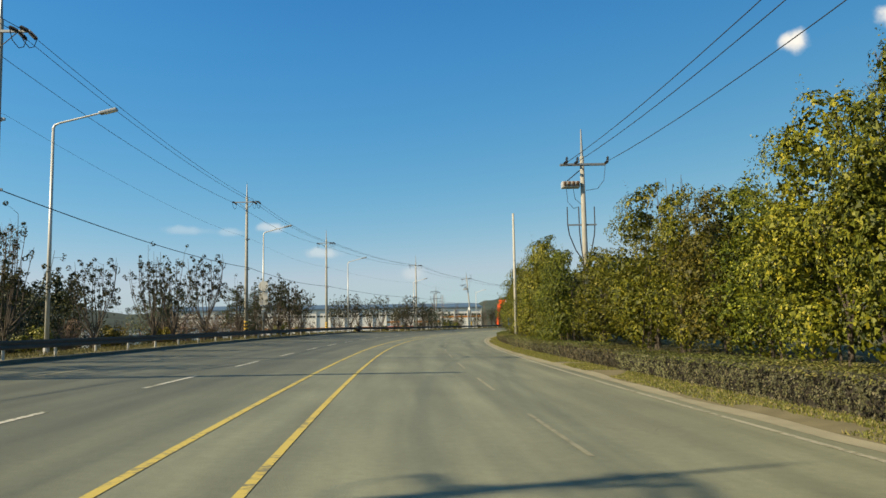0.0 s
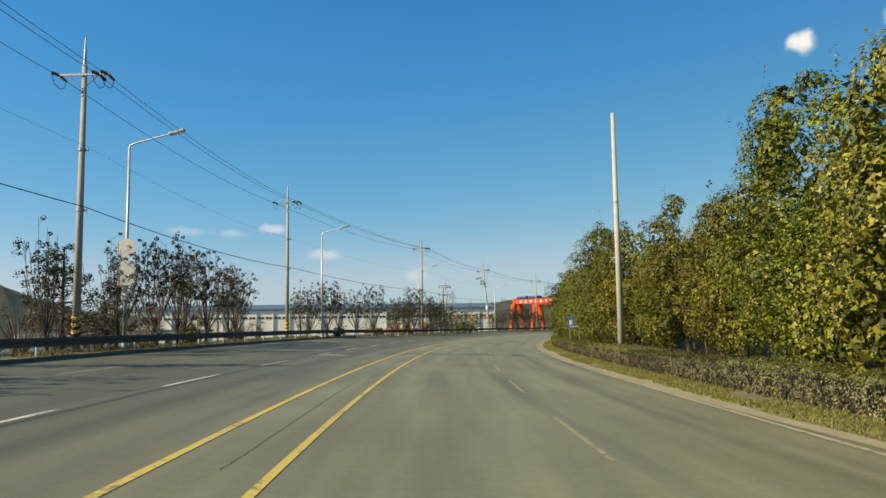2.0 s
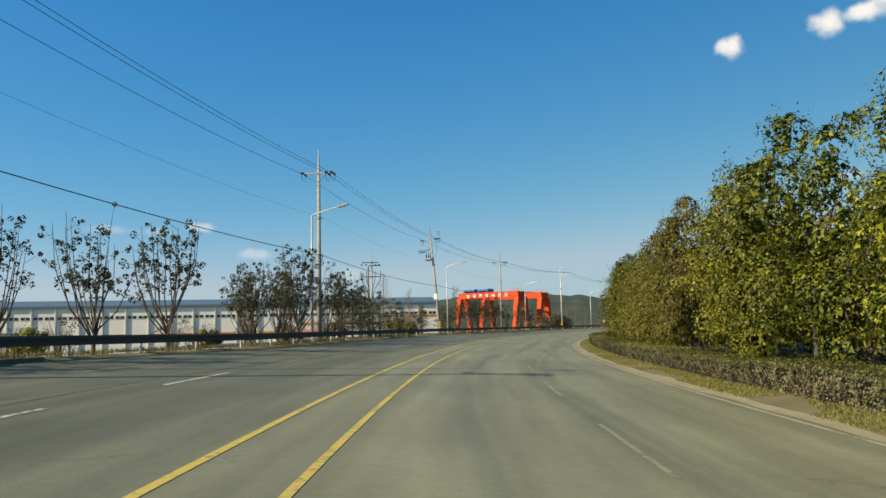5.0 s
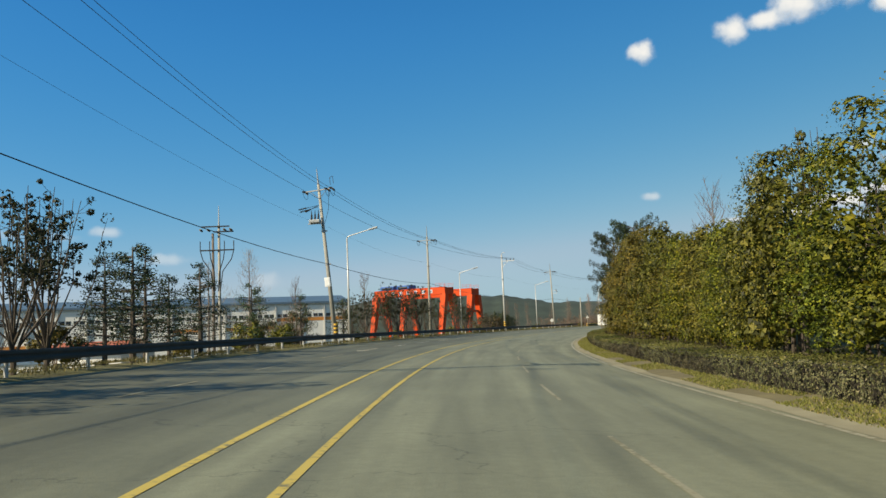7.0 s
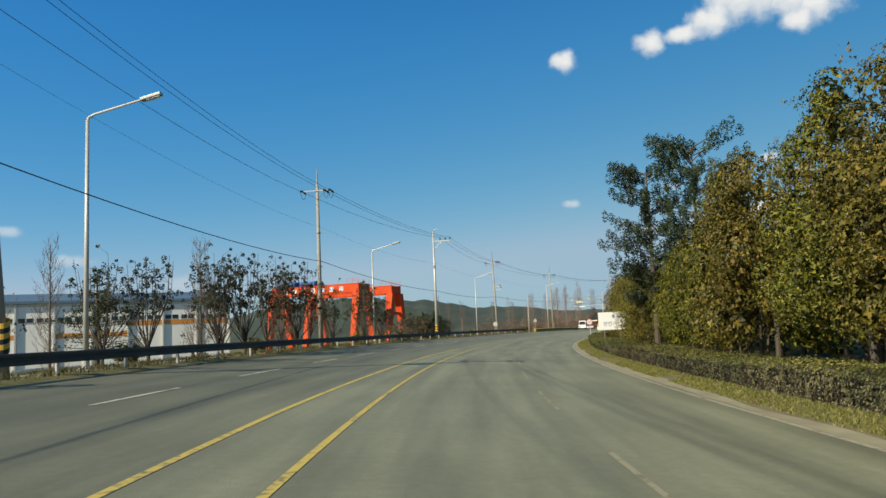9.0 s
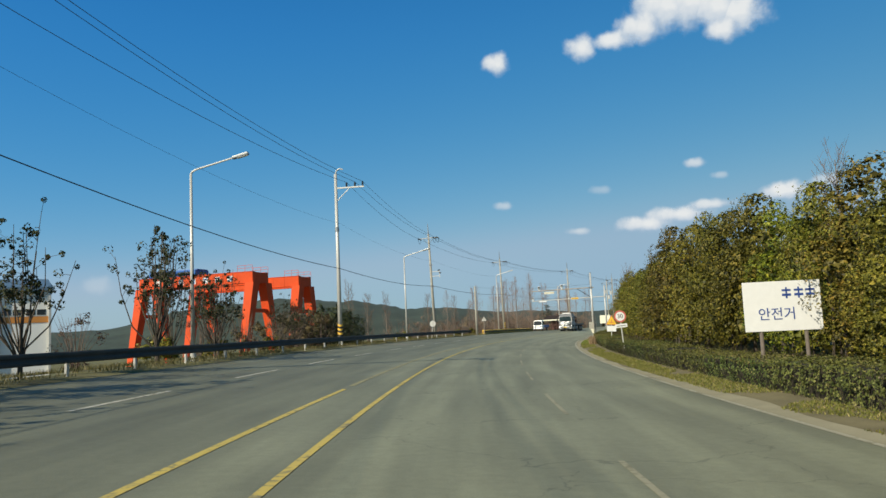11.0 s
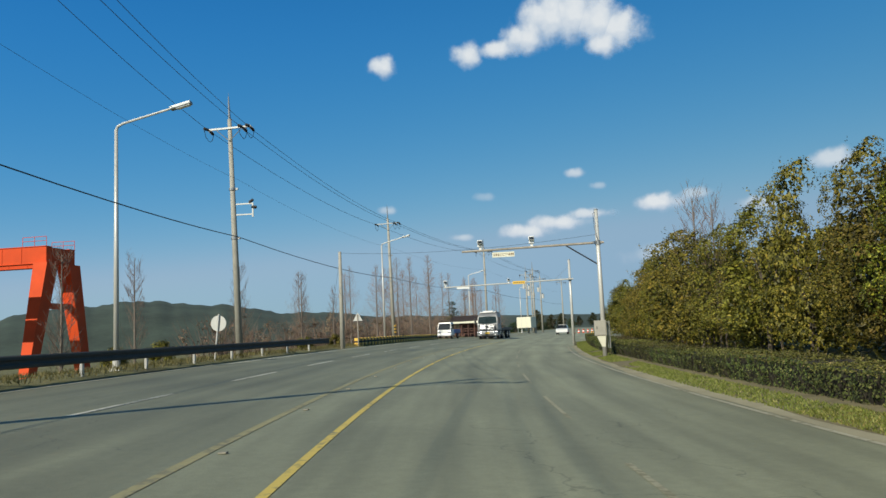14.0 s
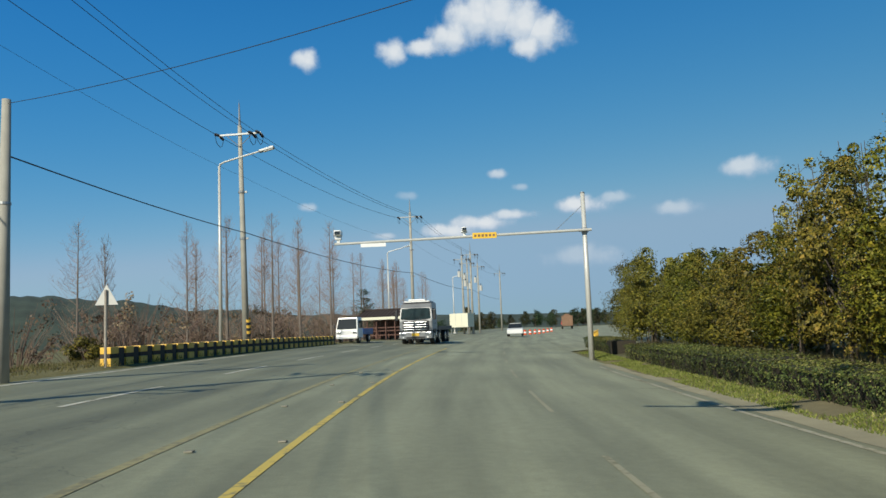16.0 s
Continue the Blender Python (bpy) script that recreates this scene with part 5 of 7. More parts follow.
plant(DARKS, ((264.2, -13.6, 4.1), (266.4, -13.4, 3.7), (268.3, -14.4, 3.4), (262.0, -14.6, 3.6), (266.0, -15.6, 4.2), (43, -22, 5.0), (46, -23, 4.6), (49, -22.5, 5.4), (52, -23, 5.6), (40, -23, 5.0), (62, -21.5, 4.6), (66, -22, 4.2)))
plant(BUSHES, ((28, -17.2, 1.7), (36, -17, 1.8), (45, -17.4, 1.9), (52, -17, 1.8), (84, -17, 2.0), (92, -17, 1.7), (118, -16, 1.8), (133, -15.5, 1.7), (147, -15.8, 1.9), (156, -15.2, 2.2), (166, -14.5, 1.6), (178, -16, 2.6)))
plant(BUSHES, ((185, -16, 2.4), (198, -14.5, 1.5), (212, -14.2, 1.6), (236, -14, 1.8), (242, -13.8, 1.7), (250, -13.6, 1.6), (284, -14, 1.4), (290, -15, 1.6), (307, -13, 1.5), (316, -13.5, 1.6)))
for src in CLUMPS + POPLARS + FANS + REDWOODS + THICKETS + OLIVES + FIRS + SHRUBS + DARKS + BUSHES:
    for o in (*src.children, src):
        bpy.data.objects.remove(o)


# ---- factory ----
def factory(origin, rz, bays=22, bay=5.3, deep=16.0, z0=-4.75, eave=8.5, ridge=10.2):
    """A long hall with its right end at the origin; the front faces local -y."""
    t = thing("factory", "long pale grey factory with blue-grey roof and orange bands", "factory", m=pose(origin[0], origin[1], 0, 0, 0, rz))
    L = -bays * bay
    bm = bmesh.new(); box(bm, L, 0, 0, deep, z0, eave); part("wall", bm, WALLSHEET, t)
    bm = bmesh.new()
    v = [bm.verts.new(p) for p in ((L - 0.4, -0.5, eave), (0.4, -0.5, eave), (0.4, deep / 2, ridge), (L - 0.4, deep / 2, ridge), (0.4, deep + 0.5, eave), (L - 0.4, deep + 0.5, eave))]
    for f in ((0, 1, 2, 3), (3, 2, 4, 5), (1, 4, 2), (0, 3, 5), (0, 5, 4, 1)):
        bm.faces.new([v[i] for i in f])
    part("roof", bm, ROOFSHEET, t)
    bm = bmesh.new(); box(bm, L - 0.45, 0.45, -0.58, -0.36, eave - 0.28, eave + 0.12); part("gutter", bm, ROOFSHEET, t)
    bm = bmesh.new(); box(bm, L, 0, -0.05, -0.004, eave - 0.75, eave - 0.30); part("fascia", bm, LAMP, t)
    for i in range(bays + 1):
        bm = bmesh.new(); box(bm, -i * bay - 0.14, -i * bay + 0.14, -0.34, -0.054, z0, eave - 0.3, None, 0.03); part("column", bm, LAMP, t, "pale steel column in front of the wall")
    for i in range(bays):
        x = -i * bay
        for a in (x - 0.42, x - 1.52, x - 2.92, x - 4.02):
            bm = bmesh.new(); box(bm, a - 0.92, a, -0.03, -0.004, 5.34, 6.0); wd = part("window", bm, GLASSDARK, t)
            bm = bmesh.new(); box(bm, a - 0.97, a + 0.05, -0.07, -0.004, 5.24, 5.335); part("sill", bm, LAMP, wd)
        low = 4.45 if i < 3 else 2.8 if i < 7 else 0.8
        if (i * 5) % 9 < 7:
            bm = bmesh.new(); box(bm, x - bay + 0.15, x - 0.15, -0.05, -0.004, low, low + 0.72); part("orange_band", bm, ORANGEBAND, t)
    return t


factory((14.6, 301.1), 10.0)


def low_house(x, y, rz, w, h, deep, z0=-4.75, label="low white building beyond the trees"):
    t = thing("low_building", label, "building", "low buildings", pose(x, y, z0, 0, 0, rz))
    bm = bmesh.new(); box(bm, -w / 2, w / 2, 0, deep, 0, h); part("wall", bm, SIGNWHITE, t)
    bm = bmesh.new(); box(bm, -w / 2 - 0.3, w / 2 + 0.3, -0.3, deep + 0.3, h, h + 0.35); part("roof", bm, ROOFSHEET, t)
    for i in range(int(w / 3)):
        a = -w / 2 + 1.0 + 3 * i
        bm = bmesh.new(); box(bm, a, a + 1.5, -0.05, -0.003, h * 0.45, h * 0.75); part("window", bm, GLASSDARK, t)
    return t


low_house(-75, 205, 12, 40, 6.4, 14)
low_house(-58, 150, 20, 22, 5.2, 10)
low_house(-30, 246, -8, 18, 3.6, 7)
low_house(2, 262, -14, 24, 3.4, 7)


# ---- gantry cranes ----
def gantry(right, left, top, deep=1.6, label="large orange gantry crane with splayed legs", writing=True, zg=-4.75):
    r, l = Vector((*right, 0)), Vector((*left, 0))
    span = (r - l).length
    t = thing("gantry_crane", label, "gantry crane", "orange gantry cranes", pose(l.x, l.y, 0, 0, 0, math.degrees(math.atan2(r.y - l.y, r.x - l.x))))
    for y in (-2.0, 2.0):
        bm = bmesh.new(); box(bm, -1.0, span + 0.6, y - 0.45, y + 0.45, top - 1.9, top, None, 0.05)
        g = part("girder", bm, ORANGE, t)
        if y < 0 and writing:
            for i in range(7):
                x = span * 0.11 + i * span * 0.115
                bm = bmesh.new(); box(bm, x, x + 0.95, y - 0.462, y - 0.452, top - 1.5, top - 0.55); pl = part("sign_plate", bm, SIGNWHITE, g)
                bars = (((0.1, 0.85, 0.4, 0.55),), ((0.08, 0.42, 0.52, 0.85), (0.62, 0.78, 0.1, 0.85), (0.1, 0.5, 0.15, 0.3)), ((0.12, 0.8, 0.62, 0.8), (0.36, 0.54, 0.12, 0.62)), ((0.1, 0.26, 0.2, 0.82), (0.26, 0.6, 0.2, 0.36), (0.7, 0.86, 0.1, 0.88)))[0 if i == 0 else 1 + i % 3]
                bm = bmesh.new()
                for b0, b1, b2, b3 in bars:
                    box(bm, x + b0, x + b1, y - 0.475, y - 0.464, top - 1.5 + b2, top - 1.5 + b3)
                part("bar", bm, ORANGE if i == 0 else BLUE, pl)
        # cover plates and stiffeners along the girder
        bm = bmesh.new()
        for z in (top - 1.88, top - 0.06):
            box(bm, -1.0, span + 0.6, y - 0.53, y + 0.53, z, z + 0.06)
        for i in range(1, 9):
            x = span * i / 9
            box(bm, x - 0.03, x + 0.03, y - 0.49, y - 0.45, top - 1.82, top - 0.08)
        part("flange", bm, ORANGE, g)
    for x in (-0.6, span + 0.2):
        bm = bmesh.new(); box(bm, x - 0.42, x + 0.42, -2.44, 2.44, top - 1.86, top - 0.1, None, 0.05); part("end_beam", bm, ORANGE, t)
        for sy in (-1, 1):
            bm = bmesh.new()
            made = box(bm, -0.5, 0.5, -0.5, 0.5, 0, 1)
            for v in made:
                up = v.co.z > 0.5
                kx, ky = (1.6, 1.9) if up else (0.95, 1.2)
                v.co = Vector((x + v.co.x * kx, sy * (1.9 if up else 5.3) + v.co.y * ky, top - 1.8 if up else zg + 0.7))
            part("leg", bm, ORANGE, t)
            bm = bmesh.new(); box(bm, x - 0.5, x + 0.5, sy * 5.3 - 1.0, sy * 5.3 + 1.0, zg, zg + 0.75, None, 0.08); part("bogie", bm, ORANGE, t)
        bm = bmesh.new(); box(bm, x - 0.3, x + 0.3, -3.0, 3.0, top - 6.7, top - 6.1); part("tie_beam", bm, ORANGE, t)
    for y in (-2.4, 2.4):
        bm = bmesh.new()
        for z in (0.55, 1.0):
            tube(bm, (span - 2.2, y, top + z), (span + 0.6, y, top + z), 0.03, seg=5)
        for x in (span - 2.2, span - 0.8, span + 0.6):
            tube(bm, (x, y, top), (x, y, top + 1.0), 0.03, seg=5)
        part("handrail", bm, ORANGE, t)
    for x0, x1 in ((span * 0.03, span * 0.23), (span * 0.29, span * 0.48)) if writing else ():
        bm = bmesh.new(); box(bm, x0, x1, -1.9, 1.9, top + 0.1, top + 1.05, None, 0.06)
        box(bm, x0 - 0.12, x1 + 0.12, -1.5, 1.5, top + 0.95, top + 1.2, None, 0.1)
        tr = part("trolley", bm, BLUE, t, "blue hoist trolley")
        bm = bmesh.new(); tube(bm, (x0 + 0.6, -1.95, top + 0.5), (x1 - 0.6, -1.95, top + 0.5), 0.25, seg=12); part("hoist_drum", bm, DARK, tr)
    return t


gantry((42.7, 328.8), (26.8, 341.9), 12.4)
gantry((52.2, 339.4), (36.1, 352.3), 12.35, label="large orange gantry crane behind the first one", writing=False)


# ---- hills, clouds ----
def hills(centre, radius, az0, az1, knots, base, seed, name="wooded_hills"):
    """A ridge of wooded hills: slopes that climb to an uneven skyline."""
    azs = np.arange(az0, az1, 0.35); depth = (0.0, 0.12, 0.25, 0.4, 0.6, 0.8, 1.0)
    verts, faces = [], []
    for i, a in enumerate(azs):
        peak = np.interp(a, knots[0], knots[1]) * radius / 57.3
        peak *= 1 + 0.18 * noise.noise(Vector((a * 0.22, seed, 0))) + 0.06 * noise.noise(Vector((a * 1.3, seed, 5))) + 0.025 * noise.noise(Vector((a * 4.0, seed, 9)))
        for k in depth:
            rr = radius * (0.78 + 0.3 * k)
            z = base + (peak - base + 1.4) * math.sin(math.pi / 2 * k) + 1.5 * noise.noise(Vector((a * 0.5, k * 4, seed)))
            verts.append((centre[0] + rr * math.sin(radians(a)), centre[1] + rr * math.cos(radians(a)), z))
    w = len(depth)
    for i in range(len(azs) - 1):
        for j in range(w - 1):
            a = i * w + j
            faces.append((a, a + w, a + w + 1, a + 1))
    me = from_arrays(name, verts, faces, WOODS)
    for f in me.polygons:
        f.use_smooth = True
    return tagged(new(name, me), "low wooded hills behind the valley", "hills", kind="structure")


hills((30, 180), 950, -75, 110, ((-75, -40, -36, -31, -27, -22, -16, -8, -2, 2, 5, 7.7, 13, 18, 22, 30, 45, 60, 110),
                                 (2.0, 4.0, 3.9, 1.9, 1.4, 2.0, 1.3, 0.9, 1.2, 2.2, 2.7, 3.1, 2.7, 1.8, 1.6, 1.0, 0.6, 0.6, 0.8)), -5, 3)


def cloud_material():
    m = bpy.data.materials.new("cloud")
    m.use_nodes = True
    n, l = m.node_tree.nodes, m.node_tree.links
    n.remove(n["Principled BSDF"])
    co, info = n.new("ShaderNodeTexCoord"), n.new("ShaderNodeObjectInfo")
    mp = n.new("ShaderNodeMapping"); mp.inputs["Location"].default_value, mp.inputs["Scale"].default_value = (-1, -1, 0), (2, 2, 0)
    l.new(co.outputs["Generated"], mp.inputs["Vector"])
    ln = n.new("ShaderNodeVectorMath"); ln.operation = "LENGTH"; l.new(mp.outputs[0], ln.inputs[0])
    t = n.new("ShaderNodeTexNoise"); t.noise_dimensions = "4D"
    t.inputs["Scale"].default_value, t.inputs["Detail"].default_value, t.inputs["Roughness"].default_value = 0.0095, 7, 0.52
    l.new(co.outputs["Object"], t.inputs["Vector"])
    w = n.new("ShaderNodeMath"); w.operation = "MULTIPLY"; w.inputs[1].default_value = 90.0
    l.new(info.outputs["Random"], w.inputs[0]); l.new(w.outputs[0], t.inputs["W"])
    s = n.new("ShaderNodeMath"); s.operation = "MULTIPLY_ADD"; s.inputs[1].default_value = 1.0
    l.new(t.outputs["Fac"], s.inputs[0])
    neg = n.new("ShaderNodeMath"); neg.operation = "SUBTRACT"; neg.inputs[0].default_value = 0.22
    l.new(ln.outputs["Value"], neg.inputs[1]); l.new(neg.outputs[0], s.inputs[2])
    r = n.new("ShaderNodeMapRange"); r.interpolation_type = "SMOOTHSTEP"
    r.inputs["From Min"].default_value, r.inputs["From Max"].default_value = 0.0, 0.45
    l.new(s.outputs[0], r.inputs["Value"])
    dens = n.new("ShaderNodeMath"); dens.operation = "MULTIPLY"
    sep = n.new("ShaderNodeSeparateColor"); l.new(info.outputs["Color"], sep.inputs[0])
    l.new(r.outputs[0], dens.inputs[0]); l.new(sep.outputs[0], dens.inputs[1])
    em, tr, mix = n.new("ShaderNodeEmission"), n.new("ShaderNodeBsdfTransparent"), n.new("ShaderNodeMixShader")
    ramp = n.new("ShaderNodeValToRGB")
    ramp.color_ramp.elements[0].color, ramp.color_ramp.elements[1].color = (0.36, 0.46, 0.58, 1), (0.72, 0.73, 0.73, 1)
    ramp.color_ramp.elements[0].position, ramp.color_ramp.elements[1].position = 0.38, 1.0
    gen = n.new("ShaderNodeSeparateXYZ"); l.new(co.outputs["Generated"], gen.inputs[0])
    lit = n.new("ShaderNodeMath"); lit.operation = "MULTIPLY_ADD"; lit.inputs[1].default_value = 0.75
    l.new(gen.outputs[1], lit.inputs[0]); l.new(s.outputs[0], lit.inputs[2])
    l.new(lit.outputs[0], ramp.inputs[0]); l.new(ramp.outputs[0], em.inputs[0])
    l.new(dens.outputs[0], mix.inputs[0]); l.new(tr.outputs[0], mix.inputs[1]); l.new(em.outputs[0], mix.inputs[2])
    l.new(mix.outputs[0], n["Material Output"].inputs[0])
    return m


CLOUD = cloud_material()


def cloud(az, el, wide, high, dens=1.0, eye=(34.6, 223.3)):
    """A far cloud: azimuth, elevation, width and height in degrees."""
    R = 4300.0
    a, e = radians(az), radians(el)
    p = Vector((eye[0] + R * math.sin(a) * math.cos(e), eye[1] + R * math.cos(a) * math.cos(e), 1.4 + R * math.sin(e)))
    bm = bmesh.new(); w, h = radians(wide) * R / 2, radians(high) * R / 2
    bm.faces.new([bm.verts.new(q) for q in ((-w, -h, 0), (w, -h, 0), (w, h, 0), (-w, h, 0))])
    o = new("cloud", mesh_of("cloud", bm, CLOUD))
    o.matrix_world = look(p, Vector((eye[0], eye[1], 1.4)))
    o.color = (dens, dens, dens, 1)
    o.visible_shadow = False
    return tagged(o, "small white fair-weather cloud", "cloud", "clouds", kind="structure")


for row in ((26.6, 19.4, 3.6, 2.7, 1.0), (33.0, 20.0, 3.8, 3.2, 1.0), (35.6, 20.2, 5.5, 2.2, 1.0), (37.6, 20.9, 6.0, 3.8, 1.0), (39.4, 22.2, 7.6, 5.8, 1.0), (41.0, 22.3, 8.6, 6.6, 1.0), (42.8, 21.6, 7.5, 5.6, 1.0), (44.6, 20.8, 6.0, 4.4, 1.0), (43.4, 19.8, 4.4, 2.8, 1.0)):
    cloud(*row)
for row in ((36.9, 7.0, 7.5, 2.1, 1.0), (39.2, 7.5, 8.5, 2.0, 1.0), (41.6, 8.0, 6.0, 1.4, 0.85), (46.6, 8.4, 7.0, 2.3, 1.0), (49.2, 8.8, 4.5, 1.6, 0.5), (40.7, 11.0, 2.8, 1.3, 0.7), (42.2, 10.0, 2.2, 1.0, 0.4), (26.6, 9.0, 2.6, 1.2, 0.5), (32.0, 6.8, 3.2, 1.0, 0.55), (33.9, 9.7, 3.0, 1.2, 0.3),
            (58.1, 10.1, 6.5, 2.6, 0.75), (53.4, 7.7, 6.0, 2.0, 0.5), (46.6, 4.7, 10.0, 3.0, 0.35)):
    cloud(*row)
for row in ((-12.6, 7.4, 4.0, 1.4, 0.45), (-8.7, 5.5, 5.6, 1.6, 0.35), (-18.5, 7.1, 6.5, 1.2, 0.2), (-15.5, 7.0, 4.0, 1.1, 0.2), (-2.0, 3.8, 4.0, 2.4, 0.22)):
    cloud(*row, eye=(-2.0, 45.3))


# ---- right side: utility pole, bare pole, wires ----
def right_pole(x, y, z0, arm_z):
    s, d = along(x, y)
    t = thing("utility_pole", "grey utility pole with switch box and drooping cables among the trees", "utility pole", "utility poles along the road", pose(x, y, z0, 0, 0, turn(s)))
    h = arm_z - z0
    bm = bmesh.new(); tube(bm, (0, 0, -0.3), (0, 0, h + 0.5), 0.20, 0.125, 14); part("pole", bm, CONCRETE, t, smooth=True)
    bm = bmesh.new(); tube(bm, (0, 0, h + 0.5), (0, 0, h + 2.2), 0.1, 0.04, 8); part("top_rod", bm, STEEL, t)
    bm = bmesh.new(); box(bm, -1.35, 1.45, -0.17, -0.08, h - 0.05, h + 0.05); box(bm, -1.35, 1.45, 0.08, 0.17, h - 0.05, h + 0.05); part("cross_arm", bm, STEEL, t)
    bm = bmesh.new(); tube(bm, (-1.0, 0.0, h - 1.05), (-0.15, 0.0, h - 0.35), 0.03, seg=6); part("brace", bm, DARK, t)
    for ax in (-1.1, -0.45, 1.4):
        bm = bmesh.new(); insulator(bm, (ax, -0.15, h + 0.05), (ax, -0.7, h + 0.02)); insulator(bm, (ax + 0.15, 0, h + 0.05), (ax + 0.2, 0, h + 0.5)); part("insulator", bm, DARK, t)
    bm = bmesh.new(); box(bm, -1.3, -0.2, -0.3, 0.3, h - 1.45, h - 1.05, None, 0.06); bx = part("switch_box", bm, PORCELAIN, t, "pale switch box with bushings")
    for i in range(4):
        bm = bmesh.new(); insulator(bm, (-1.15 + 0.26 * i, -0.32, h - 1.35), (-1.15 + 0.26 * i, -0.5, h - 1.1)); part("bushing", bm, RUST, bx)
    bm = bmesh.new(); box(bm, -1.0, 0.75, -0.05, 0.05, h - 3.75, h - 3.66); part("bracket", bm, STEEL, t)
    for ax, foot in ((-1.0, -0.15), (-0.3, -0.12), (0.65, 0.16)):
        bm = bmesh.new(); bent(bm, [(ax, 0, h - 2.6), (ax, 0, h - 3.7), (ax + 0.1 * (foot - ax), 0, h - 4.3), (ax + 0.5 * (foot - ax), 0, h - 5.2), (foot, -0.1, h - 5.9), (foot, -0.1, 0.2)], 0.035, seg=6); part("riser_cable", bm, CABLE, t)
    for pts in ([(-0.6, 0, h - 1.4), (-0.5, 0, h - 2.1), (-0.1, 0, h - 2.5)], [(-1.0, 0, h - 1.5), (-0.95, 0, h - 2.3), (-0.6, 0, h - 2.7), (-0.3, 0, h - 2.6)], [(1.4, -0.1, h - 0.1), (1.3, 0, h - 1.0), (0.9, 0, h - 1.5), (0.2, 0, h - 1.6)]):
        bm = bmesh.new(); bent(bm, pts, 0.016, seg=5); part("jumper", bm, CABLE, t)
    return t


right_pole(8.6, 46.1, 0.05, 11.05)
for ax, far in ((-1.0, (10.6, -2.0, 11.4)), (-0.4, (11.3, -2.0, 11.3)), (1.4, (12.6, -2.0, 11.0))):
    sagging("power_line", "thin dark overhead power line", [(8.6 + ax, 45.4, 11.08), far], 0.8, 0.022, WIRE, "power line")


def bare_pole(x, y, z0, top, label, r0=0.17, r1=0.10, material=None):
    t = thing("pole", label, "pole", m=pose(x, y, z0))
    bm = bmesh.new(); tube(bm, (0, 0, -0.3), (0, 0, top - z0), r0, r1, 16); part("shaft", bm, material or CONCRETE, t, smooth=True)
    bm = bmesh.new(); tube(bm, (0, 0, (top - z0) * 0.62), (0, 0, (top - z0) * 0.62 + 0.06), r1 * 1.45, r1 * 1.42, 16); part("band", bm, STEEL, t)
    return t


bare_pole(7.0, 74.9, 0.0, 12.3, "plain pale concrete pole behind the hedge", material=PALECONCRETE)
p = spot(17.6, -15.8)
bare_pole(p.x, p.y, p.z, 11.6, "plain thick concrete pole beside the guard rail", 0.24, 0.19)
bare_pole(66.8, 294.5, 0.5, 7.1, "short concrete pole at the end of the guard rail")
for i, (x, y) in enumerate(((-18.0, 70.1), (-16.1, 105.7), (6.78, 189.4), (38.4, 255.7), (80.25, 313.5))):
    hazard_wrap(x, y, 0.75, 0.6, 1.5)


# transformers and fuses on the leaning pole, box lower down
def on_pole(x, y, z, lean, arm):
    t = thing("pole_transformer", "pole-mounted transformer with fuse arms and drooping leads", "transformer", m=pose(x, y, z, 0, 0, turn(along(x, y)[0])))
    bm = bmesh.new(); box(bm, -0.98, -0.12, -0.26, 0.26, -1.88, -1.64, None, 0.04); tk = part("tank", bm, STEEL, t)
    for i in range(3):
        bm = bmesh.new(); tube(bm, (-0.84 + 0.28 * i, 0, -1.64), (-0.82 + 0.28 * i, 0, -1.2), 0.09, 0.07, 8); tube(bm, (-0.82 + 0.28 * i, 0, -1.2), (-0.82 + 0.28 * i, 0, -0.85), 0.04, 0.02, 6); part("bushing", bm, DARK, tk)
    bm = bmesh.new(); box(bm, -1.1, 0.0, -0.06, 0.06, -1.98, -1.9); part("bracket", bm, STEEL, t)
    for i, (a, b) in enumerate((((-1.9, 0.0, -0.75), (-0.4, 0.3, -0.45)), ((-1.7, -0.3, -1.0), (-0.3, 0.1, -0.6)), ((-1.5, 0.4, -0.9), (-0.3, 0.4, -0.4)))):
        bm = bmesh.new(); insulator(bm, a, Vector(a).lerp(Vector(b), 0.45)); tube(bm, a, b, 0.02, seg=5); part("fuse", bm, DARK, t)
    bm = bmesh.new(); bent(bm, [(0.75, 0.1, 1.1), (0.7, 0.1, 1.7), (0.95, 0.1, 1.8), (1.0, 0.1, 1.2)], 0.02, seg=5); part("jumper", bm, CABLE, t)
    bm = bmesh.new(); bent(bm, [(0.6, 0.1, 0.8), (0.55, 0.1, -0.8), (0.2, 0.1, -2.0)], 0.016, seg=5); part("lead", bm, CABLE, t)
    return t


on_pole(5.93, 188.9, 12.0, -5, 0)
t = thing("junction_box", "white junction box strapped to the leaning pole", "junction box", m=pose(6.30, 189.0, 5.4, 0, -5, turn(187)))
t.scale = (0.8, 0.8, 0.8)
bm = bmesh.new(); box(bm, -0.28, 0.28, -0.28, -0.02, -0.45, 0.45, None, 0.03); part("housing", bm, SIGNWHITE, t)
bm = bmesh.new(); box(bm, -0.2, 0.2, -0.3, -0.284, -0.35, 0.35); part("door", bm, SIGNWHITE, t)


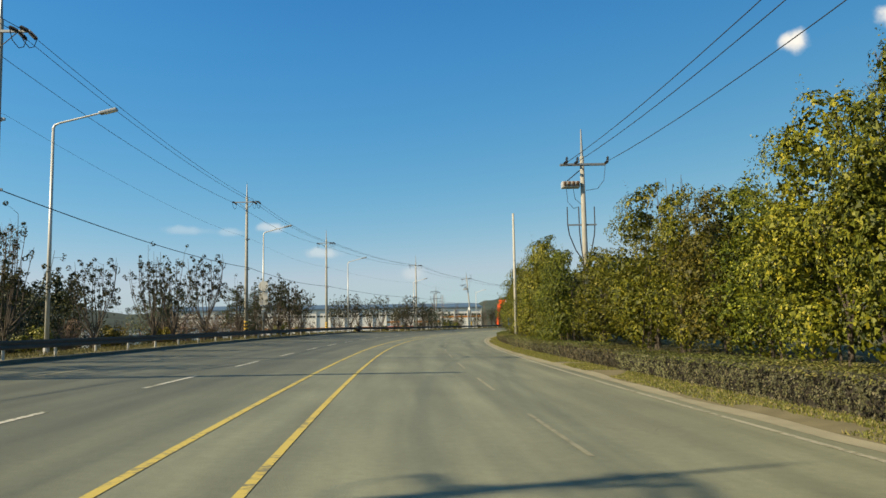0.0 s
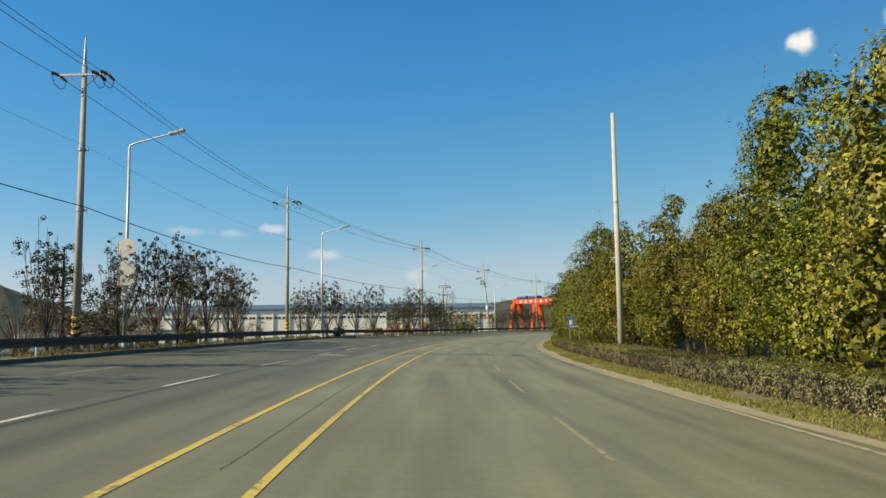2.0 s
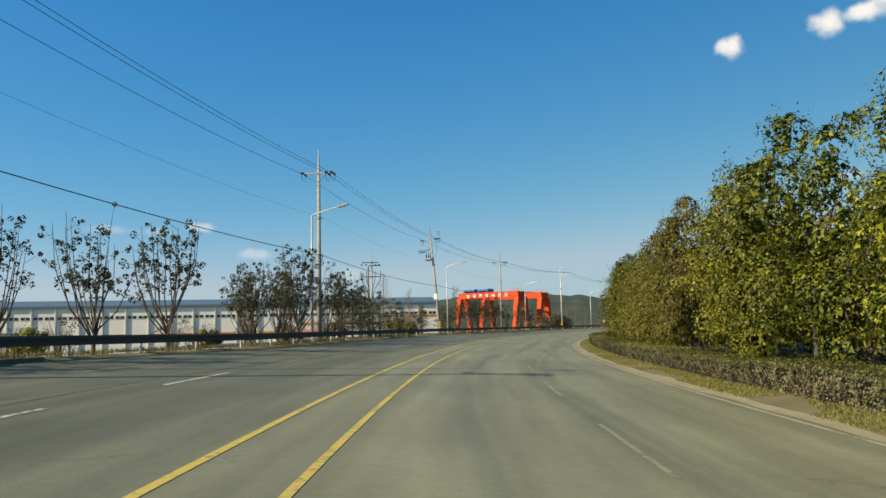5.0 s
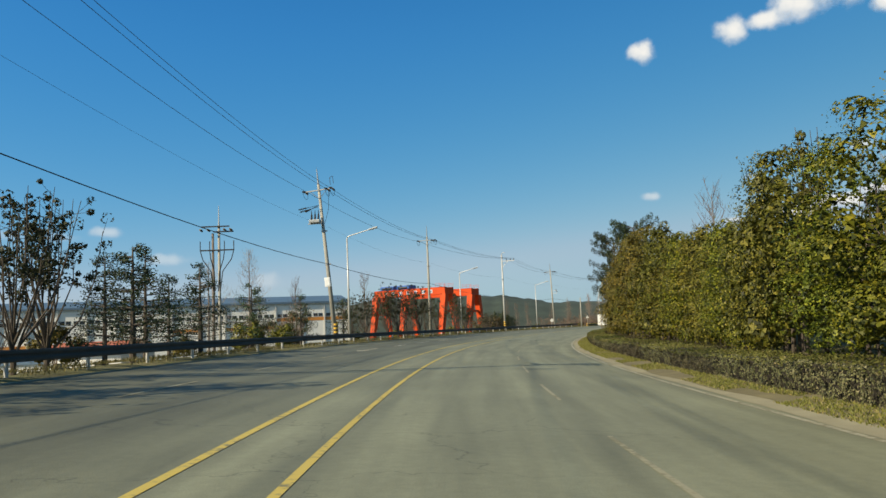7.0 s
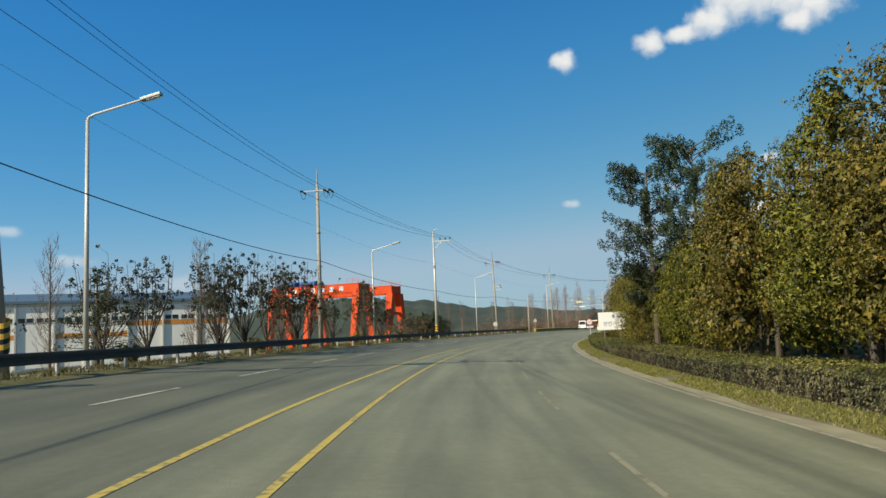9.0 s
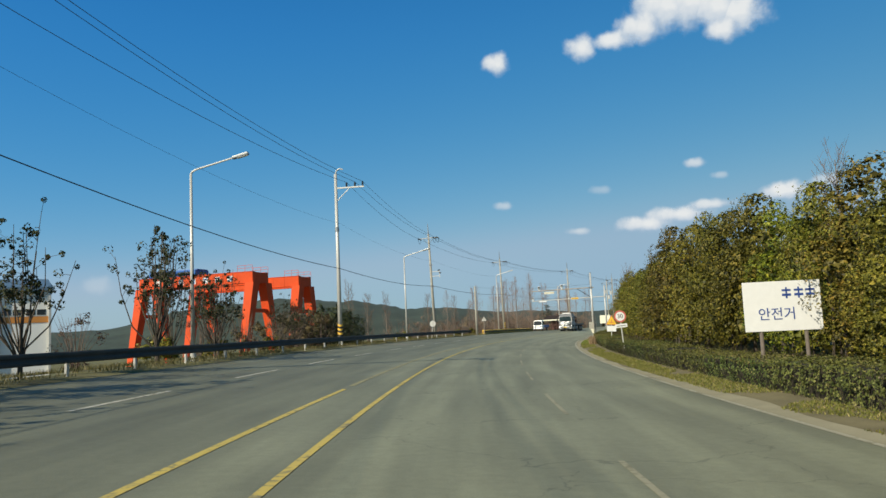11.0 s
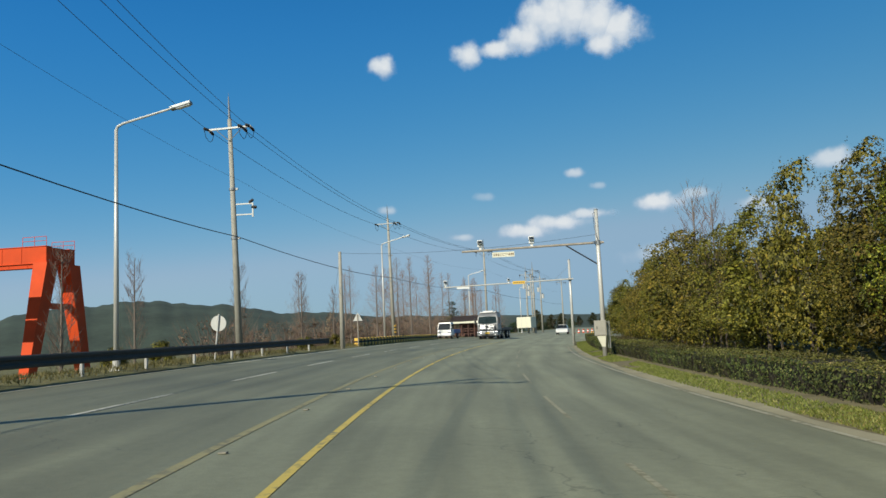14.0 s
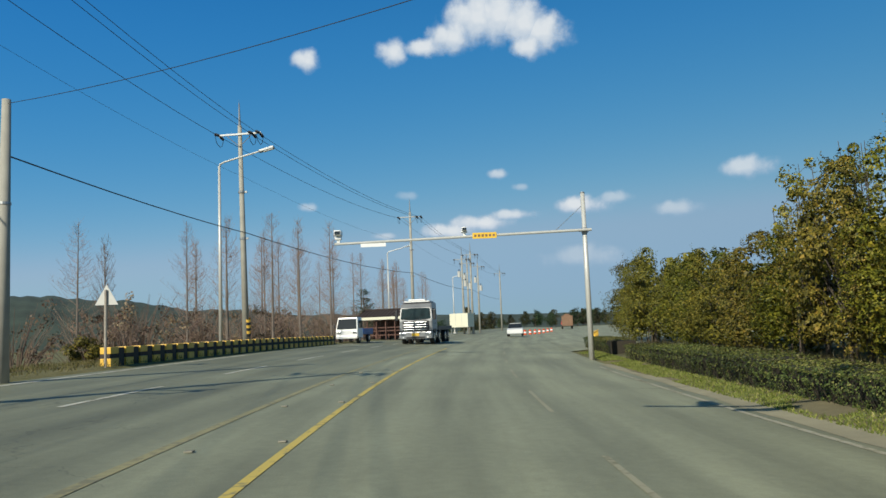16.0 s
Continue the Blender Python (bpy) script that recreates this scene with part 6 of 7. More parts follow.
def twin_pole(x, y, z0, top):
    t = thing("utility_pole", "twin dark utility poles with cross arms and cable risers", "utility pole", "utility poles along the road", pose(x, y, z0, 0, 0, -8))
    h = top - z0
    for px in (-0.28, 0.18):
        bm = bmesh.new(); tube(bm, (px, 0, 0), (px, 0, h - (0 if px > 0 else 0.6)), 0.14, 0.09, 12); part("pole", bm, CONCRETE if px > 0 else GREYBARK, t, smooth=True)
    for z, a, b in ((h - 0.1, -1.1, 1.0), (h - 0.5, -0.2, 1.3), (h - 1.9, -1.2, 1.3)):
        bm = bmesh.new(); box(bm, a, b, -0.17, -0.1, z - 0.05, z + 0.05); part("cross_arm", bm, DARK, t)
    bm = bmesh.new(); tube(bm, (0.18, 0, h), (0.18, 0, h + 1.5), 0.06, 0.02, 8); part("top_rod", bm, STEEL, t)
    for ax in (-1.0, -0.45, 0.75, 1.2):
        bm = bmesh.new(); insulator(bm, (ax, -0.14, h - 0.45), (ax - 0.1, -0.6, h - 0.35)); part("insulator", bm, DARK, t)
    for ax in (-1.2, -0.5, 0.6, 1.3):
        bm = bmesh.new(); bent(bm, [(ax, -0.1, h - 1.2), (ax, -0.1, h - 1.9), (ax * 0.85, -0.1, h - 2.6), (ax * 0.35, -0.1, h - 3.5), (ax * 0.2, -0.1, h - 5)], 0.035, seg=6); part("riser_cable", bm, CABLE, t)
    return t


twin_pole(-2.0, 188.0, -3.2, 9.9)


# ---- camera gantries over the road ----
def gantry_pole(base, top, arm_root, arm_end, cams, label, board, board_at, arm_mat, strut):
    """A pole beside the road with one long arm over the lanes."""
    bx, by, bz = base
    t = thing("camera_gantry", label, "camera gantry", "camera gantries", None)
    t.location = base
    r, e = Vector(arm_root) - t.location, Vector(arm_end) - t.location
    bm = bmesh.new(); tube(bm, (0, 0, -0.2), (0, 0, top - bz), 0.125, 0.095, 16); part("pole", bm, LAMP, t, smooth=True)
    bm = bmesh.new(); tube(bm, (0, 0, top - bz), (0, 0, top - bz + 0.06), 0.11, 0.08, 16); part("cap", bm, STEEL, t)
    ext = r + (r - e).normalized() * 0.3
    bm = bmesh.new(); tube(bm, ext, e, 0.062, 0.055, 10); part("arm", bm, arm_mat, t)
    bm = bmesh.new(); tube(bm, (0, 0, r.z - 0.12), (0, 0, r.z + 0.12), 0.135, 0.135, 14); box(bm, -0.3, 0.2, -0.06, 0.06, r.z - 0.06, r.z + 0.06); part("clamp", bm, STEEL, t)
    if strut:
        q = r.lerp(e, 0.24)
        bm = bmesh.new(); tube(bm, q, (0, 0, r.z - 1.15), 0.035, seg=8); part("strut", bm, DARK, t)
        bm = bmesh.new(); bent(bm, [(-0.05, -0.1, r.z), (-0.25, -0.1, r.z + 0.7), (-0.3, -0.1, top - bz - 0.2), (-0.1, 0, top - bz - 0.1)], 0.012, seg=5); part("cable", bm, CABLE, t)
    d = (e - r).normalized(); rz = math.atan2(d.y, d.x)
    for u, size in cams:
        c = r.lerp(e, u)
        m = Matrix.Translation(c) @ Matrix.Rotation(rz, 4, "Z")
        bm = bmesh.new(); box(bm, -0.06, 0.06, -0.06, 0.06, 0.03, 0.2, m); box(bm, -0.14, 0.14, -0.14, 0.14, 0.18, 0.44 * size, m, 0.03); cm = part("camera_mount", bm, SIGNWHITE, t)
        bm = bmesh.new(); box(bm, -0.19 * size, 0.19 * size, -0.28, 0.32, 0.44 * size, 0.72 * size, m, 0.04); part("camera_housing", bm, SIGNWHITE, cm)
        bm = bmesh.new(); box(bm, -0.15 * size, 0.15 * size, 0.322, 0.335, 0.48 * size, 0.66 * size, m); part("camera_window", bm, GLASSDARK, cm)
    return t, r, e, rz


*_, rz1 = gantry_pole((73.0, 275.5, -0.05), 7.2, (73.0, 275.5, 5.52), (67.45, 279.75, 5.44), ((0.86, 0.72), (0.48, 0.76)),
                              "grey pole with rusty arm carrying two surveillance cameras", None, None, WORNSTEEL, True)


def text_mesh(body, size, material):
    cu = bpy.data.curves.new("lettering", "FONT")
    cu.body, cu.size, cu.align_x, cu.align_y, cu.extrude = body, size, "CENTER", "CENTER", 0.003
    cu.materials.append(material)
    return cu


BROWN = mat("brown_lettering", (0.16, 0.08, 0.04), 0.6, vary=0.05)
CREAM = mat("cream_sign_sheet", (0.68, 0.66, 0.52), 0.5, vary=0.06)
NAVY = mat("navy_lettering", (0.02, 0.06, 0.25), 0.6, vary=0.05)

mid = (Vector((68.62, 278.64, 5.18)) + Vector((69.52, 277.99, 5.16))) / 2
t = thing("hanging_sign", "cream sign with brown lettering hung from the rusty arm", "sign", m=pose(mid.x, mid.y, mid.z, 90, 0, math.degrees(rz1) + 180))
bm = bmesh.new(); box(bm, -0.57, 0.57, -0.13, 0.13, -0.015, 0.015); part("panel", bm, CREAM, t)
o = new("lettering", text_mesh("CCTV", 0.19, BROWN)); o.parent = t; o.location = (0.06, -0.01, 0.018)
for x in (-0.47, -0.36, -0.25, 0.32, 0.42, 0.51):
    bm = bmesh.new()
    for dy in (-0.05, 0.0, 0.05):
        box(bm, x - 0.04, x + 0.04, dy - 0.012, dy + 0.012, 0.016, 0.02)
    box(bm, x - 0.01, x + 0.01, -0.06, 0.06, 0.016, 0.02); part("bar", bm, BROWN, t)
for x in (-0.35, 0.35):
    bm = bmesh.new(); tube(bm, (x, 0.12, 0), (x, 0.26, 0), 0.012, seg=5); part("hanger", bm, STEEL, t)

g2, r2v, e2v, rz2 = gantry_pole((89.4, 297.6, -0.1), 7.0, (89.2, 297.4, 5.34), (80.5, 304.0, 5.15), ((0.985, 0.8), (0.48, 0.55)),
                              "slim pale steel gantry with cameras and an amber sign", None, None, LAMP, False)
for u, w, h, mt, lb in ((0.40, 1.05, 0.26, SIGNYELLOW, "amber sign on the gantry arm"), (0.845, 1.1, 0.16, SIGNWHITE, "narrow white sign below the gantry arm")):
    c = Vector((89.2, 297.4, 5.34)).lerp(Vector((80.5, 304.0, 5.15)), u)
    t = thing("gantry_sign", lb, "sign", m=pose(c.x, c.y, c.z - (0.0 if u < 0.5 else 0.14), 90, 0, math.degrees(rz2) + 180))
    bm = bmesh.new(); box(bm, -w / 2, w / 2, -h / 2, h / 2, 0.065, 0.09, None, 0.005); part("panel", bm, mt, t)
    if u < 0.5:
        for i in range(6):
            bm = bmesh.new(); x = -0.4 + 0.16 * i; box(bm, x - 0.05, x + 0.05, -0.05, 0.05, 0.091, 0.095); part("bar", bm, RUST, t)
bm = bmesh.new(); tube(bm, Vector((0, 0, 6.6)), Vector(r2v).lerp(e2v, 0.12), 0.012, seg=5); part("stay", bm, STEEL, g2)

# cabinet on the first gantry pole
t = thing("control_cabinet", "grey control cabinet on a white bracket beside the pole", "cabinet", m=put(293.9, 6.3, 0.42))
t.scale = (0.8, 0.8, 0.85)
bm = bmesh.new(); box(bm, -0.42, 0.30, -0.25, 0.2, 0.75, 1.65, None, 0.03); cb = part("housing", bm, CONCRETE, t)
bm = bmesh.new(); box(bm, -0.36, 0.24, -0.272, -0.254, 0.8, 1.6, None, 0.004); dr = part("door", bm, CONCRETE, cb)
bm = bmesh.new(); box(bm, -0.3, -0.26, -0.295, -0.274, 1.15, 1.3); part("handle", bm, DARK, dr)
bm = bmesh.new()
v = [bm.verts.new(q) for q in ((-0.3, -0.2, 0.74), (0.25, -0.2, 0.74), (0.2, -0.12, 0.1), (0.0, -0.12, 0.1), (-0.3, 0.15, 0.74), (0.25, 0.15, 0.74), (0.2, 0.1, 0.1), (0.0, 0.1, 0.1))]
for f in ((0, 1, 2, 3), (4, 7, 6, 5), (0, 4, 5, 1), (1, 5, 6, 2), (2, 6, 7, 3), (3, 7, 4, 0)):
    bm.faces.new([v[i] for i in f])
part("bracket", bm, CREAM, t)
for x in (0.42, 0.54):
    bm = bmesh.new(); tube(bm, (x, 0.2, 0), (x, 0.2, 1.6), 0.04, seg=8); part("conduit", bm, STEEL, t)


# ---- road signs ----
def sign_post(t, h, r=0.03, x=0.0, material=None, z0=-0.1, y=0.04):
    bm = bmesh.new(); tube(bm, (x, y, z0), (x, y, h), r, r, 10); part("post", bm, material or LAMP, t)


def disc(r, y0, y1, seg=32, z=0.0):
    bm = bmesh.new(); tube(bm, (0, y0, z), (0, y1, z), r, r, seg)
    return bm


p = spot(242.1, 7.2)
t = thing("speed_limit_sign", "round white speed limit sign with red rim, slightly tilted", "road sign", m=pose(p.x, p.y, p.z, 0, -4, turn(242.1) + 4))
zc = 1.70 - p.z
sign_post(t, zc + 0.1)
part("rim", disc(0.30, 0.0, -0.012, z=zc), FADEDRED, t)
part("face", disc(0.225, -0.0125, -0.017, z=zc), SIGNWHITE, t)
o = new("lettering", text_mesh("30", 0.30, BLACK)); o.parent = t; o.matrix_basis = pose(0, -0.022, zc, 90, 0, 0)
bm = bmesh.new(); box(bm, -0.3, 0.3, -0.014, 0.0, zc - 0.56, zc - 0.38, None, 0.004); pl = part("plate", bm, SIGNWHITE, t)
bm = bmesh.new(); box(bm, -0.22, 0.22, -0.019, -0.0145, zc - 0.49, zc - 0.46); part("bar", bm, DARK, pl)

p = spot(255.8, 7.8)
t = thing("warning_sign", "amber triangular warning sign with red rim and white plate", "road sign", m=pose(p.x, p.y, p.z, 0, 3, turn(255.8)))
zc = 1.47 - p.z
sign_post(t, zc)


def triangle(r, y0, y1, zc):
    bm = bmesh.new()
    pts = [(r * math.sin(2 * math.pi * i / 3), r * math.cos(2 * math.pi * i / 3)) for i in range(3)]
    a = [bm.verts.new((x, y0, zc + z)) for x, z in pts]; b = [bm.verts.new((x, y1, zc + z)) for x, z in pts]
    bm.faces.new(a); bm.faces.new(b[::-1])
    for i in range(3):
        bm.faces.new((a[i], b[i], b[(i + 1) % 3], a[(i + 1) % 3]))
    bmesh.ops.recalc_face_normals(bm, faces=bm.faces)
    return bm


part("rim", triangle(0.43, 0.0, -0.012, zc), FADEDRED, t)
part("face", triangle(0.38, -0.0125, -0.017, zc), SIGNYELLOW, t)
bm = bmesh.new(); box(bm, -0.15, 0.15, -0.022, -0.0175, zc - 0.1, zc - 0.04); box(bm, -0.04, 0.04, -0.022, -0.0175, zc - 0.04, zc + 0.1); part("symbol", bm, ORANGEBAND, t)
bm = bmesh.new(); box(bm, -0.3, 0.3, -0.014, 0.0, zc - 0.66, zc - 0.28, None, 0.004); part("plate", bm, SIGNWHITE, t)

# white safety board
p = spot(222.6, 8.25)
t = thing("safety_board", "large white board with navy lettering on grey posts", "sign", m=pose(p.x, p.y, p.z, 0, 0, turn(222.6) - 2))
for x in (-0.55, 0.55):
    sign_post(t, 1.5, 0.05, x, GREYBARK)
bm = bmesh.new(); box(bm, -0.95, 0.95, -0.03, 0.0, 1.15, 2.4, None, 0.006); bd = part("panel", bm, SIGNWHITE, t)
o = new("lettering", text_mesh("\uc548\uc804\uac70", 0.34, NAVY)); o.parent = t; o.matrix_basis = pose(-0.15, -0.036, 1.56, 90, 0, 0)
for x in (0.12, 0.42, 0.7):
    bm = bmesh.new(); box(bm, x - 0.11, x + 0.11, -0.036, -0.031, 2.02, 2.08); box(bm, x - 0.11, x + 0.11, -0.036, -0.031, 2.14, 2.19); box(bm, x - 0.02, x + 0.02, -0.036, -0.031, 1.96, 2.24); part("bar", bm, NAVY, bd)

# blue sign among the leaves
p = spot(101.5, 9.15)
t = thing("direction_sign", "blue sign half hidden by leaves on two grey posts", "sign", m=pose(p.x, p.y, p.z, 0, 0, turn(101.5)))
for x in (-0.95, -0.2):
    sign_post(t, 1.6, 0.07, x, GREYBARK)
bm = bmesh.new(); box(bm, -1.15, -0.1, -0.04, 0.0, 1.4, 2.4, None, 0.006); bd = part("panel", bm, BLUE, t)
bm = bmesh.new(); box(bm, -0.95, -0.25, -0.046, -0.041, 1.48, 1.58); part("bar", bm, SIGNWHITE, bd)
bm = bmesh.new(); box(bm, -1.0, -0.75, -0.046, -0.041, 1.7, 2.05); part("bar", bm, SIGNWHITE, bd)

# signs seen from behind on the far side
p = Vector((54.65, 279.55, 0.62))
t = thing("round_sign", "round road sign seen from its pale grey back", "road sign", m=pose(p.x, p.y, p.z, 0, 6, turn(286.5)))
sign_post(t, 1.95, 0.035, y=-0.045)
part("plate", disc(0.34, 0.0, 0.014, z=1.55), LAMP, t)
p = Vector((70.1, 299.3, 0.6))
t = thing("triangular_sign", "triangular road sign seen from its pale grey back", "road sign", m=pose(p.x, p.y, p.z, 0, 0, turn(311)))
sign_post(t, 2.3, 0.04, material=WORNSTEEL, y=-0.05)
part("plate", triangle(0.42, 0.0, 0.014, 2.05), LAMP, t)
# round signs and box on the first lamp
p = Vector((-17.15, 73.3, 4.6))
t = thing("lamp_signs", "pale round sign backs and box strapped to a lamp", "road sign", m=pose(p.x, p.y, p.z, 0, 0, turn(72.8)))
part("round_plate", disc(0.48, -0.12, -0.135, z=0.9), LAMP, t)
bm = bmesh.new(); box(bm, -0.42, 0.42, -0.135, -0.12, -0.9, 0.3, None, 0.01); part("square_plate", bm, LAMP, t)
bm = bmesh.new(); box(bm, -0.2, 0.2, -0.15, -0.10, -1.6, -1.2, None, 0.01); part("small_plate", bm, SIGNWHITE, t)


# ---- black and yellow barrier at the end of the rail ----
def barrier_mesh(name, x0, x1, y0, y1, z0, z1, material):
    bm = bmesh.new(); box(bm, x0, x1, y0, y1, z0, z1, None, 0.015)
    return mesh_of(name, bm, material)


DARKBROWN = mat("black_paint_and_shadow_band", (0.045, 0.034, 0.028), 0.8, vary=0.35, scale=3)
bar = thing("hazard_barrier", "low concrete barrier in worn yellow and black blocks", "barrier")
# posts are painted black; middle_block colours in the shadow band across each yellow block
PIECES = (("cap_block", -0.30, 0.05, -0.345, 0.195, 0.34, 0.55, HAZARD), ("middle_block", -0.30, 0.02, -0.345, 0.195, 0.205, 0.335, DARKBROWN), ("foot_block", -0.30, 0.05, -0.345, 0.195, -0.08, 0.20, HAZARD),
          ("post_block", -0.30, 0.02, 0.205, 0.645, -0.08, 0.53, DARKBROWN))
BLOCKS = [barrier_mesh(*row) for row in PIECES]
for i in range(31):
    m = put(311.9 + 1.0 * i, -10.45 + 0.012 * i, 0)
    for me in BLOCKS:
        o = new("block", me)
        o.parent = bar
        o.matrix_basis = m


# ---- vehicles ----
def wheel(parent, x, y, r, w, material=None):
    bm = bmesh.new(); tube(bm, (x - w / 2, y, r), (x + w / 2, y, r), r, r, 20)
    wh = part("wheel", bm, RUBBER, parent)
    for sx in (-1, 1):
        bm = bmesh.new(); tube(bm, (x + sx * w / 2, y, r), (x + sx * (w / 2 + 0.012), y, r), r * 0.6, r * 0.55, 16); part("rim", bm, CHROME, wh)
    return wh


def profile_body(bm, pts, w0, w1=None, taper_z=1e9):
    """A body from a side outline (y, z), w0 wide, narrower above taper_z."""
    w1 = w0 if w1 is None else w1
    left, right = [], []
    for y, z in pts:
        w = w1 if z > taper_z else w0
        left.append(bm.verts.new((-w / 2, y, z))); right.append(bm.verts.new((w / 2, y, z)))
    bm.faces.new(left); bm.faces.new(right[::-1])
    for i in range(len(pts)):
        j = (i + 1) % len(pts)
        bm.faces.new((left[i], right[i], right[j], left[j]))
    bmesh.ops.recalc_face_normals(bm, faces=bm.faces)
    bmesh.ops.bevel(bm, geom=list(bm.edges), offset=0.05, segments=2, affect="EDGES")


def small_truck(m):
    """Cab-over pickup, front towards -y."""
    t = thing("pickup_truck", "small white cab-over pickup truck parked at the roadside", "pickup truck", m=m)
    bm = bmesh.new(); profile_body(bm, ((0, 0.4), (0, 1.0), (0.35, 1.92), (1.6, 1.95), (1.65, 0.4)), 1.7, 1.5, 1.5); part("cab", bm, CARWHITE, t)
    bm = bmesh.new()
    v = [bm.verts.new(q) for q in ((-0.76, 0.0, 1.08), (0.76, 0.0, 1.08), (0.68, 0.285, 1.82), (-0.68, 0.285, 1.82))]
    bm.faces.new(v); bmesh.ops.translate(bm, vec=(0, -0.015, 0), verts=bm.verts); part("windscreen", bm, GLASSDARK, t)
    for sx in (-1, 1):
        bm = bmesh.new(); box(bm, sx * 0.835 - 0.02, sx * 0.835 + 0.02, 0.45, 1.35, 1.12, 1.7, None, 0.01); part("side_window", bm, GLASSDARK, t)
        bm = bmesh.new(); box(bm, sx * 0.62 - 0.16, sx * 0.62 + 0.16, -0.03, 0.02, 0.72, 0.92, None, 0.02); part("headlight", bm, CHROME, t)
        bm = bmesh.new(); box(bm, sx * 0.98 - 0.07, sx * 0.98 + 0.07, 0.12, 0.2, 1.15, 1.45, None, 0.02); part("mirror", bm, DARK, t)
    bm = bmesh.new(); box(bm, -0.82, 0.82, -0.06, 0.05, 0.36, 0.58, None, 0.03); part("bumper", bm, CARWHITE, t)
    bm = bmesh.new(); box(bm, -0.26, 0.26, -0.075, -0.062, 0.42, 0.53); part("number_plate", bm, SIGNWHITE, t)
    bm = bmesh.new(); box(bm, -0.8, 0.8, 1.72, 4.7, 0.62, 0.72); part("bed", bm, BLUE, t)
    for sx in (-1, 1):
        bm = bmesh.new(); box(bm, sx * 0.82 - 0.02, sx * 0.82 + 0.02, 1.72, 4.7, 0.72, 1.08); part("side_board", bm, BLUE, t)
        for y in (0.75, 3.6):
            wheel(t, sx * 0.7, y, 0.33, 0.2)
    bm = bmesh.new(); box(bm, -0.8, 0.8, 4.68, 4.72, 0.72, 1.08); part("tail_board", bm, BLUE, t)
    return t


small_truck(put(345.0, -9.75, 0.0, -4))


def big_truck(m):
    """Cab-over flatbed truck, front towards -y."""
    t = thing("flatbed_truck", "large silver flatbed truck with chrome grille", "truck", m=m)
    CHROMEBAR = mat("dull_chrome", (0.36, 0.37, 0.38), 0.3, 0.6, vary=0.1, bump=0)
    silver = mat("silver_truck_paint", (0.22, 0.225, 0.23), 0.35, 0.2, vary=0.05, bump=0)
    bm = bmesh.new(); profile_body(bm, ((0.02, 0.95), (0, 1.75), (0.16, 2.62), (0.42, 2.95), (0.9, 3.05), (2.15, 3.05), (2.15, 0.95)), 2.45, 2.28, 2.5); cab = part("cab", bm, silver, t)
    bm = bmesh.new()
    v = [bm.verts.new(q) for q in ((-1.12, -0.01, 1.86), (-0.4, -0.07, 1.80), (0.4, -0.07, 1.80), (1.12, -0.01, 1.86), (1.04, 0.13, 2.6), (0.4, 0.08, 2.64), (-0.4, 0.08, 2.64), (-1.04, 0.13, 2.6))]
    for f in ((0, 1, 6, 7), (1, 2, 5, 6), (2, 3, 4, 5)):
        bm.faces.new([v[k] for k in f])
    bmesh.ops.solidify(bm, geom=bm.faces[:], thickness=0.03)
    part("windscreen", bm, mat("tinted_glass", (0.035, 0.06, 0.062), 0.1, vary=0.2, scale=1.5, bump=0), t)
    for sx in (-0.45, 0.45):
        bm = bmesh.new(); tube(bm, (sx - 0.4, -0.10, 1.84), (sx + 0.25, -0.05, 2.2), 0.015, seg=5); part("wiper", bm, DARK, t)
    bm = bmesh.new(); box(bm, -1.12, 1.12, -0.12, 0.22, 2.66, 2.78, pose(0, 0, 0, -12, 0, 0), 0.03); part("sun_visor", bm, DARK, t)
    bm = bmesh.new(); box(bm, -1.0, 1.0, 0.55, 1.9, 3.04, 3.16, None, 0.05); part("roof_panel", bm, silver, t)
    bm = bmesh.new(); box(bm, -0.62, 0.62, 0.6, 0.85, 3.17, 3.30, None, 0.04); part("light_bar", bm, SIGNWHITE, t)
    bm = bmesh.new(); box(bm, -0.98, 0.98, -0.05, 0.0, 0.98, 1.72, None, 0.02); part("grille_panel", bm, DARK, t)
    for i in range(4):
        bm = bmesh.new(); z = 1.03 + 0.175 * i; w = 0.93 - 0.05 * abs(i - 1.5)
        box(bm, -w, w, -0.12, -0.03, z, z + 0.075, None, 0.025); part("grille_bar", bm, CHROMEBAR, t)
    bm = bmesh.new(); tube(bm, (0, -0.13, 1.42), (0, -0.15, 1.42), 0.11, 0.10, 18); part("badge", bm, CHROME, t)
    bm = bmesh.new(); box(bm, -1.23, 1.23, -0.2, 0.3, 0.40, 0.92, None, 0.07); bp = part("bumper", bm, silver, t)
    bm = bmesh.new(); box(bm, -0.7, 0.7, -0.215, -0.19, 0.44, 0.56, None, 0.01); part("lower_intake", bm, DARK, bp)
    bm = bmesh.new(); box(bm, -0.27, 0.27, -0.235, -0.205, 0.60, 0.80, None, 0.005); part("number_plate", bm, SIGNYELLOW, bp)
    for sx in (-1, 1):
        bm = bmesh.new(); box(bm, sx * 0.95 - 0.24, sx * 0.95 + 0.24, -0.225, -0.16, 0.66, 0.86, pose(0, 0, 0, 0, 0, 0), 0.03); part("headlight", bm, CHROME, bp)
        bm = bmesh.new(); tube(bm, (sx * 0.9, -0.215, 0.52), (sx * 0.9, -0.19, 0.52), 0.07, seg=12); part("fog_lamp", bm, SIGNWHITE, bp)
        bm = bmesh.new(); box(bm, sx * 1.42 - 0.10, sx * 1.42 + 0.10, -0.12, 0.06, 1.75, 2.5, None, 0.04); mr = part("mirror", bm, DARK, t)
        bm = bmesh.new(); bent(bm, [(sx * 1.18, 0.2, 2.55), (sx * 1.4, -0.02, 2.55), (sx * 1.4, -0.02, 2.4)], 0.025, seg=6); part("mirror_arm", bm, DARK, mr)
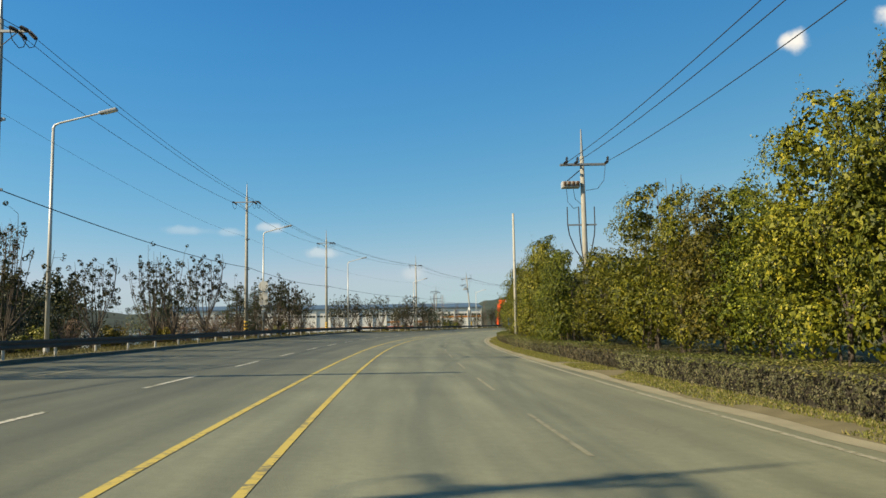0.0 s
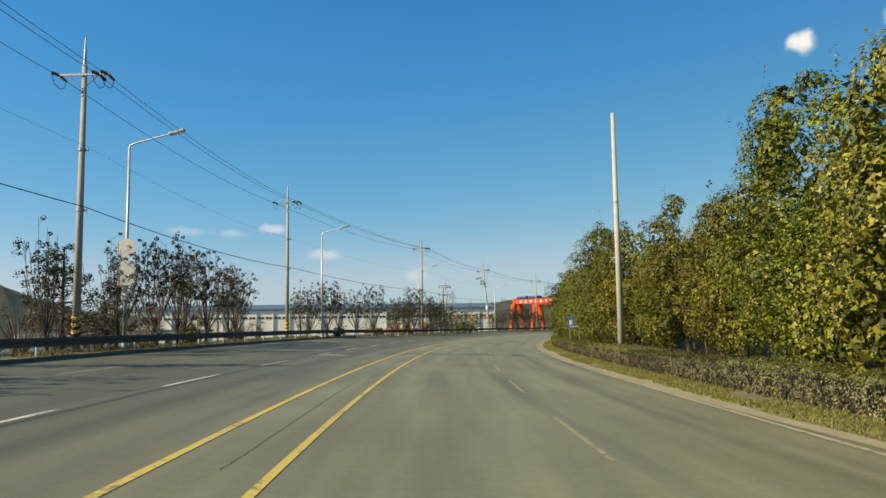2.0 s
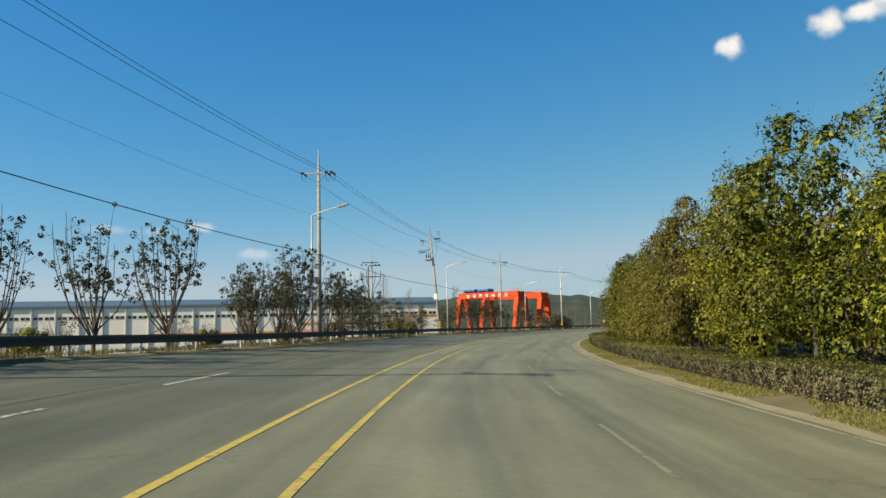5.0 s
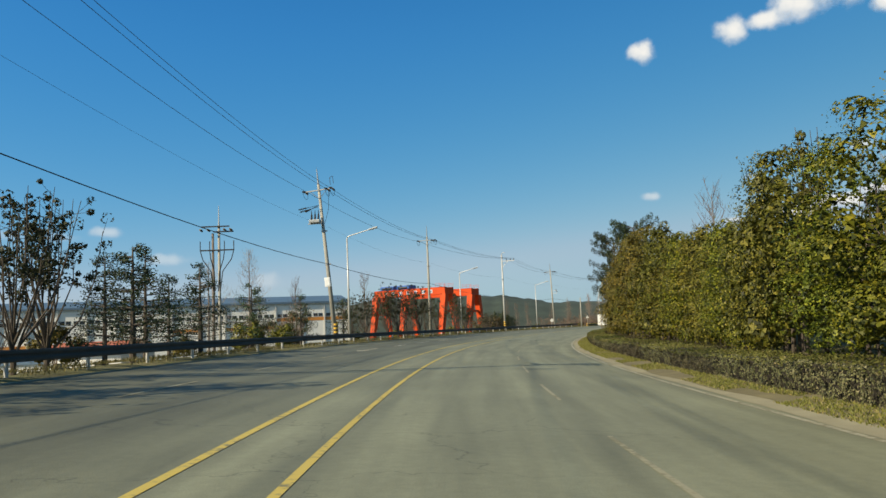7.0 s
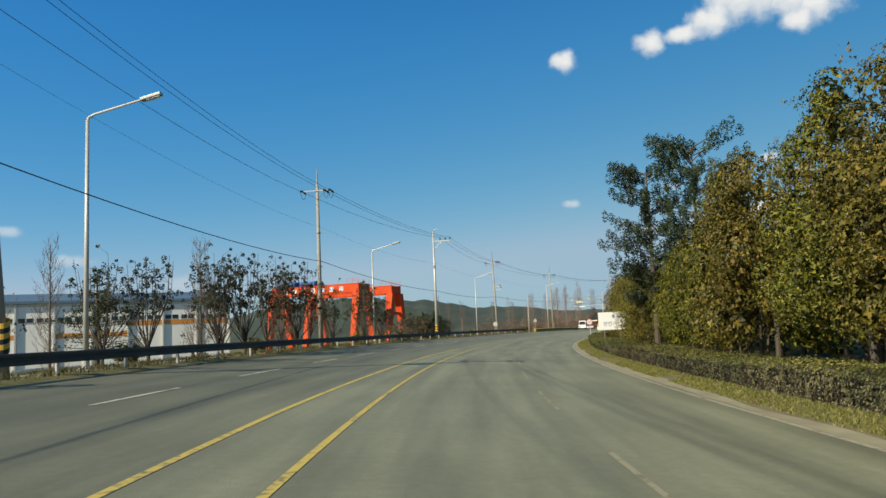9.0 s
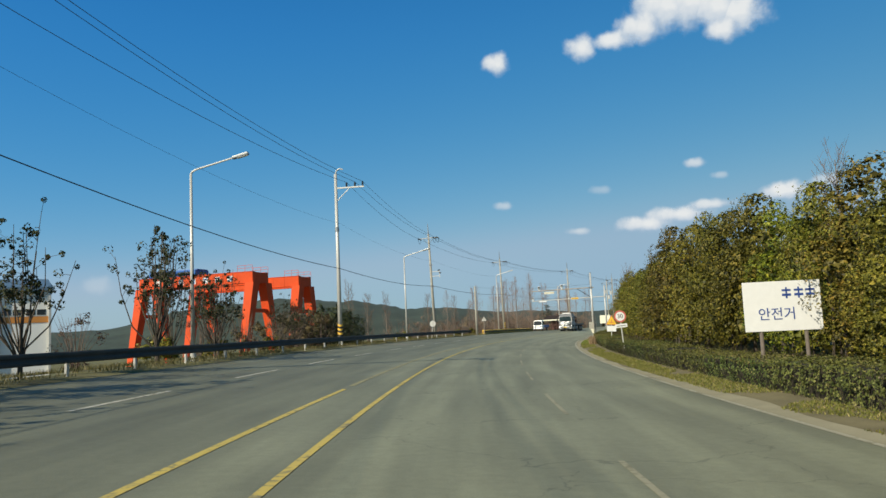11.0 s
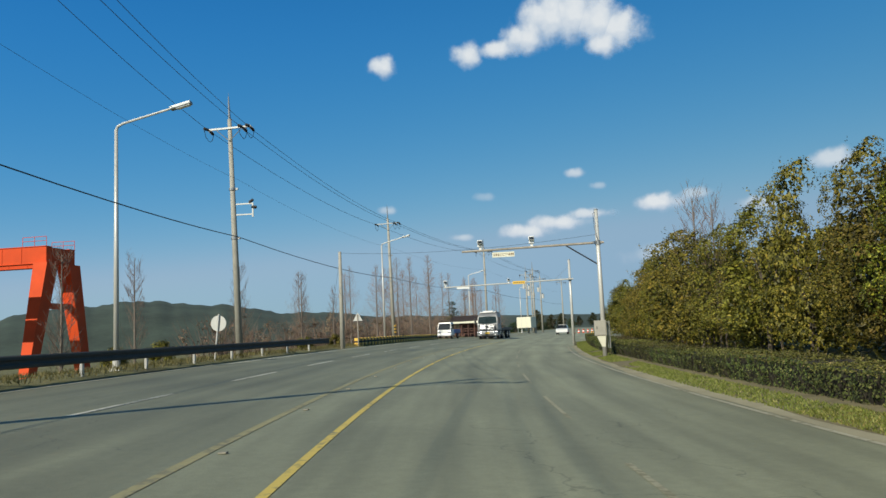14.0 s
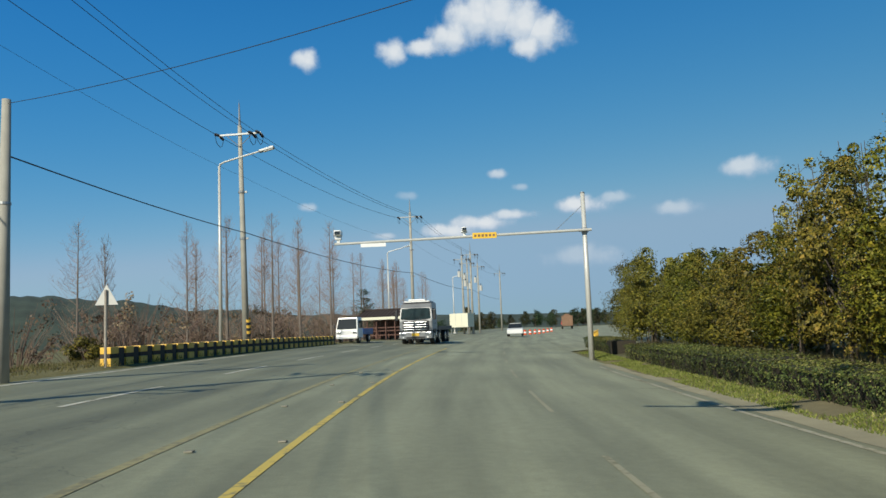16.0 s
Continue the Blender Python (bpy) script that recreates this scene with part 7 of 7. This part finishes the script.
        bm = bmesh.new(); box(bm, sx * 1.215 - 0.02, sx * 1.215 + 0.02, 0.45, 1.3, 1.85, 2.5, None, 0.01); part("side_window", bm, GLASSDARK, t)
        bm = bmesh.new(); box(bm, sx * 1.228 - 0.012, sx * 1.228 + 0.012, 1.1, 1.3, 1.45, 1.52); part("door_handle", bm, DARK, t)
        bm = bmesh.new(); box(bm, sx * 1.1 - 0.14, sx * 1.1 + 0.14, 0.35, 1.6, 0.93, 1.1, None, 0.04); part("wheel_arch", bm, DARK, t)
        bm = bmesh.new(); box(bm, sx * 0.95 - 0.22, sx * 0.95 + 0.22, 1.75, 2.2, 0.45, 0.9, None, 0.04); part("fuel_tank", bm, CHROME, t)
        for y in (0.95, 2.9, 5.6, 6.9):
            wheel(t, sx * 1.05, y, 0.5, 0.3)
        bm = bmesh.new(); box(bm, sx * 1.2 - 0.03, sx * 1.2 + 0.03, 2.4, 8.6, 0.98, 1.28, None, 0.01); part("side_rail", bm, DARK, t)
    for i in range(10):
        bm = bmesh.new(); y = 2.42 + 0.62 * i; box(bm, -1.16, 1.16, y, y + 0.6, 1.19, 1.25, None, 0.008); part("deck_plank", bm, RUST, t)
    bm = bmesh.new(); box(bm, -1.15, 1.15, 2.32, 2.40, 1.26, 1.75, None, 0.01); part("headboard", bm, DARK, t)
    bm = bmesh.new(); box(bm, -0.45, 0.45, 2.2, 8.4, 0.75, 1.18); part("chassis", bm, DARK, t)
    return t


big_truck(put(344.0, -4.4, 0.0, -5))


def car(m, paint, label):
    t = thing("car", label, "car", "cars on the road", m)
    bm = bmesh.new(); profile_body(bm, ((0, 0.3), (0, 0.75), (0.9, 0.92), (4.2, 0.95), (4.3, 0.35)), 1.78); bd = part("body", bm, paint, t)
    bm = bmesh.new(); profile_body(bm, ((0.95, 0.9), (1.7, 1.42), (3.3, 1.45), (4.1, 0.92)), 1.6, 1.35, 1.2); part("cabin", bm, GLASSDARK, t)
    bm = bmesh.new(); box(bm, -0.62, 0.62, 1.75, 3.25, 1.43, 1.475, None, 0.015); part("roof", bm, paint, t)
    for sx in (-1, 1):
        bm = bmesh.new(); box(bm, sx * 0.66 - 0.16, sx * 0.66 + 0.16, -0.03, 0.04, 0.6, 0.74, None, 0.02); part("headlight", bm, SIGNWHITE, t)
        bm = bmesh.new(); box(bm, sx * 0.66 - 0.16, sx * 0.66 + 0.16, 4.24, 4.32, 0.65, 0.85, None, 0.02); part("tail_light", bm, SIGNRED, t)
        for y in (0.85, 3.45):
            wheel(t, sx * 0.8, y, 0.31, 0.2)
    return t


SILVER = mat("silver_car_paint", (0.45, 0.47, 0.50), 0.3, 0.4, vary=0.04, bump=0)
car(put(358.0, -6.5, 0, -3), SILVER, "small silver car behind the flatbed truck")
car(pose(121.9, 339.4, 0.02, 0, 0, -43), CARWHITE, "white car coming along the far lane")
t = thing("tanker_truck", "distant red and white truck on the road", "truck", m=pose(185.0, 394.0, 0.02, 0, 0, -44 + 180))
bm = bmesh.new(); box(bm, -1.2, 1.2, 0, 6.5, 0.9, 1.6, None, 0.05); part("body", bm, SIGNRED, t)
bm = bmesh.new(); tube(bm, (0, 0.2, 2.2), (0, 6.2, 2.2), 0.95, 0.95, 16); part("tank", bm, RUST, t)
bm = bmesh.new(); box(bm, -1.15, 1.15, 6.6, 8.2, 0.6, 2.7, None, 0.08); part("cab", bm, RUST, t)
for y in (1.0, 2.2, 7.2):
    for sx in (-1, 1):
        wheel(t, sx * 1.0, y, 0.48, 0.28)

# striped drums that close a lane
for i in range(7):
    m = put(393.0 + 4.0 * i, 3.3 + 0.63 * i, 0)
    t = thing("traffic_drum", "orange and white plastic traffic drum on the road", "traffic drum", "traffic drums", m)
    t.scale = (0.8, 0.8, 0.8)
    for j, z in enumerate((0.0, 0.27, 0.54)):
        bm = bmesh.new(); tube(bm, (0, 0, z), (0, 0, z + 0.268), 0.27 - 0.03 * j, 0.26 - 0.03 * j, 14); part("band", bm, ORANGE if j % 2 == 0 else SIGNWHITE, t)


# ---- roadside pavilion ----
def pavilion(m):
    t = thing("roadside_stall", "low open timber stall with long dark roof and pale fascia", "stall", m=m)
    bm = bmesh.new()
    v = [bm.verts.new(q) for q in ((-4.7, -1.7, 2.2), (4.7, -1.7, 2.2), (4.5, 0.9, 2.95), (-4.5, 0.9, 2.95), (4.7, 3.4, 2.2), (-4.7, 3.4, 2.2))]
    for f in ((0, 1, 2, 3), (3, 2, 4, 5), (1, 4, 2), (0, 3, 5), (0, 5, 4, 1)):
        bm.faces.new([v[i] for i in f])
    part("roof", bm, DARKROOF, t)
    for i in range(16):
        bm = bmesh.new(); x = -4.5 + 0.6 * i
        bent(bm, [(x, -1.72, 2.23), (x * 0.985, 0.88, 2.98)], 0.035, seg=5); part("roof_batten", bm, DARKROOF, t)
    bm = bmesh.new(); tube(bm, (-4.5, 0.9, 2.97), (4.5, 0.9, 2.97), 0.07, seg=8); part("ridge_cap", bm, DARKROOF, t)
    bm = bmesh.new(); box(bm, -4.7, 4.7, -1.78, -1.705, 1.95, 2.2); part("fascia", bm, CREAM, t, "pale weathered fascia board")
    for i in range(7):
        for y in (-1.4, 3.1):
            bm = bmesh.new(); x = -4.4 + 1.467 * i; box(bm, x - 0.07, x + 0.07, y - 0.07, y + 0.07, 0, 2.2); part("post", bm, BRICKRED, t)
    for i in range(22):
        bm = bmesh.new(); x = -4.4 + 0.4 * i; box(bm, x, x + 0.37, 3.0, 3.04, 0.1, 2.1 - 0.1 * (i % 3)); part("wall_board", bm, BRICKRED, t)
    for z in (0.45, 0.85, 1.15):
        bm = bmesh.new(); box(bm, -4.4, 4.4, -1.36, -1.30, z, z + 0.09); part("rail", bm, BRICKRED, t)
    for i in range(3):
        bm = bmesh.new(); x = -3.2 + 2.6 * i; box(bm, x, x + 1.5, 0.2, 0.9, 0.68, 0.75); box(bm, x + 0.1, x + 0.2, 0.3, 0.8, 0, 0.68); box(bm, x + 1.3, x + 1.4, 0.3, 0.8, 0, 0.68); part("table", bm, BRICKRED, t)
    bm = bmesh.new()
    bmesh.ops.create_grid(bm, x_segments=8, y_segments=6, size=1.0)
    for q in bm.verts:
        q.co = Vector((3.2 + q.co.x * 0.8, 0.7 + q.co.y * 0.6, 3.2 - 0.35 * q.co.y ** 2 - 0.12 * abs(math.sin(5 * q.co.x + 2 * q.co.y))))
    bmesh.ops.solidify(bm, geom=bm.faces[:], thickness=0.05)
    part("tarpaulin", bm, BLUE, t, "crumpled blue tarpaulin")
    return t


SHEDROOF = mat("faded_orange_roof_sheet", (0.45, 0.13, 0.06), 0.7, vary=0.2, scale=1.0)
DARKROOF = mat("dark_brown_roof", (0.05, 0.035, 0.03), 0.8, vary=0.3, scale=2)
stall = pavilion(put(361.5, -9.2, 0, -8))
stall.scale = (0.62, 1.0, 1.0)
t = thing("equipment_shelter", "pale equipment shelter on steel legs beside far poles", "shelter", m=put(402.0, -6.6, 0, -20))
bm = bmesh.new(); box(bm, -1.5, 1.5, 0, 2.2, 1.05, 3.1, None, 0.03); part("body", bm, CREAM, t)
for x in (-0.5, 0.5):
    bm = bmesh.new(); box(bm, x - 0.02, x + 0.02, -0.03, -0.004, 1.15, 3.0); part("seam", bm, LAMP, t)
for x in (-1.35, 1.35):
    for y in (0.15, 2.05):
        bm = bmesh.new(); tube(bm, (x, y, -0.05), (x, y, 1.05), 0.06, seg=8); part("leg", bm, STEEL, t)
for s, d in ((404.0, -6.0), (412.0, -6.0), (420.0, -5.0)):
    p = spot(s, d)
    for up, off in ((8.6, -0.45), (7.2, 0.45)):
        t = thing("pole_transformer", "pale drum transformer strapped to a far pole", "transformer", m=put(s, d + off, up - float(ground_z(s, d)) + p.z - up))
        bm = bmesh.new(); tube(bm, (0, 0, up), (0, 0, up + 0.9), 0.26, 0.26, 14); part("tank", bm, LAMP, t)
        bm = bmesh.new(); insulator(bm, (0, 0, up + 0.9), (0, 0, up + 1.25)); part("bushing", bm, DARK, t)
    utility_pole(p.x, p.y, p.z, 11.5, 0, "far utility pole with stacked insulators")
yr = thing("yellow_fence", "low yellow metal fence beside the side road", "fence")
for i in range(8):
    a, b = spot(336.0 + 1.8 * i, 7.4 + 0.25 * i), spot(337.8 + 1.8 * i, 7.65 + 0.25 * i)
    bm = bmesh.new(); tube(bm, a, a + Vector((0, 0, 0.8)), 0.04, seg=8); part("post", bm, HAZARD, yr)
    for z in (0.4, 0.75):
        bm = bmesh.new(); tube(bm, a + Vector((0, 0, z)), b + Vector((0, 0, z)), 0.03, seg=6); part("rail", bm, HAZARD, yr)
# far woods either side of the road's end
FARW = [broad_tree(151, 7.0, 7.0, NEEDLE, 0.30, 3000, 0.3, label="far evergreen tree at the end of the road"), broad_tree(152, 7.5, 5.5, DARKLEAF, 0.30, 3000, 0.3, label="far evergreen tree at the end of the road")]
for i in range(46):
    s, d = (575 + rng.uniform(0, 35), rng.uniform(-45, 30)) if i % 3 else (460 + rng.uniform(0, 100), rng.choice((-1, 1)) * rng.uniform(18, 60) + 6)
    o = copy_thing(FARW[i % 2], put(s, d, 0, rng.uniform(0, 360))); k = rng.uniform(0.55, 0.95); o.scale = (k, k, k)
for src in FARW:
    for o in (*src.children, src):
        bpy.data.objects.remove(o)

# shed below the road, only its roof rises over the rail
t = thing("shed", "low shed with a weathered orange-red roof below the road", "shed", m=pose(-11.3, 187.4, -4.4, 0, 0, -12))
bm = bmesh.new(); box(bm, -2.8, 2.8, 0, 6, 0, 5.2); part("wall", bm, WALLSHEET, t)
bm = bmesh.new()
v = [bm.verts.new(q) for q in ((-3.1, -0.5, 5.2), (3.1, -0.5, 5.2), (3.1, 6.4, 5.2), (-3.1, 6.4, 5.2), (-3.1, -0.5, 5.45), (3.1, -0.5, 5.45), (3.1, 3, 5.95), (-3.1, 3, 5.95), (3.1, 6.4, 5.45), (-3.1, 6.4, 5.45))]
for f in ((0, 3, 2, 1), (0, 1, 5, 4), (4, 5, 6, 7), (7, 6, 8, 9), (2, 3, 9, 8), (1, 2, 8, 6, 5), (0, 4, 7, 9, 3)):
    bm.faces.new([v[i] for i in f])
part("roof", bm, SHEDROOF, t)
for x in (-1.6, 1.4):
    bm = bmesh.new(); box(bm, x - 0.5, x + 0.5, -0.05, -0.004, 3.4, 4.5); part("window", bm, GLASSDARK, t)

# thin wire and guy of the short pole
sagging("power_line", "thin dark wire between the short pole and the gantry", [(66.8, 294.5, 7.0), (73.0, 275.5, 5.95)], 0.35, 0.008, WIRE, "power line")
sagging("guy_wire", "thin guy wire of the short concrete pole", [(66.8, 294.5, 6.8), (66.0, 295.1, 0.8)], 0.02, 0.008, WIRE, "guy wire")

# dark bundle caught on the guard rail
HEAP = mat("dirty_cloth", (0.12, 0.065, 0.045), 0.95, vary=0.5, scale=5, bump=0.6)
rg = np.random.default_rng(171)
t = thing("cloth_bundle", "dirty reddish-brown bundle hung over the guard rail", "bundle", m=put(110.6, float(left_edge(110.6)) - 0.55, 0.0))
for name, sx, sy, sz, zc, y0, m in (("bundle", 0.36, 1.15, 0.44, 0.42, 0.0, HEAP), ("loose_end", 0.22, 0.5, 0.2, 0.62, -0.9, CONCRETE)):
    bm = bmesh.new(); bmesh.ops.create_icosphere(bm, subdivisions=3, radius=1.0)
    for v in bm.verts:
        k = 1 + 0.35 * noise.noise(v.co * 2.1 + Vector((y0, 3, 7))) + 0.12 * noise.noise(v.co * 6)
        v.co = Vector((v.co.x * sx * k, y0 + v.co.y * sy * k, zc + v.co.z * sz * k))
    part(name, bm, m, t, smooth=True)
